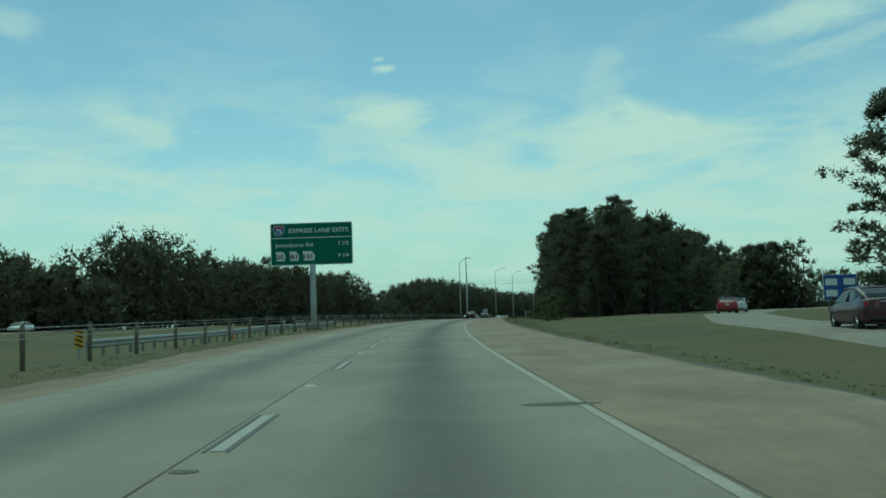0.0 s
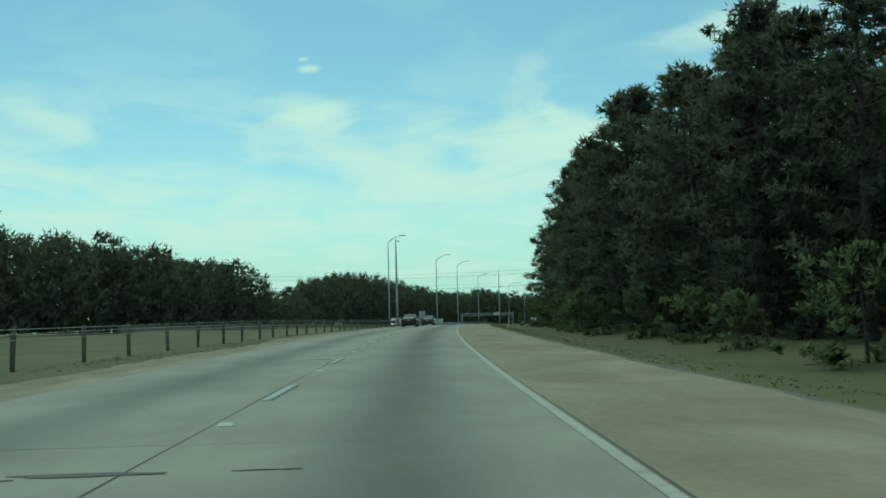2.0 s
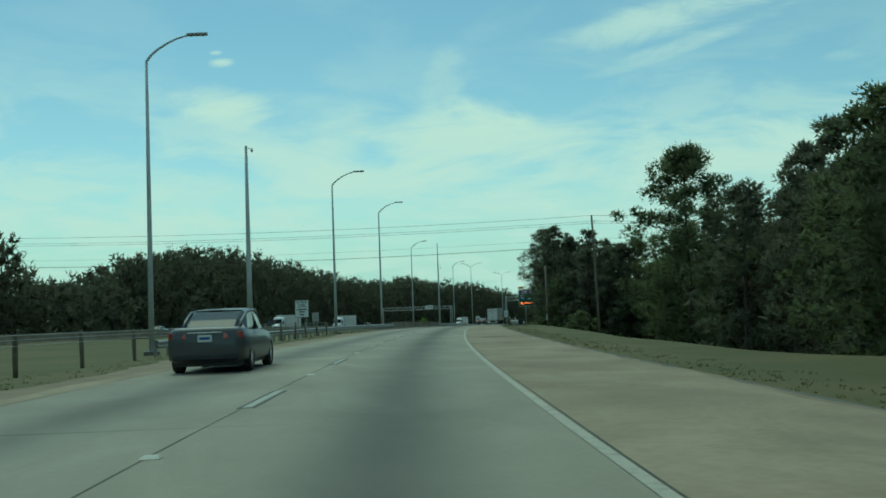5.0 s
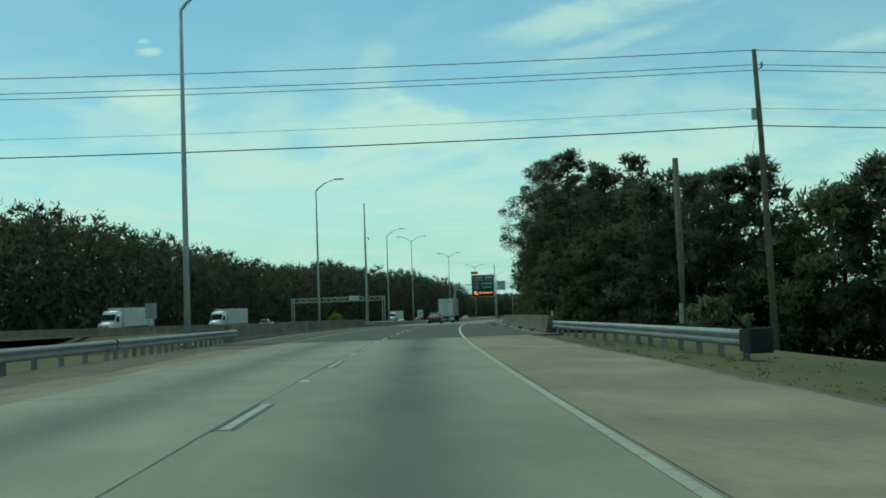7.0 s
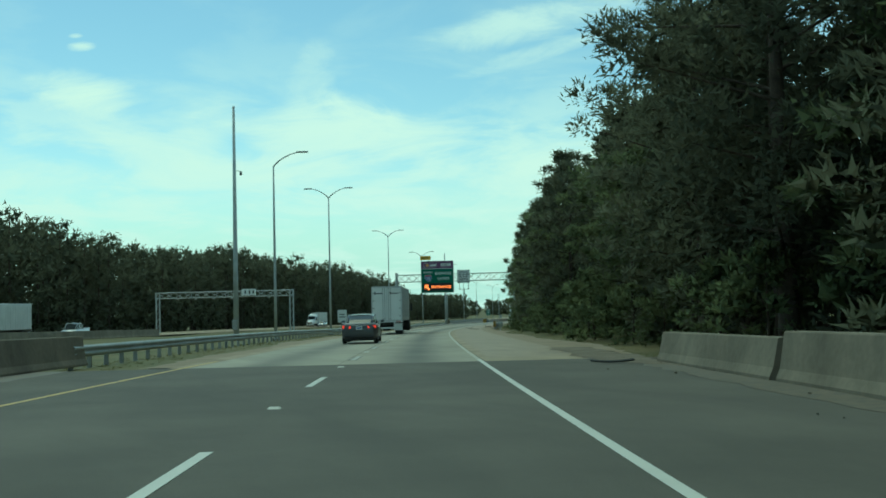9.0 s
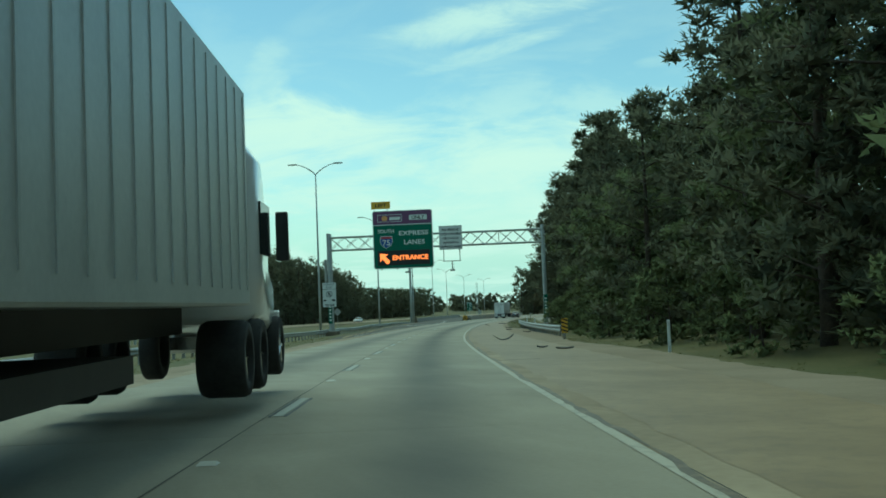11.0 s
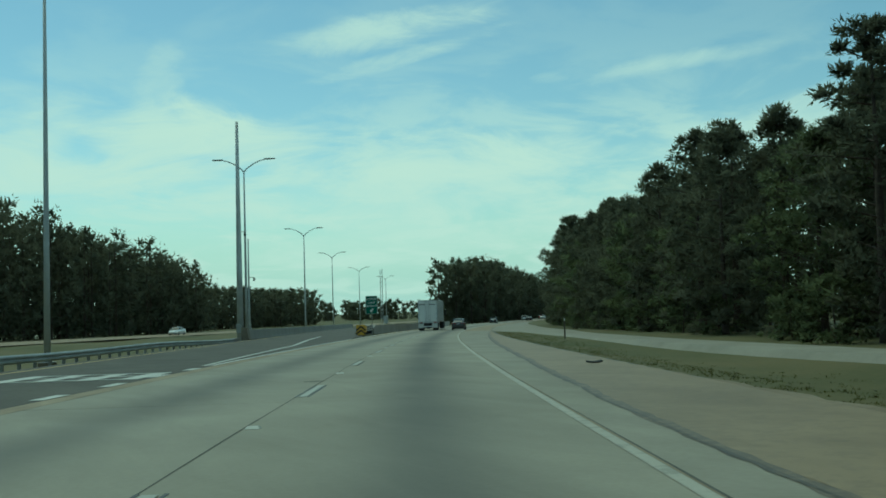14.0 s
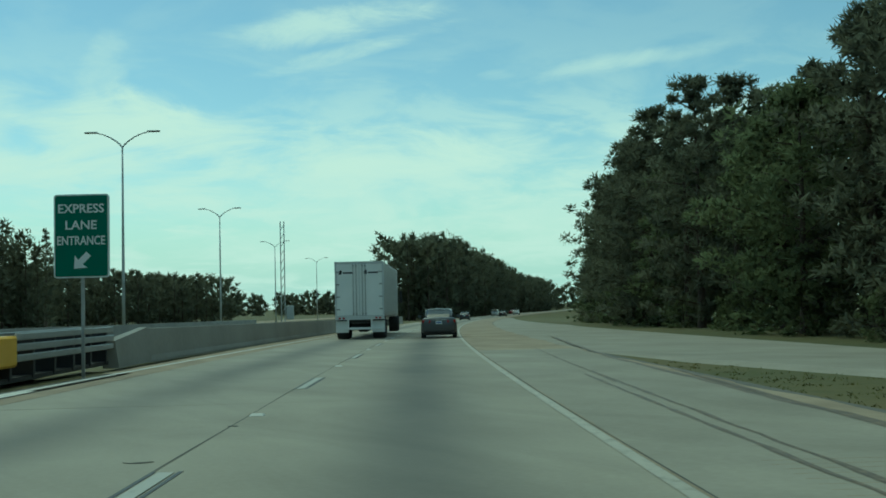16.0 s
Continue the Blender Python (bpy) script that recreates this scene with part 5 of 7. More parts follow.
def camera_pole(s, u, h, r, cam_at):
    t = thing("camera_pole", "very tall tapered steel pole carrying a traffic camera", "pole", place(s, u, 0, 0, True), "camera poles")
    bm = bmesh.new()
    taper_pole(bm, h, r, r * 0.42, 16)
    part("pole", bm, M["pole"], t, shade=True)
    pole_foot(t, r)
    z = h * cam_at
    bm = bmesh.new()
    tube(bm, [(0, 0, z), (0.35, 0, z + 0.04), (0.55, 0, z - 0.02)], 0.03, 8)
    rod(bm, (0.55, 0, z - 0.02), (0.55, 0, z - 0.16), 0.11, 0.09, 12)
    part("camera_arm", bm, M["galv"], t)
    bm = bmesh.new()
    bmesh.ops.create_uvsphere(bm, u_segments=12, v_segments=8, radius=0.12, matrix=Matrix.Translation((0.55, 0, z - 0.24)))
    part("camera_dome", bm, M["black"], t, "dark camera dome", True)
    bm = bmesh.new()
    box(bm, -0.22, 0.22, -r - 0.30, -r, 0.9, 1.7, 0.02)
    part("cabinet", bm, M["galv"], t, "grey control cabinet")
    return t


camera_pole(291.6, -19.2, 18.2, 0.30, 0.985)
camera_pole(434.7, -16.2, 19.6, 0.24, 0.72)
camera_pole(627.8, -17.4, 19.2, 0.30, 0.5)
camera_pole(643.7, -20.2, 10.4, 0.13, 0.62)


def utility_pole():
    t = thing("utility_pole", "leaning wooden utility pole with brackets and a grey can", "utility pole", place(317.7, 15.45, -1.5))
    top = 13.95
    bm = bmesh.new()
    tube(bm, [(0.22, 0, -0.6), (0.1, 0, top * 0.4), (0, 0, top * 0.75), (-0.12, 0, top)], [0.17, 0.15, 0.125, 0.10], 12)
    part("pole", bm, M["wood"], t, shade=True)
    bm = bmesh.new()
    for z, x in ((top - 0.95, 0.30), (top - 0.62, -0.05)):
        rod(bm, (-0.1, 0, z), (-0.1 + x, 0, z + 0.12), 0.03, n=6)
        rod(bm, (-0.1 + x, 0, z + 0.12), (-0.1 + x, 0, z + 0.36), 0.05, n=8)
    part("bracket", bm, M["galv"], t)
    bm = bmesh.new()
    rod(bm, (-0.25, 0, top - 3.2), (-0.25, 0, top - 2.7), 0.13, n=12)
    part("can", bm, M["insulator"], t, "pale grey can on the pole")
    t2 = thing("utility_pole", "short bare wooden utility pole without wires", "utility pole", place(308.1, 9.4, 0, 0, True))
    bm = bmesh.new()
    tube(bm, [(0, 0, -0.5), (0, 0, 3), (-0.04, 0, 6.55)], [0.14, 0.125, 0.105], 12)
    part("pole", bm, M["wood"], t2, shade=True)
    bm = bmesh.new()
    box(bm, -0.16, -0.02, -0.14, -0.02, 0.6, 1.3, 0.01)
    part("meter_box", bm, M["galv"], t2)


utility_pole()
for name, z, r in (("power_line", 12.42, 0.018), ("power_line", 11.75, 0.016), ("power_line", 11.5, 0.016), ("power_line", 9.75, 0.009), ("power_line", 8.95, 0.026)):
    bm = bmesh.new()
    a, b, c = (Vector(road(q, w, z0)) for q, w, z0 in ((311.5, -84, z + 1.0), (317.7, 15.35, z), (322, 95, z - 0.5)))
    pts = []
    for p, q, sag in ((a, b, 1.1), (b, c, 0.8)):
        for k in range(17):
            f = k / 16
            v = p.lerp(q, f)
            v.z -= sag * 4 * f * (1 - f)
            if not pts or (v - pts[-1]).length > 1e-3:
                pts.append(v)
    tube(bm, pts, r, 5)
    tagged(new(name, bm_mesh(name, bm, M["wire"])), "thin black overhead cable crossing the road", "power line", "power lines")
bm = bmesh.new()
tube(bm, [Vector(road(317.7, 15.3, 8.9)), Vector(road(316, 13.8, 4.5)), Vector(road(314.5, 12.5, -1.2))], 0.008, 4)
tagged(new("guy_wire", bm_mesh("guy_wire", bm, M["wire"])), "thin steel guy wire from the utility pole", "wire")


# ---------------------------------------------------------------- signs
def shield(t, x, z, k, y):
    """Interstate shield: blue field, red crown, white rim, with the number."""
    def outline(q):
        half = [(0.0, 0.47), (0.16, 0.50), (0.34, 0.46), (0.44, 0.50), (0.50, 0.30), (0.52, 0.05), (0.44, -0.20), (0.28, -0.38), (0.0, -0.52)]
        return [(x + a * k * q, z + b * k * q) for a, b in half] + [(x - a * k * q, z + b * k * q) for a, b in half[-2:0:-1]]
    bm = bmesh.new()
    flat_shape(bm, outline(1.0), y)
    part("shield_rim", bm, M["white"], t)
    bm = bmesh.new()
    flat_shape(bm, outline(0.92), y - 0.006)
    part("shield_field", bm, M["blue"], t, "blue interstate shield")
    bm = bmesh.new()
    flat_shape(bm, [(x + a * k, z + b * k) for a, b in ((0.465, 0.27), (0.41, 0.43), (0.33, 0.40), (0.16, 0.44), (0, 0.41), (-0.16, 0.44), (-0.33, 0.40), (-0.41, 0.43), (-0.465, 0.27))], y - 0.010)
    part("shield_crown", bm, M["red"], t)
    words("75", 0.62 * k, x, z - 0.26 * k, y - 0.014, M["white"], t, "route_number", 0.62 * k, 0.008 * k)


def arrow(bm, x, z, size, y, turn):
    pts = [(0, 0.5), (0.42, 0.02), (0.15, 0.06), (0.15, -0.5), (-0.15, -0.5), (-0.15, 0.06), (-0.42, 0.02)]
    a = radians(turn)
    flat_shape(bm, [(x + size * (px * math.cos(a) - pz * math.sin(a)), z + size * (px * math.sin(a) + pz * math.cos(a))) for px, pz in pts], y)


def sign_plate(t, w, h, x, z, y, mat, rim="white", r=0.16, edge=0.05, name="panel"):
    bm = bmesh.new()
    panel(bm, w, h, 0.05, r, x, z, y)
    part(name + "_rim", bm, M[rim], t)
    bm = bmesh.new()
    panel(bm, w - 2 * edge, h - 2 * edge, 0.02, max(r - edge, 0.02), x, z, y - 0.012)
    return part(name, bm, M[mat], t)


def exits_sign():
    t = thing("guide_sign", "large green express lane exits sign on one thick post", "road sign", place(89, -11.82, 0, 1.5, True))
    base = -float(ground(89, -11.82))
    w, h = 7.02, 3.62
    zc = 7.03 + base
    bm = bmesh.new()
    taper_pole(bm, 7.0, 0.27, 0.25, 18)
    part("post", bm, M["pole"], t, shade=True)
    pole_foot(t, 0.28)
    sign_plate(t, w, h, 0, zc, -0.42, "green", edge=0.06)
    bm = bmesh.new()
    for q in (-2.6, -0.9, 0.9, 2.6):
        box(bm, q - 0.05, q + 0.05, -0.37, -0.29, zc - h / 2 - 0.06, zc + h / 2 + 0.02)
    box(bm, -3.0, 3.0, -0.29, -0.2, zc - 0.9, zc - 0.75)
    box(bm, -3.0, 3.0, -0.29, -0.2, zc + 0.75, zc + 0.9)
    part("bracing", bm, M["galv"], t)
    bm = bmesh.new()
    box(bm, -w / 2 + 0.05, w / 2 - 0.05, -0.440, -0.428, zc + 0.50, zc + 0.57)
    part("divider", bm, M["white"], t)
    y = -0.434
    shield(t, -2.78, zc + 1.16, 0.92, y)
    words("EXPRESS LANE EXITS", 0.50, 0.62, zc + 0.98, y, M["white"], t, width=5.1, bold=0.008)
    words("Jonesboro Rd", 0.46, -1.52, zc - 0.22, y, M["white"], t, width=3.25, bold=0.006)
    words("7 1/2", 0.42, 2.72, zc - 0.16, y, M["white"], t, width=0.92, bold=0.006)
    words("9 1/4", 0.42, 2.72, zc - 1.18, y, M["white"], t, width=0.92, bold=0.006)
    for x, text, q in ((-2.66, "20", 0.84), (-1.50, "81", 0.84), (-0.24, "155", 1.06)):
        bm = bmesh.new()
        flat_shape(bm, [(x - q / 2, zc - 0.62), (x + q * 0.22, zc - 0.62), (x + q / 2, zc - 0.98), (x + q * 0.42, zc - 1.42), (x - q * 0.42, zc - 1.42), (x - q * 0.40, zc - 1.1)], y)
        part("route_shape", bm, M["white"], t, "white state-shaped route marker")
        words(text, 0.50, x - 0.03, zc - 1.24, y - 0.006, M["black"], t, "route_number", q * 0.68, 0.010)


exits_sign()


def braced_column(t, x, h, name="column"):
    """Two tubes one behind the other with lacing."""
    col = new(name)
    col.parent = t
    for y in (-0.42, 0.42):
        bm = bmesh.new()
        rod(bm, (x, y, -0.2), (x, y, h), 0.17, 0.17, 16)
        part("tube", bm, M["pole"], col, shade=False)
    bm = bmesh.new()
    z, k = 0.6, 1
    while z < h - 1.2:
        rod(bm, (x, -0.42 * k, z), (x, 0.42 * k, z + 1.25), 0.045, n=6)
        z, k = z + 1.25, -k
    part("lacing", bm, M["pole"], col)
    return col


def box_truss(t, x0, x1, z0, z1, y0=-0.42, y1=0.42, pitch=1.25, r=0.07):
    for y in (y0, y1):
        for z in (z0, z1):
            bm = bmesh.new()
            rod(bm, (x0, y, z), (x1, y, z), r, n=10)
            part("chord", bm, M["pole"], t)
    n = int(round((x1 - x0) / pitch))
    bm = bmesh.new()
    for k in range(n):
        a, b = x0 + (x1 - x0) * k / n, x0 + (x1 - x0) * (k + 1) / n
        for y in (y0, y1):
            rod(bm, (a, y, z0), (b, y, z1), r * 0.36, n=5)
            rod(bm, (a, y, z1), (b, y, z0), r * 0.36, n=5)
        rod(bm, (a, y0 if k % 2 else y1, z1), (b, y1 if k % 2 else y0, z1), r * 0.34, n=5)
        rod(bm, (a, y0 if k % 2 else y1, z0), (b, y1 if k % 2 else y0, z0), r * 0.34, n=5)
        if k % 4 == 0:
            rod(bm, (a, y0, z0), (a, y0, z1), r * 0.5, n=5)
    part("lattice", bm, M["pole"], t)


def gantry():
    t = thing("sign_gantry", "grey tubular steel sign gantry spanning the road", "gantry", place(519.8, 0))
    for x in (-11.2, 8.15):
        braced_column(t, x, 8.95)
        bm = bmesh.new()
        box(bm, x - 0.55, x + 0.55, -0.9, 0.9, -0.6, 0.12, 0.03)
        part("footing", bm, M["barrier"], t)
    box_truss(t, -11.1, 8.05, 7.42, 8.58)
    bm = bmesh.new()
    box(bm, -11.62, -11.40, -0.6, -0.35, 4.6, 6.6, 0.02)
    part("conduit_box", bm, M["galv"], t, "grey conduit and boxes on the post")
    for x in (-11.2, 8.15):
        bm = bmesh.new()
        panel(bm, 0.34, 1.9, 0.02, 0.03, x, 1.75, -0.62)
        mk = part("mile_marker", bm, M["green"], t, "narrow green mile marker plate")
        bm = bmesh.new()
        for k in range(5):
            box(bm, x - 0.09, x + 0.09, -0.632, -0.622, 1.05 + k * 0.3, 1.22 + k * 0.3)
        part("marker_bars", bm, M["white"], mk)
    # the large sign
    x, zc, w, h, y = -4.38, 8.14, 5.40, 5.24, -0.78
    sg = thing("express_sign", "large green and purple express lanes sign with lit message", "road sign", place(519.8, 0))
    sign_plate(sg, w, h, x, zc, y, "green", r=0.22, edge=0.07)
    bm = bmesh.new()
    panel(bm, w - 0.14, 1.17, 0.02, 0.14, x, zc + h / 2 - 0.66, y - 0.016)
    part("purple_panel", bm, M["purple"], sg, "purple upper panel")
    bm = bmesh.new()
    box(bm, x - w / 2 + 0.03, x + w / 2 - 0.03, y - 0.03, y - 0.010, zc + h / 2 - 1.32, zc + h / 2 - 1.25)
    part("divider", bm, M["white"], sg)
    yy = y - 0.020
    bm = bmesh.new()
    z0, z1, xa, xb = zc + h / 2 - 1.02, zc + h / 2 - 0.36, x - 2.25, x - 0.05
    for a, b, c, d in ((xa, xb, z1 - 0.035, z1), (xa, xb, z0, z0 + 0.035), (xa, xa + 0.035, z0, z1), (xb - 0.035, xb, z0, z1)):
        box(bm, a, b, yy - 0.012, yy, c, d)
    part("logo_box", bm, M["white"], sg)
    bm = bmesh.new()
    flat_shape(bm, [(x - 1.60 + 0.27 * math.cos(a) * (1 + 0.1 * math.sin(3 * a)), zc + h / 2 - 0.70 + 0.24 * math.sin(a)) for a in [2 * math.pi * k / 16 for k in range(16)]], yy - 0.004)
    part("logo_fruit", bm, M["peach"], sg, "plain orange emblem")
    bm = bmesh.new()
    flat_shape(bm, [(x - 1.2, zc + h / 2 - 0.86), (x - 0.22, zc + h / 2 - 0.86), (x - 0.14, zc + h / 2 - 0.58), (x - 1.12, zc + h / 2 - 0.58)], yy - 0.002)
    part("logo_bar", bm, M["white"], sg, "plain white bar")
    bm = bmesh.new()
    panel(bm, 1.62, 0.46, 0.012, 0.06, x + 1.42, zc + h / 2 - 0.68, yy - 0.012)
    part("only_plate", bm, M["white"], sg)
    words("ONLY", 0.42, x + 1.42, zc + h / 2 - 0.83, yy - 0.014, M["black"], sg, width=1.12, bold=0.012)
    words("SOUTH", 0.44, x - 1.52, zc + 0.62, yy, M["white"], sg, width=1.46, bold=0.010)
    shield(sg, x - 1.50, zc - 0.20, 1.12, yy)
    words("EXPRESS", 0.56, x + 0.98, zc + 0.36, yy, M["white"], sg, width=2.65, bold=0.012)
    words("LANES", 0.56, x + 1.02, zc - 0.46, yy, M["white"], sg, width=1.86, bold=0.012)
    bm = bmesh.new()
    box(bm, x - 2.32, x + 2.36, y - 0.06, y - 0.006, zc - 2.30, zc - 0.98, 0.02)
    part("message_panel", bm, M["black"], sg, "black electronic message panel")
    bm = bmesh.new()
    arrow(bm, x - 1.72, zc - 1.66, 1.16, y - 0.064, 42)
    part("lit_arrow", bm, M["glow"], sg, "glowing orange arrow")
    words("ENTRANCE", 0.56, x + 0.62, zc - 1.83, y - 0.062, M["glow"], sg, "lit_word", 3.2, 0.016)
    bm = bmesh.new()
    for q in (-2.0, -0.6, 0.7, 2.0):
        box(bm, x + q - 0.05, x + q + 0.05, y + 0.05, y + 0.16, zc - h / 2 - 0.07, zc + h / 2 - 0.1)
    for z in (7.42, 8.58):
        box(bm, x - 2.2, x + 2.2, y + 0.16, -0.42, z - 0.05, z + 0.05)
    part("bracing", bm, M["galv"], sg)
    bm = bmesh.new()
    panel(bm, 1.72, 0.66, 0.04, 0.03, -6.29, 11.27, y)
    lt = part("left_tab", bm, M["sign_yellow"], sg, "yellow tab reading left")
    words("LEFT", 0.42, -6.29, 11.12, y - 0.002, M["black"], sg, width=1.0, bold=0.010)
    bm = bmesh.new()
    for q in (-6.9, -5.7):
        box(bm, q - 0.03, q + 0.03, y + 0.05, y + 0.1, 10.4, 11.5)
    part("tab_brace", bm, M["galv"], sg)
    bm = bmesh.new()
    box(bm, -4.25, -3.75, y - 0.25, y + 0.1, 5.10, 5.24, 0.02)
    rod(bm, (-4.0, y + 0.1, 5.2), (-4.0, y + 0.1, 5.55), 0.03, n=6)
    part("sensor", bm, M["galv"], sg, "small grey sensor under the sign")
    # the white rule sign with its hanging sensor
    ws = thing("rule_sign", "white sign banning vehicles over six wheels", "road sign", place(519.8, 0))
    sign_plate(ws, 2.06, 2.15, -0.105, 8.12, -0.62, "white", "galv", 0.04, 0.035)
    for k, text in enumerate(("NO VEHICLES", "OVER 6 WHEELS", "OR 2 AXLES", "ALLOWED IN", "EXPRESS LANES")):
        words(text, 0.27, -0.105, 8.74 - k * 0.385, -0.634, M["black"], ws, width=(1.5, 1.88, 1.42, 1.36, 1.82)[k], bold=0.009)
    bm = bmesh.new()
    for a, b in (((-0.78, 0, 7.4), (-0.78, 0, 6.0)), ((0.67, 0, 7.4), (0.67, 0, 6.0)), ((-0.86, 0, 6.02), (0.76, 0, 6.02)), ((-0.03, 0, 6.0), (-0.03, 0, 5.3))):
        rod(bm, (a[0], -0.5, a[2]), (b[0], -0.5, b[2]), 0.04, n=8)
    for z in (7.42, 8.58):
        box(bm, -0.9, 0.7, -0.6, -0.42, z - 0.05, z + 0.05)
    part("hanger", bm, M["galv"], ws)
    bm = bmesh.new()
    box(bm, -0.24, 0.18, -0.62, -0.38, 5.12, 5.27, 0.02)
    part("sensor", bm, M["galv"], ws, "grey sensor box hanging below the sign")
    bm = bmesh.new()
    for q in (-0.14, 0.09):
        tube(bm, [(-0.03, -0.5, 6.0), (q, -0.5, 5.75), (q, -0.5, 5.5), (-0.03, -0.5, 5.27)], 0.010, 5)
    part("cable", bm, M["wire"], ws)
    # no parking sign on the left post
    ns = thing("no_parking_sign", "white express lane no parking sign on the gantry post", "road sign", place(519.8, 0))
    sign_plate(ns, 1.22, 0.58, -11.22, 4.22, -0.72, "white", "white", 0.06, 0.02)
    words("EXPRESS", 0.17, -11.22, 4.29, -0.734, M["black"], ns, width=0.95)
    words("LANE", 0.17, -11.22, 4.04, -0.734, M["black"], ns, width=0.5)
    sign_plate(ns, 1.22, 1.58, -11.22, 3.11, -0.72, "white", "white", 0.06, 0.02, "tow_panel")
    bm = bmesh.new()
    ring = []
    for k in range(24):
        a = 2 * math.pi * k / 24
        ring.append((math.cos(a), math.sin(a)))
    for k in range(24):
        (a, b), (c, d) = ring[k], ring[(k + 1) % 24]
        flat_shape(bm, [(-11.22 + a * 0.27, 3.47 + b * 0.27), (-11.22 + c * 0.27, 3.47 + d * 0.27), (-11.22 + c * 0.22, 3.47 + d * 0.22), (-11.22 + a * 0.22, 3.47 + b * 0.22)], -0.734)
    flat_shape(bm, [(-11.42, 3.63), (-11.38, 3.67), (-11.02, 3.31), (-11.06, 3.27)], -0.736)
    part("ban_ring", bm, M["black"], ns)
    words("P", 0.36, -11.22, 3.34, -0.734, M["black"], ns, "letter", bold=0.01)
    bm = bmesh.new()
    for x0, x1, z0, z1 in ((-11.74, -11.50, 2.86, 2.95), (-11.68, -11.54, 2.93, 3.0), (-11.0, -10.72, 2.88, 3.0), (-10.9, -10.7, 2.82, 2.9), (-11.66, -11.30, 2.50, 2.56), (-11.2, -10.8, 2.50, 2.56), (-11.6, -11.3, 2.40, 2.45), (-11.22, -10.8, 2.40, 2.45)):
        box(bm, x0, x1, -0.742, -0.732, z0, z1)
    part("small_print", bm, M["black"], ns)
    bm = bmesh.new()
    box(bm, -11.3, -11.14, -0.70, -0.42, 2.6, 4.4)
    part("bracket", bm, M["galv"], ns)


gantry()


def toll_gantry():
    t = thing("toll_gantry", "grey steel toll gantry over the far carriageway", "gantry", place(513.3, 0))
    for x in (-49.3, -27.3):
        col = new("column")
        col.parent = t
        bm = bmesh.new()
        for q in (-0.35, 0.35):
            rod(bm, (x + q * 0.8, 0, -0.3), (x + q * 0.8, 0, 6.4), 0.13, n=12)
        part("tube", bm, M["pole"], col)
        bm = bmesh.new()
        for k in range(5):
            rod(bm, (x - 0.28, 0, 0.4 + k * 1.15), (x + 0.28, 0, 1.5 + k * 1.15), 0.04, n=5)
        part("lacing", bm, M["pole"], col)
    box_truss(t, -49.6, -27.0, 5.55, 6.45, -0.4, 0.4, 1.5, 0.075)
    bm = bmesh.new()
    box(bm, -35.2, -33.0, -0.9, -0.45, 5.7, 6.75, 0.03)
    part("sign_box", bm, M["white"], t, "small white sign box on the beam")
    bm = bmesh.new()
    for q in (-34.7, -34.0, -33.4):
        box(bm, q, q + 0.22, -0.92, -0.90, 6.0, 6.5)
    part("print_bars", bm, M["black"], t)
    bm = bmesh.new()
    for q in (-46, -43, -40, -37, -31):
        box(bm, q - 0.14, q + 0.14, -0.55, 0.1, 5.25, 5.5, 0.02)
    part("reader_row", bm, M["galv"], t)


toll_gantry()


def post_sign(name, s, u, w, h, z0, label, mat="white", rim="black", posts=(-0.3, 0.3), turn=0.0, bars=(), text=(), ink="black", r=0.06):
    t = thing(name, label, "road sign", place(s, u, 0, turn, True))
    bm = bmesh.new()
    for q in posts:
        box(bm, q * w - 0.03, q * w + 0.03, 0.05, 0.10, -0.4, z0 + h * 0.9)
    part("post", bm, M["galv"], t)
    sign_plate(t, w, h, 0, z0 + h / 2, 0.0, mat, rim, r, 0.03)
    for body, size, z, width in text:
        words(body, size, 0, z, -0.014, M[ink], t, width=width, bold=0.004)
    if bars:
        bm = bmesh.new()
        for x0, x1, b0, b1 in bars:
            box(bm, x0, x1, -0.02, -0.012, b0, b1)
        part("print_bars", bm, M[ink], t)
    return t


es = post_sign("entrance_sign", 631.7, -6.46, 1.06, 1.62, 1.92, "green express lane entrance sign with a down arrow", "green", "white", (0.0,), 0,
               text=(("EXPRESS", 0.24, 3.18, 0.88), ("LANE", 0.24, 2.86, 0.60), ("ENTRANCE", 0.24, 2.56, 0.92)), ink="white")
bm = bmesh.new()
arrow(bm, 0.0, 2.24, 0.40, -0.012, 135)
part("arrow", bm, M["white"], es)
post_sign("express_notice", 285.2, -13.1, 1.22, 1.52, 1.72, "white express lanes notice with two panels on posts", "white", "black", (-0.3, 0.3), 0,
          bars=((-0.45, 0.45, 2.62, 2.66), (-0.42, 0.42, 2.36, 2.46), (-0.25, 0.25, 2.16, 2.26), (-0.2, 0.2, 1.92, 2.02)),
          text=(("EXPRESS", 0.2, 2.98, 0.85), ("LANES", 0.2, 2.74, 0.6)))
post_sign("small_sign", 377.5, -31.0, 1.2, 1.62, 1.72, "plain grey back of a small road sign", "galv", "galv", (-0.25, 0.25))
post_sign("white_sign", 470, -11.9, 1.1, 1.5, 1.4, "plain white sign board beside the guardrail", "white", "galv", (-0.3, 0.3), 0, bars=((-0.3, 0.3, 2.3, 2.4), (-0.35, 0.35, 2.0, 2.1)))


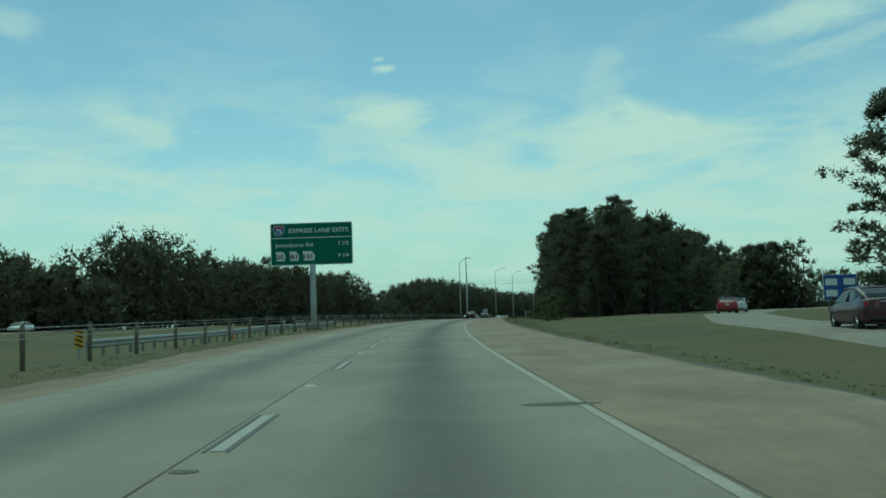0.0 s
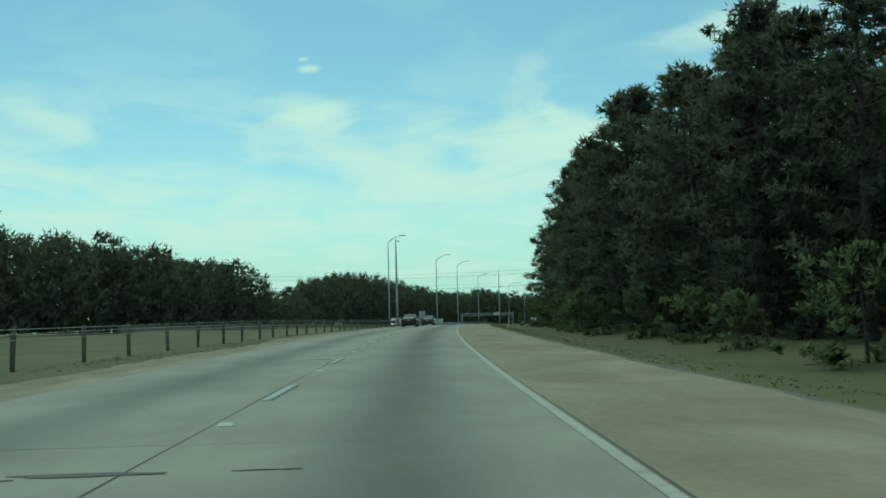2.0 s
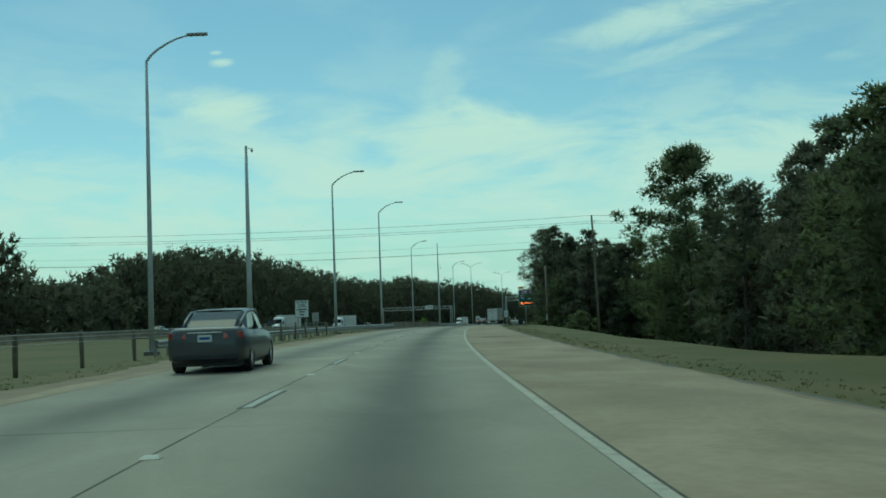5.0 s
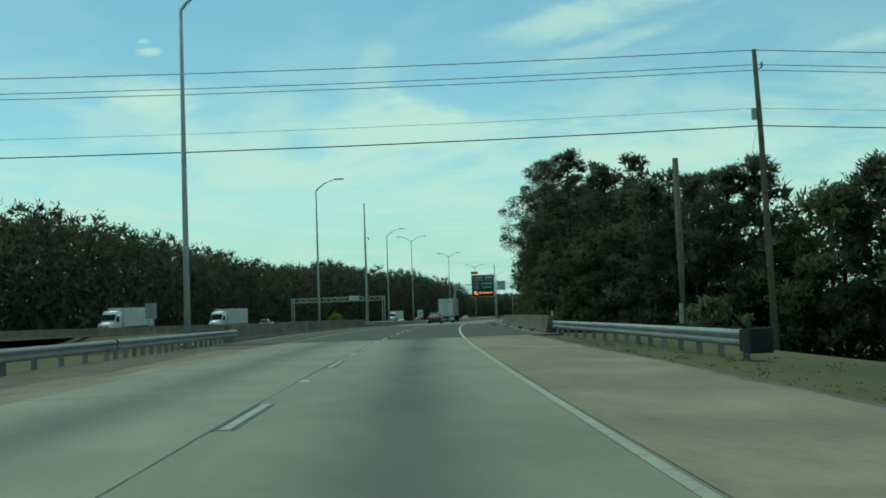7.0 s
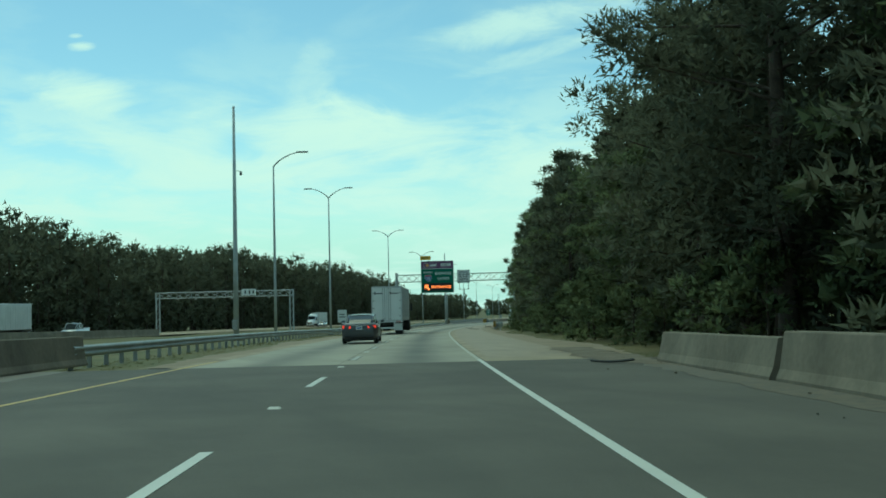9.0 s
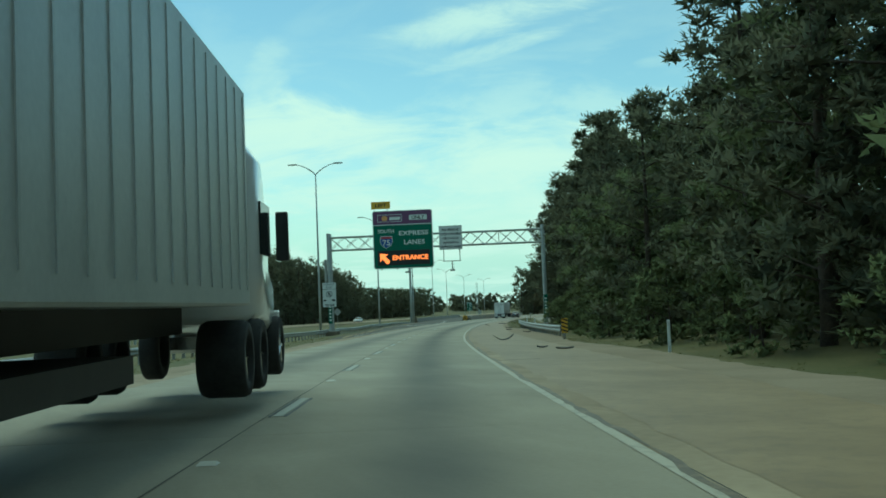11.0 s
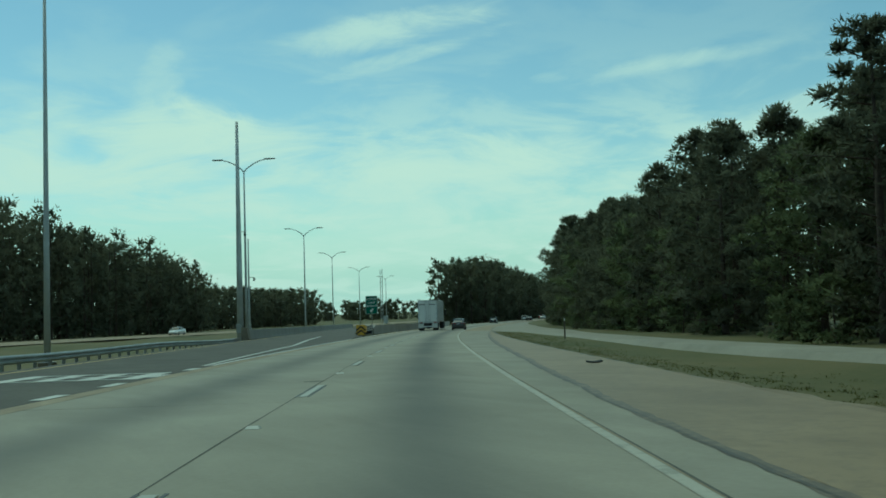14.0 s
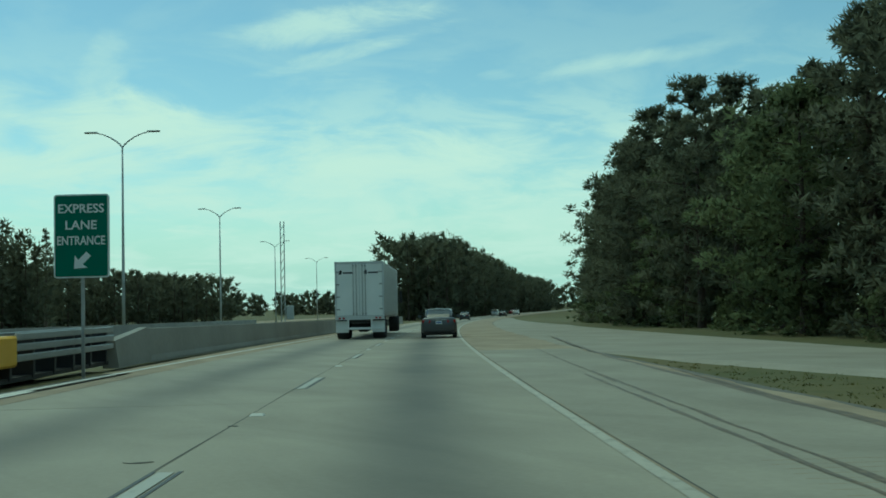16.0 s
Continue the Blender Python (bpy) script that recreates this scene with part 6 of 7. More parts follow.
def diamond_sign(s, u, size, z, mat, label, name="diamond_sign"):
    t = thing(name, label, "road sign", place(s, u, 0, 0, True))
    bm = bmesh.new()
    box(bm, -0.03, 0.03, 0.04, 0.08, -0.4, z)
    part("post", bm, M["galv"], t)
    bm = bmesh.new()
    panel(bm, size, size, 0.02, 0.06)
    bmesh.ops.rotate(bm, verts=bm.verts, cent=(0, 0, 0), matrix=Matrix.Rotation(radians(45), 3, "Y"))
    bmesh.ops.translate(bm, verts=bm.verts, vec=(0, 0, z))
    part("panel", bm, M[mat], t)
    return t


diamond_sign(597.9, -25.3, 0.95, 2.75, "galv", "grey back of a diamond sign across the median")
diamond_sign(172, 40.6, 0.72, 0.62, "sign_yellow", "small yellow diamond sign beside the exit ramp")
services = thing("services_sign", "blue services sign with four white panels on posts", "road sign", place(74, 27.6, 0, 0, True))
bm = bmesh.new()
for q in (-0.8, 0.8):
    box(bm, q - 0.05, q + 0.05, 0.05, 0.15, -0.3, 2.4)
part("post", bm, M["wood"], services)
sign_plate(services, 2.35, 1.8, 0, 1.75, 0, "blue", "white", 0.1, 0.03)
for x in (-0.62, 0.62):
    for z in (1.36, 2.14):
        bm = bmesh.new()
        panel(bm, 0.80, 0.46, 0.012, 0.05, x, z, -0.03)
        part("service_plate", bm, M["white"], services)
for s, u in ((118, 50), (122, 53)):
    post_sign("small_sign", s, u, 1.0, 0.5, 2.4, "small white sign above the ramp's end", "white", "black", (-0.3, 0.3), bars=((-0.3, 0.3, 2.6, 2.68),))


def object_marker(name, s, u, w, h, z, label, chevron=False, post=True):
    t = thing(name, label, "road marker", place(s, u, 0, 0, True))
    bm = bmesh.new()
    panel(bm, w, h, 0.02, 0.03, 0, z, 0)
    part("panel", bm, M["sign_yellow"], t)
    bm = bmesh.new()
    if chevron:
        for k in range(-1, 3):
            c = z - h / 2 + k * 0.32
            for sx in (-1, 1):
                pts = [(0, c + 0.32), (0, c + 0.48), (sx * w / 2, c + 0.16), (sx * w / 2, c)]
                pts = [(a, min(max(b, z - h / 2), z + h / 2)) for a, b in pts]
                if max(b for a, b in pts) - min(b for a, b in pts) > 0.05 and len(set(pts)) == 4:
                    flat_shape(bm, pts if sx > 0 else pts[::-1], -0.002)
    else:
        for k in range(4):
            c = z - h / 2 + 0.02 + k * h / 4
            flat_shape(bm, [(-w / 2, c + h * 0.16), (w / 2, c), (w / 2, c + h * 0.10), (-w / 2, min(c + h * 0.26, z + h / 2))], -0.002)
    part("stripes", bm, M["black"], t)
    if post:
        bm = bmesh.new()
        box(bm, -0.03, 0.03, 0.02, 0.06, -0.3, z + h * 0.3)
        part("post", bm, M["galv"], t)
    return t


object_marker("object_marker", 35.2, -11.7, 0.28, 0.62, 0.66, "yellow and black striped marker at the rail's end")
object_marker("object_marker", 471.8, 5.85, 0.28, 0.66, 0.62, "yellow and black striped marker at the rail's end")
object_marker("chevron_marker", 627.6, -7.0, 0.78, 0.86, 0.55, "yellow and black chevron board on the crash cushion", True)


def crash_cushion():
    t = thing("crash_cushion", "grey crash cushion of stacked steel fins before the wall", "crash cushion", place(627.9, -7.0))
    bm = bmesh.new()
    box(bm, -0.36, 0.36, 0.0, 1.1, 0.28, 0.80, 0.04)
    part("nose", bm, M["sign_yellow"], t, "yellow nose of the cushion")
    for sx in (-1, 1):
        for k in range(4):
            bm = bmesh.new()
            for z in (0.36, 0.54, 0.72):
                box(bm, sx * 0.33 - 0.03, sx * 0.33 + 0.03, 1.1 + k * 1.35, 2.5 + k * 1.35, z, z + 0.12, 0.015)
            part("fender_panel", bm, M["galv"], t)
    bm = bmesh.new()
    for k in range(6):
        box(bm, -0.30, 0.30, 0.9 + k * 1.05, 1.0 + k * 1.05, 0.05, 0.78)
    box(bm, -0.28, 0.28, 0.2, 6.4, 0.02, 0.10)
    part("diaphragm", bm, M["black"], t)


crash_cushion()
far_cushion = concrete_wall("wall_end", 620.6, 622.0, lambda s: u_entry(s) - 0.8, 1, "sloped pale concrete end block of the far wall", 1.0, 0.5, 1.4)

# slender lattice sign frame far ahead
t = thing("lattice_mast", "thin lattice mast with a small cabinet far ahead", "mast", place(701.5, -13.9))
for q in (-0.16, 0.16):
    bm = bmesh.new()
    rod(bm, (q, 0, 0), (q, 0, 9.4), 0.045, n=8)
    part("leg", bm, M["pole"], t)
bm = bmesh.new()
for k in range(11):
    rod(bm, (-0.16, 0, 1.4 + k * 0.72), (0.16, 0, 1.9 + k * 0.72), 0.03, n=5)
box(bm, 0.3, 0.9, -0.2, 0.2, 0.9, 2.1, 0.03)
part("lacing", bm, M["pole"], t)
# rail delineators and small posts
for s, u, h, mt, label in ((452, 6.2, 0.95, "white", "white reflector post on the guardrail"), (497, 6.2, 0.95, "white", "white reflector post on the guardrail"), (511, 6.2, 0.95, "white", "white reflector post on the guardrail"),
                           (60, -11.8, 0.9, "crate_orange", "small orange reflector post on the rail"), (76, -11.8, 0.9, "white", "small white reflector post on the rail"),
                           (467, -11.3, 0.95, "crate_orange", "small orange reflector post on the rail"), (489, -11.2, 0.95, "crate_orange", "small orange reflector post on the rail"),
                           (592, 6.9, 1.1, "wood", "dark slim delineator post in the grass"), (320, 5.9, 1.5, "white", "white and dark bridge marker post"), (205, 6.6, 1.0, "white", "slim white delineator post in grass")):
    t = thing("delineator", label, "delineator", place(s, u, 0, 0, True), "delineators")
    bm = bmesh.new()
    box(bm, -0.04, 0.04, -0.012, 0.012, -0.3, h, 0.006)
    part("post", bm, M[mt], t)
    bm = bmesh.new()
    box(bm, -0.035, 0.035, -0.02, -0.012, h - 0.16, h - 0.05)
    part("reflector", bm, M["lamp_clear"], t)


# ---------------------------------------------------------------- litter on the shoulder
def tyre_strip(s, u, length, turn, curl):
    bm = bmesh.new()
    n = 9
    rings = []
    for k in range(n):
        f = k / (n - 1) - 0.5
        w = 0.055 * (1 - 1.2 * abs(f) ** 2)
        z = 0.02 + curl * (2 * f) ** 2
        rings.append([(f * length, -w, z), (f * length, w, z + 0.015), (f * length, w, z + 0.045), (f * length, -w, z + 0.03)])
    loft(bm, rings)
    ob = tagged(new("tyre_strip", bm_mesh("tyre_strip", bm, M["rubber"])), "torn black strip of tyre rubber on the shoulder", "litter", "shoulder litter")
    ob.matrix_world = place(s, u, 0.004, turn)


for q in ((468.5, 2.95, 0.85, 10, 0.20), (456.4, 3.4, 0.32, -20, 0.03), (454.6, 3.85, 0.5, -4, 0.02), (486, 5.1, 0.5, 25, 0.04), (505, 4.6, 0.5, 8, 0.03), (497, 4.4, 0.4, 0, 0.02), (537.4, 3.85, 0.3, 5, 0.05), (538.2, 4.2, 0.6, -3, 0.02),
          (533.5, 2.5, 0.24, 4, 0.005), (527.1, 2.86, 0.20, 2, 0.01), (560, 3.6, 0.35, 12, 0.02), (335, 4.4, 0.5, 20, 0.10), (342, 3.9, 0.35, -15, 0.06), (325, 4.7, 0.4, 60, 0.12), (369, 4.0, 0.9, 6, 0.03), (318, 4.8, 0.3, 40, 0.1)):
    tyre_strip(*q)
bm = bmesh.new()
for k in range(34):
    s, u = random.uniform(BR0, BR1), 4.9 - abs(random.gauss(0, 0.6))
    p = road(s, u, 0.012)
    bmesh.ops.create_cube(bm, size=random.uniform(0.012, 0.035), matrix=Matrix.Translation(p) @ Matrix.Rotation(random.uniform(0, 3), 4, "Z"))
tagged(new("gravel", bm_mesh("gravel", bm, M["barrier"])), "scattered gravel bits along the bridge barrier", "gravel", kind="stuff")


# ---------------------------------------------------------------- vehicles
def wheel(parent, x, y, r, w, name="wheel"):
    side = 1 if x > 0 else -1
    bm = bmesh.new()
    prof = [(0.62, -0.5), (0.93, -0.5), (1.0, -0.38), (1.0, 0.38), (0.93, 0.5), (0.62, 0.5)]
    n = 20
    rings = [[(x + b * w, y + math.cos(2 * math.pi * k / n) * a * r, r + math.sin(2 * math.pi * k / n) * a * r) for a, b in prof] for k in range(n + 1)]
    loft(bm, rings, cap=False)
    tyre = part(name, bm, M["rubber"], parent, "black tyre", True)
    bm = bmesh.new()
    rod(bm, (x - w * 0.30, y, r), (x + side * w * 0.34, y, r), r * 0.63, r * 0.60, 18)
    for k in range(5):
        a = 2 * math.pi * k / 5
        rod(bm, (x + side * w * 0.36, y, r), (x + side * w * 0.36, y + math.cos(a) * r * 0.58, r + math.sin(a) * r * 0.58), r * 0.09, n=5)
    part("rim", bm, M["chrome"], tyre, "bright alloy rim")


def sedan(name, label, paint, m, k=0.86, braking=False, kind="sedan", front_lamps=True):
    """A four-door car, rear at y = 0, nose ahead; sizes in full scale times k."""
    t = thing(name, label, "car", m @ Matrix.Diagonal((k, k, k, 1)), "cars")
    L, hw, belt = 4.85, 0.915, 0.98
    roof = 1.46
    if kind == "suv":
        L, hw, belt, roof = 4.7, 0.94, 1.12, 1.74
    if kind == "pickup":
        L, hw, belt, roof = 5.6, 0.98, 1.15, 1.85
    # lower body
    st = [(0.0, 0.80, 0.42, belt - 0.06), (0.06, 0.90, 0.30, belt + 0.02), (0.22, 0.97, 0.24, belt + 0.06), (0.9, 1.0, 0.22, belt + 0.02), (1.7, 1.0, 0.20, belt), (3.0, 1.0, 0.20, belt - 0.01),
          (3.55, 1.0, 0.21, belt - 0.04), (4.2, 0.97, 0.24, belt - 0.16), (4.65, 0.88, 0.28, belt - 0.26), (4.82, 0.74, 0.36, belt - 0.38)]
    rings = []
    for y, w, z0, z1 in st:
        y = y / 4.85 * L
        h = z1 - z0
        half = [(0.0, z0), (w * hw * 0.80, z0), (w * hw * 0.97, z0 + 0.10 * h), (w * hw, z0 + 0.42 * h), (w * hw * 0.985, z0 + 0.70 * h), (w * hw * 0.93, z0 + 0.92 * h), (w * hw * 0.80, z1), (0.0, z1 + 0.015)]
        rings.append([(a, y, z) for a, z in half] + [(-a, y, z) for a, z in half[-2:0:-1]])
    bm = bmesh.new()
    loft(bm, rings)
    part("body", bm, M[paint], t, shade=True)
    # cabin: glass and roof
    if kind == "sedan":
        cab = [(0.62, 0.80, 0.62), (0.98, 0.79, 0.63), (1.62, 0.78, 0.645), (2.5, 0.79, 0.65), (3.02, 0.80, 0.62), (3.75, 0.82, 0.60)]
        tops = [belt + 0.03, belt + 0.22, roof - 0.05, roof, roof - 0.04, belt - 0.02]
    elif kind == "suv":
        cab = [(0.15, 0.82, 0.66), (0.32, 0.82, 0.67), (0.6, 0.82, 0.68), (2.3, 0.82, 0.69), (2.9, 0.82, 0.66), (3.55, 0.84, 0.62)]
        tops = [belt + 0.02, roof - 0.22, roof - 0.03, roof, roof - 0.06, belt - 0.02]
    else:
        cab = [(2.05, 0.84, 0.70), (2.15, 0.84, 0.70), (2.35, 0.84, 0.70), (3.3, 0.84, 0.70), (3.6, 0.84, 0.68), (4.25, 0.86, 0.64)]
        tops = [belt + 0.02, roof - 0.18, roof - 0.02, roof, roof - 0.05, belt - 0.02]
    rings, caps = [], []
    for (y, wb, wt_), z in zip(cab, tops):
        zb = belt - 0.03
        rings.append([(wb, y, zb), (wb + (wt_ - wb) * 0.9, y, max(z - 0.06, zb + 0.01)), (wt_ * 0.86, y, max(z, zb + 0.02)), (-wt_ * 0.86, y, max(z, zb + 0.02)), (-(wb + (wt_ - wb) * 0.9), y, max(z - 0.06, zb + 0.01)), (-wb, y, zb)])
    bm = bmesh.new()
    loft(bm, rings)
    part("glazing", bm, M["glass"], t, "dark tinted windows")
    bm = bmesh.new()
    rr = []
    for (y, wb, wt_), z in list(zip(cab, tops))[2:5]:
        rr.append([(wt_ * 0.90 + 0.02, y, z - 0.045), (wt_ * 0.86, y, z + 0.012), (0, y, z + 0.028), (-wt_ * 0.86, y, z + 0.012), (-wt_ * 0.90 - 0.02, y, z - 0.045)])
    loft(bm, rr, cap=False, closed=False)
    for sx in (-1, 1):
        pts = []
        for (y, wb, wt_), z in zip(cab, tops):
            pts.append((sx * (wb + (wt_ - wb) * 0.94 + 0.012), y, z - 0.03))
        tube(bm, pts, 0.035, 5)
        y, wb, wt_ = cab[3]
        rod(bm, (sx * (wb + 0.012), y - 0.25, belt), (sx * (wt_ * 0.95), y - 0.2, roof - 0.05), 0.035, n=5)
    part("roof", bm, M[paint], t, shade=True)
    # lamps, bumper, plate, mirrors
    for sx in (-1, 1):
        bm = bmesh.new()
        loft(bm, [[(sx * hw * 0.46, 0.02, belt - 0.20), (sx * hw * 0.90, 0.10, belt - 0.22), (sx * hw * 0.93, 0.10, belt - 0.06), (sx * hw * 0.46, 0.03, belt - 0.07)],
                  [(sx * hw * 0.46, -0.012, belt - 0.20), (sx * hw * 0.86, 0.035, belt - 0.22), (sx * hw * 0.89, 0.035, belt - 0.06), (sx * hw * 0.46, -0.005, belt - 0.07)]])
        part("tail_lamp", bm, M["brake" if braking else "lamp_red"], t, "lit red tail lamp" if braking else "red tail lamp")
        bm = bmesh.new()
        loft(bm, [[(sx * hw * 0.5, L - 0.16, belt - 0.44), (sx * hw * 0.84, L - 0.30, belt - 0.42), (sx * hw * 0.86, L - 0.34, belt - 0.30), (sx * hw * 0.52, L - 0.18, belt - 0.34)],
                  [(sx * hw * 0.5, L - 0.06, belt - 0.45), (sx * hw * 0.80, L - 0.18, belt - 0.43), (sx * hw * 0.82, L - 0.24, belt - 0.31), (sx * hw * 0.52, L - 0.10, belt - 0.35)]])
        part("head_lamp", bm, M["lamp_clear"], t, "clear head lamp")
        bm = bmesh.new()
        my = cab[4][0]
        loft(bm, [[(sx * (hw + 0.02), my - 0.02 + dy, belt + 0.04), (sx * (hw + 0.20), my + dy, belt + 0.05), (sx * (hw + 0.20), my + dy, belt + 0.17), (sx * (hw + 0.02), my + dy, belt + 0.16)] for dy in (0.0, 0.12)])
        part("mirror", bm, M[paint], t)
    bm = bmesh.new()
    box(bm, -0.16, 0.16, -0.022, 0.02, belt - 0.27, belt - 0.11, 0.006)
    pl = part("number_plate", bm, M["plate"], t, "white number plate")
    bm = bmesh.new()
    box(bm, -0.12, 0.12, -0.028, -0.022, belt - 0.215, belt - 0.16)
    part("plate_bar", bm, M["blue"], pl)
    bm = bmesh.new()
    box(bm, -hw * 0.80, hw * 0.80, -0.03, 0.25, 0.30, 0.42, 0.03)
    part("rear_bumper", bm, M["black"], t, "dark lower bumper")
    bm = bmesh.new()
    box(bm, -hw * 0.42, hw * 0.42, -0.02, 0.04, belt - 0.075, belt - 0.045, 0.006)
    part("trim_strip", bm, M["chrome"], t, "bright trim strip")
    bm = bmesh.new()
    box(bm, -hw * 0.85, hw * 0.85, 0.3, L - 0.4, 0.16, 0.26)
    part("underbody", bm, M["black"], t)
    if kind == "pickup":
        bm = bmesh.new()
        for a, b, c, d in ((-hw * 0.9, -hw * 0.78, 0.1, 2.0), (hw * 0.78, hw * 0.9, 0.1, 2.0), (-hw * 0.9, hw * 0.9, 0.02, 0.12)):
            box(bm, a, b, c, d, belt - 0.05, belt + 0.10, 0.02)
        part("bed_rail", bm, M[paint], t)
    for y in (0.92 / 4.85 * L, 3.78 / 4.85 * L):
        for sx in (-1, 1):
            wheel(t, sx * (hw - 0.12), y, 0.335, 0.22)
    return t


def tractor(t, y0, paint):
    """Cab of a lorry, its back at y0."""
    bm = bmesh.new()
    st = [(0.0, 1.18, 0.95, 3.55), (1.5, 1.18, 0.95, 3.6), (1.9, 1.16, 0.9, 3.3), (2.5, 1.12, 0.85, 2.35), (2.7, 1.10, 0.8, 1.98), (4.0, 1.0, 0.75, 1.75), (4.35, 0.85, 0.7, 1.45)]
    rings = []
    for y, w, z0, z1 in st:
        half = [(0, z0), (w * 0.92, z0), (w, z0 + 0.12), (w, z1 - 0.25), (w * 0.86, z1), (0, z1 + 0.03)]
        rings.append([(a, y0 + y, z) for a, z in half] + [(-a, y0 + y, z) for a, z in half[-2:0:-1]])
    loft(bm, rings)
    part("cab", bm, M[paint], t, "white lorry cab", True)
    bm = bmesh.new()
    loft(bm, [[(-0.98, y0 + 2.06, 3.02), (0.98, y0 + 2.06, 3.02), (1.02, y0 + 2.62, 2.14), (-1.02, y0 + 2.62, 2.14)], [(-0.98, y0 + 2.12, 3.06), (0.98, y0 + 2.12, 3.06), (1.02, y0 + 2.70, 2.18), (-1.02, y0 + 2.70, 2.18)]])
    for sx in (-1, 1):
        box(bm, sx * 1.19 - 0.02, sx * 1.19 + 0.02, y0 + 1.2, y0 + 2.2, 1.95, 2.75)
    part("windscreen", bm, M["glass"], t, "dark cab windows")
    bm = bmesh.new()
    box(bm, -0.7, 0.7, y0 + 4.30, y0 + 4.42, 0.85, 1.4, 0.03)
    box(bm, -1.1, 1.1, y0 + 4.25, y0 + 4.5, 0.4, 0.75, 0.06)
    part("grille", bm, M["chrome"], t, "bright grille and bumper")
    for sx in (-1, 1):
        bm = bmesh.new()
        box(bm, sx * 0.86 - 0.2, sx * 0.86 + 0.2, y0 + 4.2, y0 + 4.38, 0.85, 1.1, 0.03)
        part("head_lamp", bm, M["lamp_clear"], t)
    for sx in (-1, 1):
        bm = bmesh.new()
        box(bm, sx * 1.36 - 0.10, sx * 1.36 + 0.10, y0 + 2.5, y0 + 2.62, 1.9, 2.7, 0.02)
        part("mirror", bm, M["black"], t)
    for y in (y0 + 3.6, y0 - 0.9, y0 + 0.45):
        for sx in (-1, 1):
            wheel(t, sx * 1.0, y, 0.5, 0.32 if y > y0 + 3 else 0.6)


def lorry(name, label, m, k=0.86, length=15.5, logos=True):
    """A tractor and box trailer, rear doors at y = 0."""
    t = thing(name, label, "lorry", m @ Matrix.Diagonal((k, k, k, 1)), "lorries")
    w, z0, z1 = 1.28, 1.18, 4.05
    bm = bmesh.new()
    box(bm, -w, w, 0.05, length, z0, z1, 0.03)
    tr = part("trailer_box", bm, M["trailer_side"], t, "grey aluminium trailer sides")
    rib_bm = bmesh.new()
    box(rib_bm, -0.012, 0.012, 0.4, 0.44, z0 + 0.2, z1 - 0.12)
    rib_me = bm_mesh("side_rib", rib_bm, M["trailer_side"])
    for n in range(int(length / 0.62)):
        for sx in (-1, 1):
            rib = new("side_rib", rib_me)
            rib.parent = tr
            rib.location = (sx * w, n * 0.62, 0)
    for sx in (-1, 1):
        bm = bmesh.new()
        box(bm, sx * 0.015 if sx > 0 else -w + 0.09, w - 0.09 if sx > 0 else -0.015, -0.02, 0.05, z0 + 0.06, z1 - 0.12, 0.015)
        door = part("rear_door", bm, M["trailer"], t, "white rear door of the trailer")
        for q in (0.16, 0.32):
            bm = bmesh.new()
            rod(bm, (sx * q, -0.05, z0 + 0.05), (sx * q, -0.05, z1 - 0.12), 0.018, n=6)
            box(bm, sx * q - 0.04, sx * q + 0.04, -0.07, -0.02, z0 + 0.10, z0 + 0.2)
            box(bm, sx * q - 0.04, sx * q + 0.04, -0.07, -0.02, z1 - 0.25, z1 - 0.17)
            part("lock_rod", bm, M["galv"], door)
        for z in (z0 + 0.35, z0 + 1.0, z0 + 1.65, z0 + 2.3):
            bm = bmesh.new()
            box(bm, sx * (w - 0.16) - 0.09, sx * (w - 0.16) + 0.09, -0.045, -0.018, z, z + 0.07)
            part("hinge", bm, M["galv"], door)
        if logos:
            bm = bmesh.new()
            cx = sx * 0.66 - 0.04
            box(bm, cx - 0.16, cx + 0.38, -0.027, -0.02, z1 - 0.62, z1 - 0.54)
            flat_shape(bm, [(cx - 0.36, z1 - 0.66), (cx - 0.22, z1 - 0.66), (cx - 0.20, z1 - 0.5), (cx - 0.26, z1 - 0.42), (cx - 0.36, z1 - 0.5)], -0.021)
            part("logo_shape", bm, M["black"], door, "plain dark logo shape")
    bm = bmesh.new()
    for a, b, c, d in ((-w, -w + 0.08, z0, z1), (w - 0.08, w, z0, z1)):
        box(bm, a, b, -0.03, 0.06, c, d)
    box(bm, -w, w, -0.03, 0.06, z1 - 0.11, z1 + 0.01)
    box(bm, -w, w, -0.05, 0.08, z0 - 0.16, z0 + 0.05)
    part("door_frame", bm, M["trailer_side"], t)
    bm = bmesh.new()
    box(bm, -1.05, 1.05, -0.04, 0.06, 0.50, 0.62, 0.01)
    for q in (-0.62, 0.62):
        box(bm, q - 0.05, q + 0.05, -0.03, 0.05, 0.55, z0)
    part("underride_guard", bm, M["trailer"], t, "white underride bar")
    for q in (-1.1, -0.9, 0.8, 1.0):
        bm = bmesh.new()
        box(bm, q, q + 0.12, -0.07, -0.04, z0 - 0.12, z0 - 0.03)
        part("tail_lamp", bm, M["lamp_red"], t, "small red lamp")
    for sx in (-1, 1):
        bm = bmesh.new()
        box(bm, sx * 0.95 - 0.33, sx * 0.95 + 0.33, 0.25, 0.28, 0.35, 0.95)
        part("mud_flap", bm, M["trailer"], t, "pale mud flap")
    bm = bmesh.new()
    box(bm, -0.5, 0.5, 0.3, length - 0.6, 0.85, z0)
    box(bm, -0.9, 0.9, 4.6, 11.0, 0.5, 0.75)
    part("chassis", bm, M["black"], t)
    for y in (0.95, 2.2):
        for sx in (-1, 1):
            wheel(t, sx * 0.95, y, 0.5, 0.62)
    tractor(t, length + 0.55, "white_car")
    return t


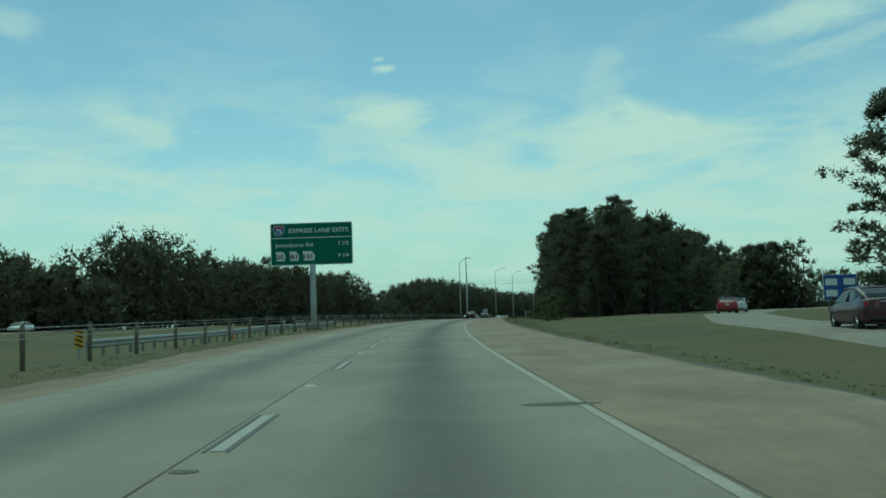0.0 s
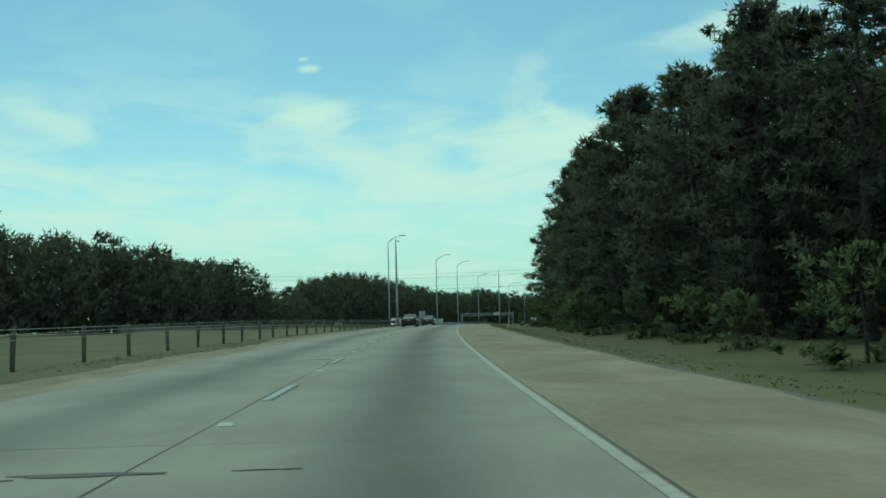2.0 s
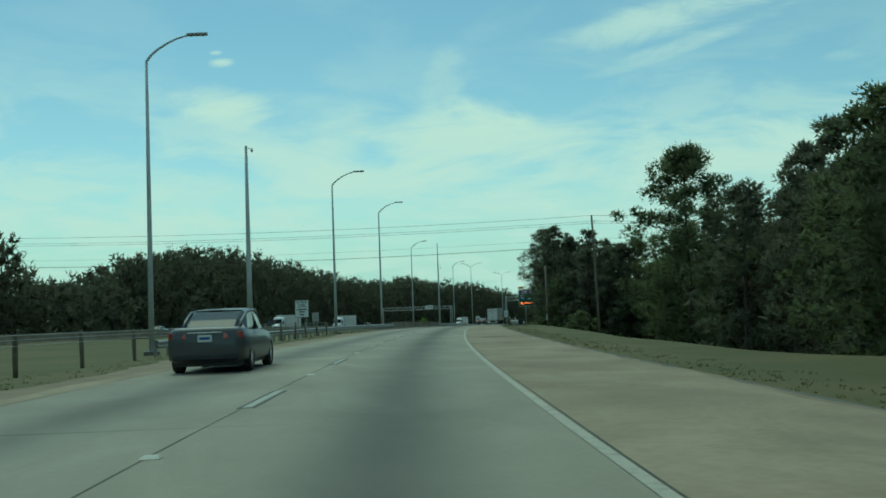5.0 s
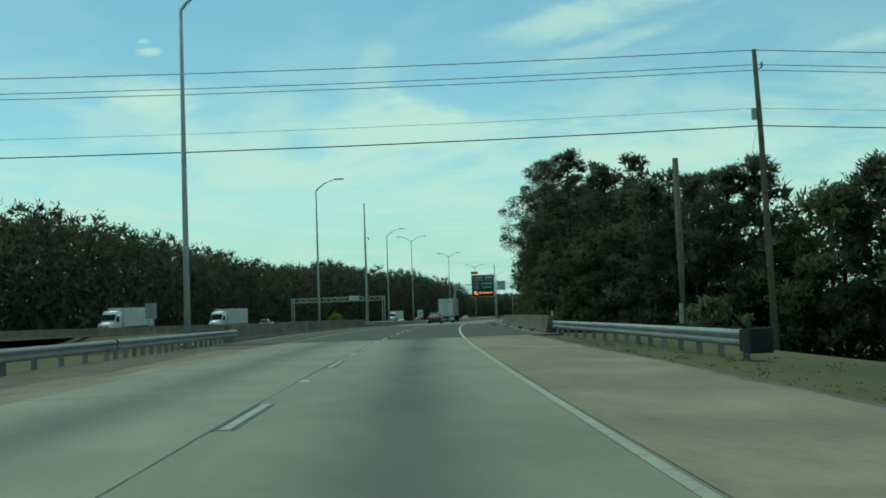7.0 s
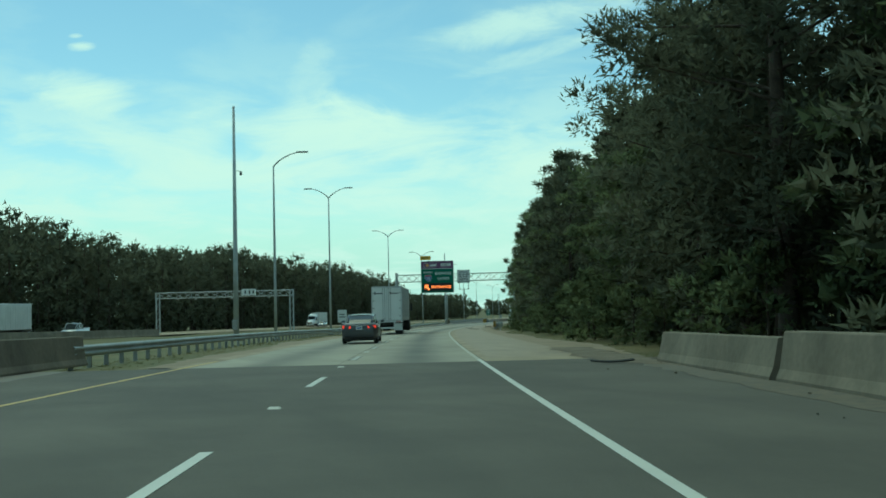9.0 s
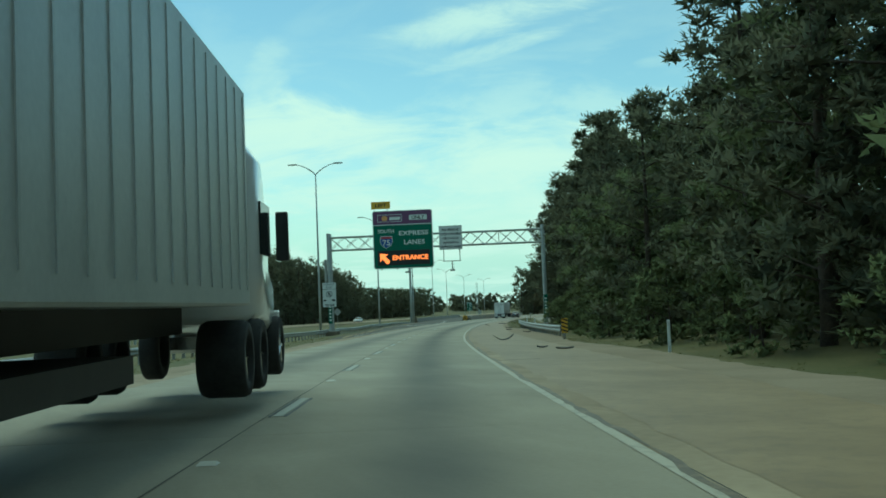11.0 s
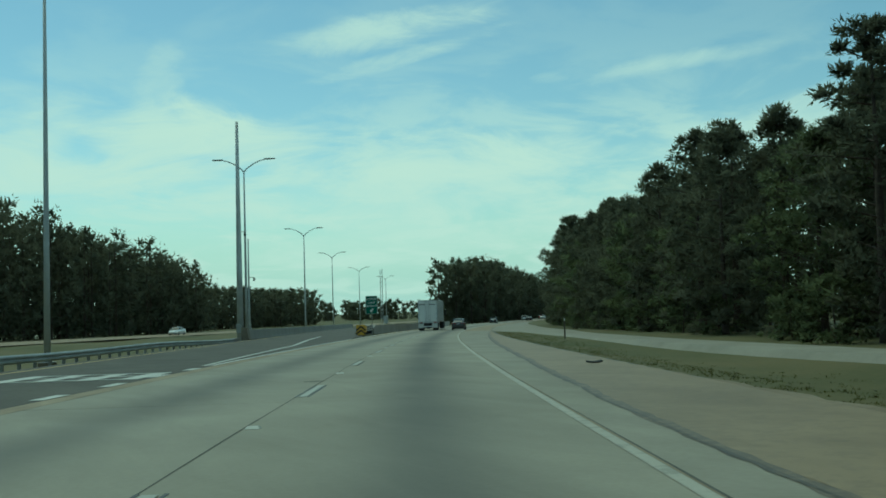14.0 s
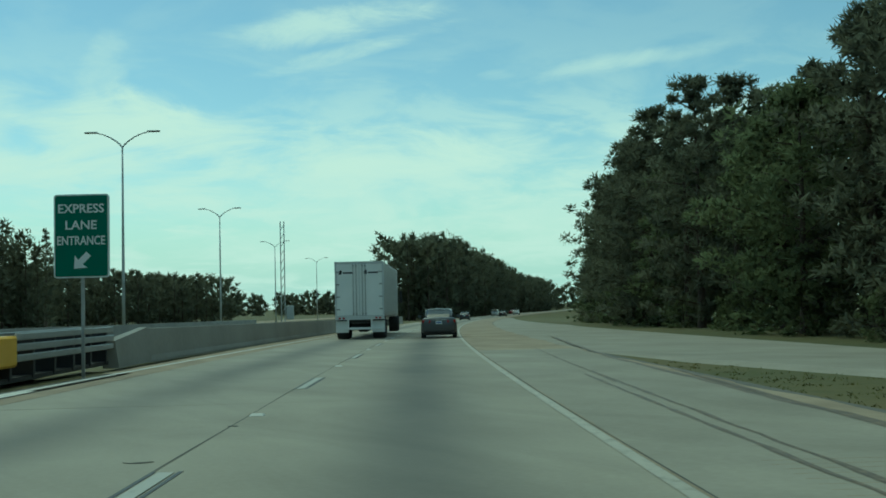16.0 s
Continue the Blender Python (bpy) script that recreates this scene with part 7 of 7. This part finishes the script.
lorry("lorry", "white box lorry with closed rear doors ahead on the road", place(658.5, -3.05))
lorry("lorry", "white box lorry ahead of the braking grey sedan", place(424, -3.0))
sedan("sedan", "grey sedan with lit brake lamps past the bridge", "grey_car", place(393, -2.6), braking=True)
sedan("sedan", "grey sedan ahead in our lane", "grey_car", place(656.5, 0.5), braking=False)
sedan("sedan", "dark maroon sedan driving ahead", "maroon", place(184, -3.75))
sedan("sedan", "grey sedan driving ahead of the maroon one", "grey_car", place(214, -3.9))
sedan("sedan", "dark car far ahead near the bend", "dark_car", place(772, -1.2))
def ramp_level(s):
    """The exit ramp's surface over the road's level."""
    u = float(u_ramp_out(s))
    return max(float(ground(s, u - 2.0)), float(ground(s, u + 2.0)), -0.5) + 0.045


sedan("sedan", "dark maroon sedan leaving on the exit ramp", "maroon", place(29.5, float(u_ramp_out(29.5)), ramp_level(29.5), -6))
sedan("sedan", "bright red car further along the exit ramp", "red_car", place(80, float(u_ramp_out(80)) - 0.3, ramp_level(80), -12))
sedan("sedan", "white car beside the red one on the ramp", "white_car", place(90, float(u_ramp_out(90)) - 0.2, ramp_level(90), -14))


def oncoming(make, s, lane, *args, **kw):
    m = place(s, float(u_opp(s)) + lane, 0.08, 180)
    return make(*args, m, **kw)


oncoming(sedan, 124, 1.5, "sedan", "white oncoming car on the far carriageway", "white_car")
oncoming(lorry, 417, -3.0, "lorry", "white oncoming lorry with a long box trailer", length=13.5, logos=False)
oncoming(lorry, 449, 1.5, "lorry", "white oncoming lorry with a long box trailer", length=13.5, logos=False)
oncoming(sedan, 330, 2.0, "sedan", "silver oncoming car on the far carriageway", "silver_car")
oncoming(sedan, 460, 3.5, "pickup_truck", "white oncoming pickup truck on the far carriageway", "white_car", kind="pickup")
oncoming(lorry, 610, -2.0, "lorry", "white oncoming lorry beyond the guardrail", length=9.0, logos=False)
oncoming(sedan, 596, 2.0, "sedan", "silver oncoming car beyond the guardrail", "silver_car")
oncoming(sedan, 624, 1.0, "sedan", "grey oncoming car beyond the guardrail", "grey_car")
oncoming(sedan, 700, 1.0, "sedan", "white oncoming car beyond the guardrail", "white_car")
for s, u, paint, kind in ((845, 0.4, "dark_car", "sedan"), (862, -3.0, "white_car", "suv"), (884, 0.0, "white_car", "sedan"), (905, -3.2, "red_car", "sedan")):
    sedan("sedan" if kind == "sedan" else "utility_car", "small distant car following the bend", paint, place(s, u), kind=kind)
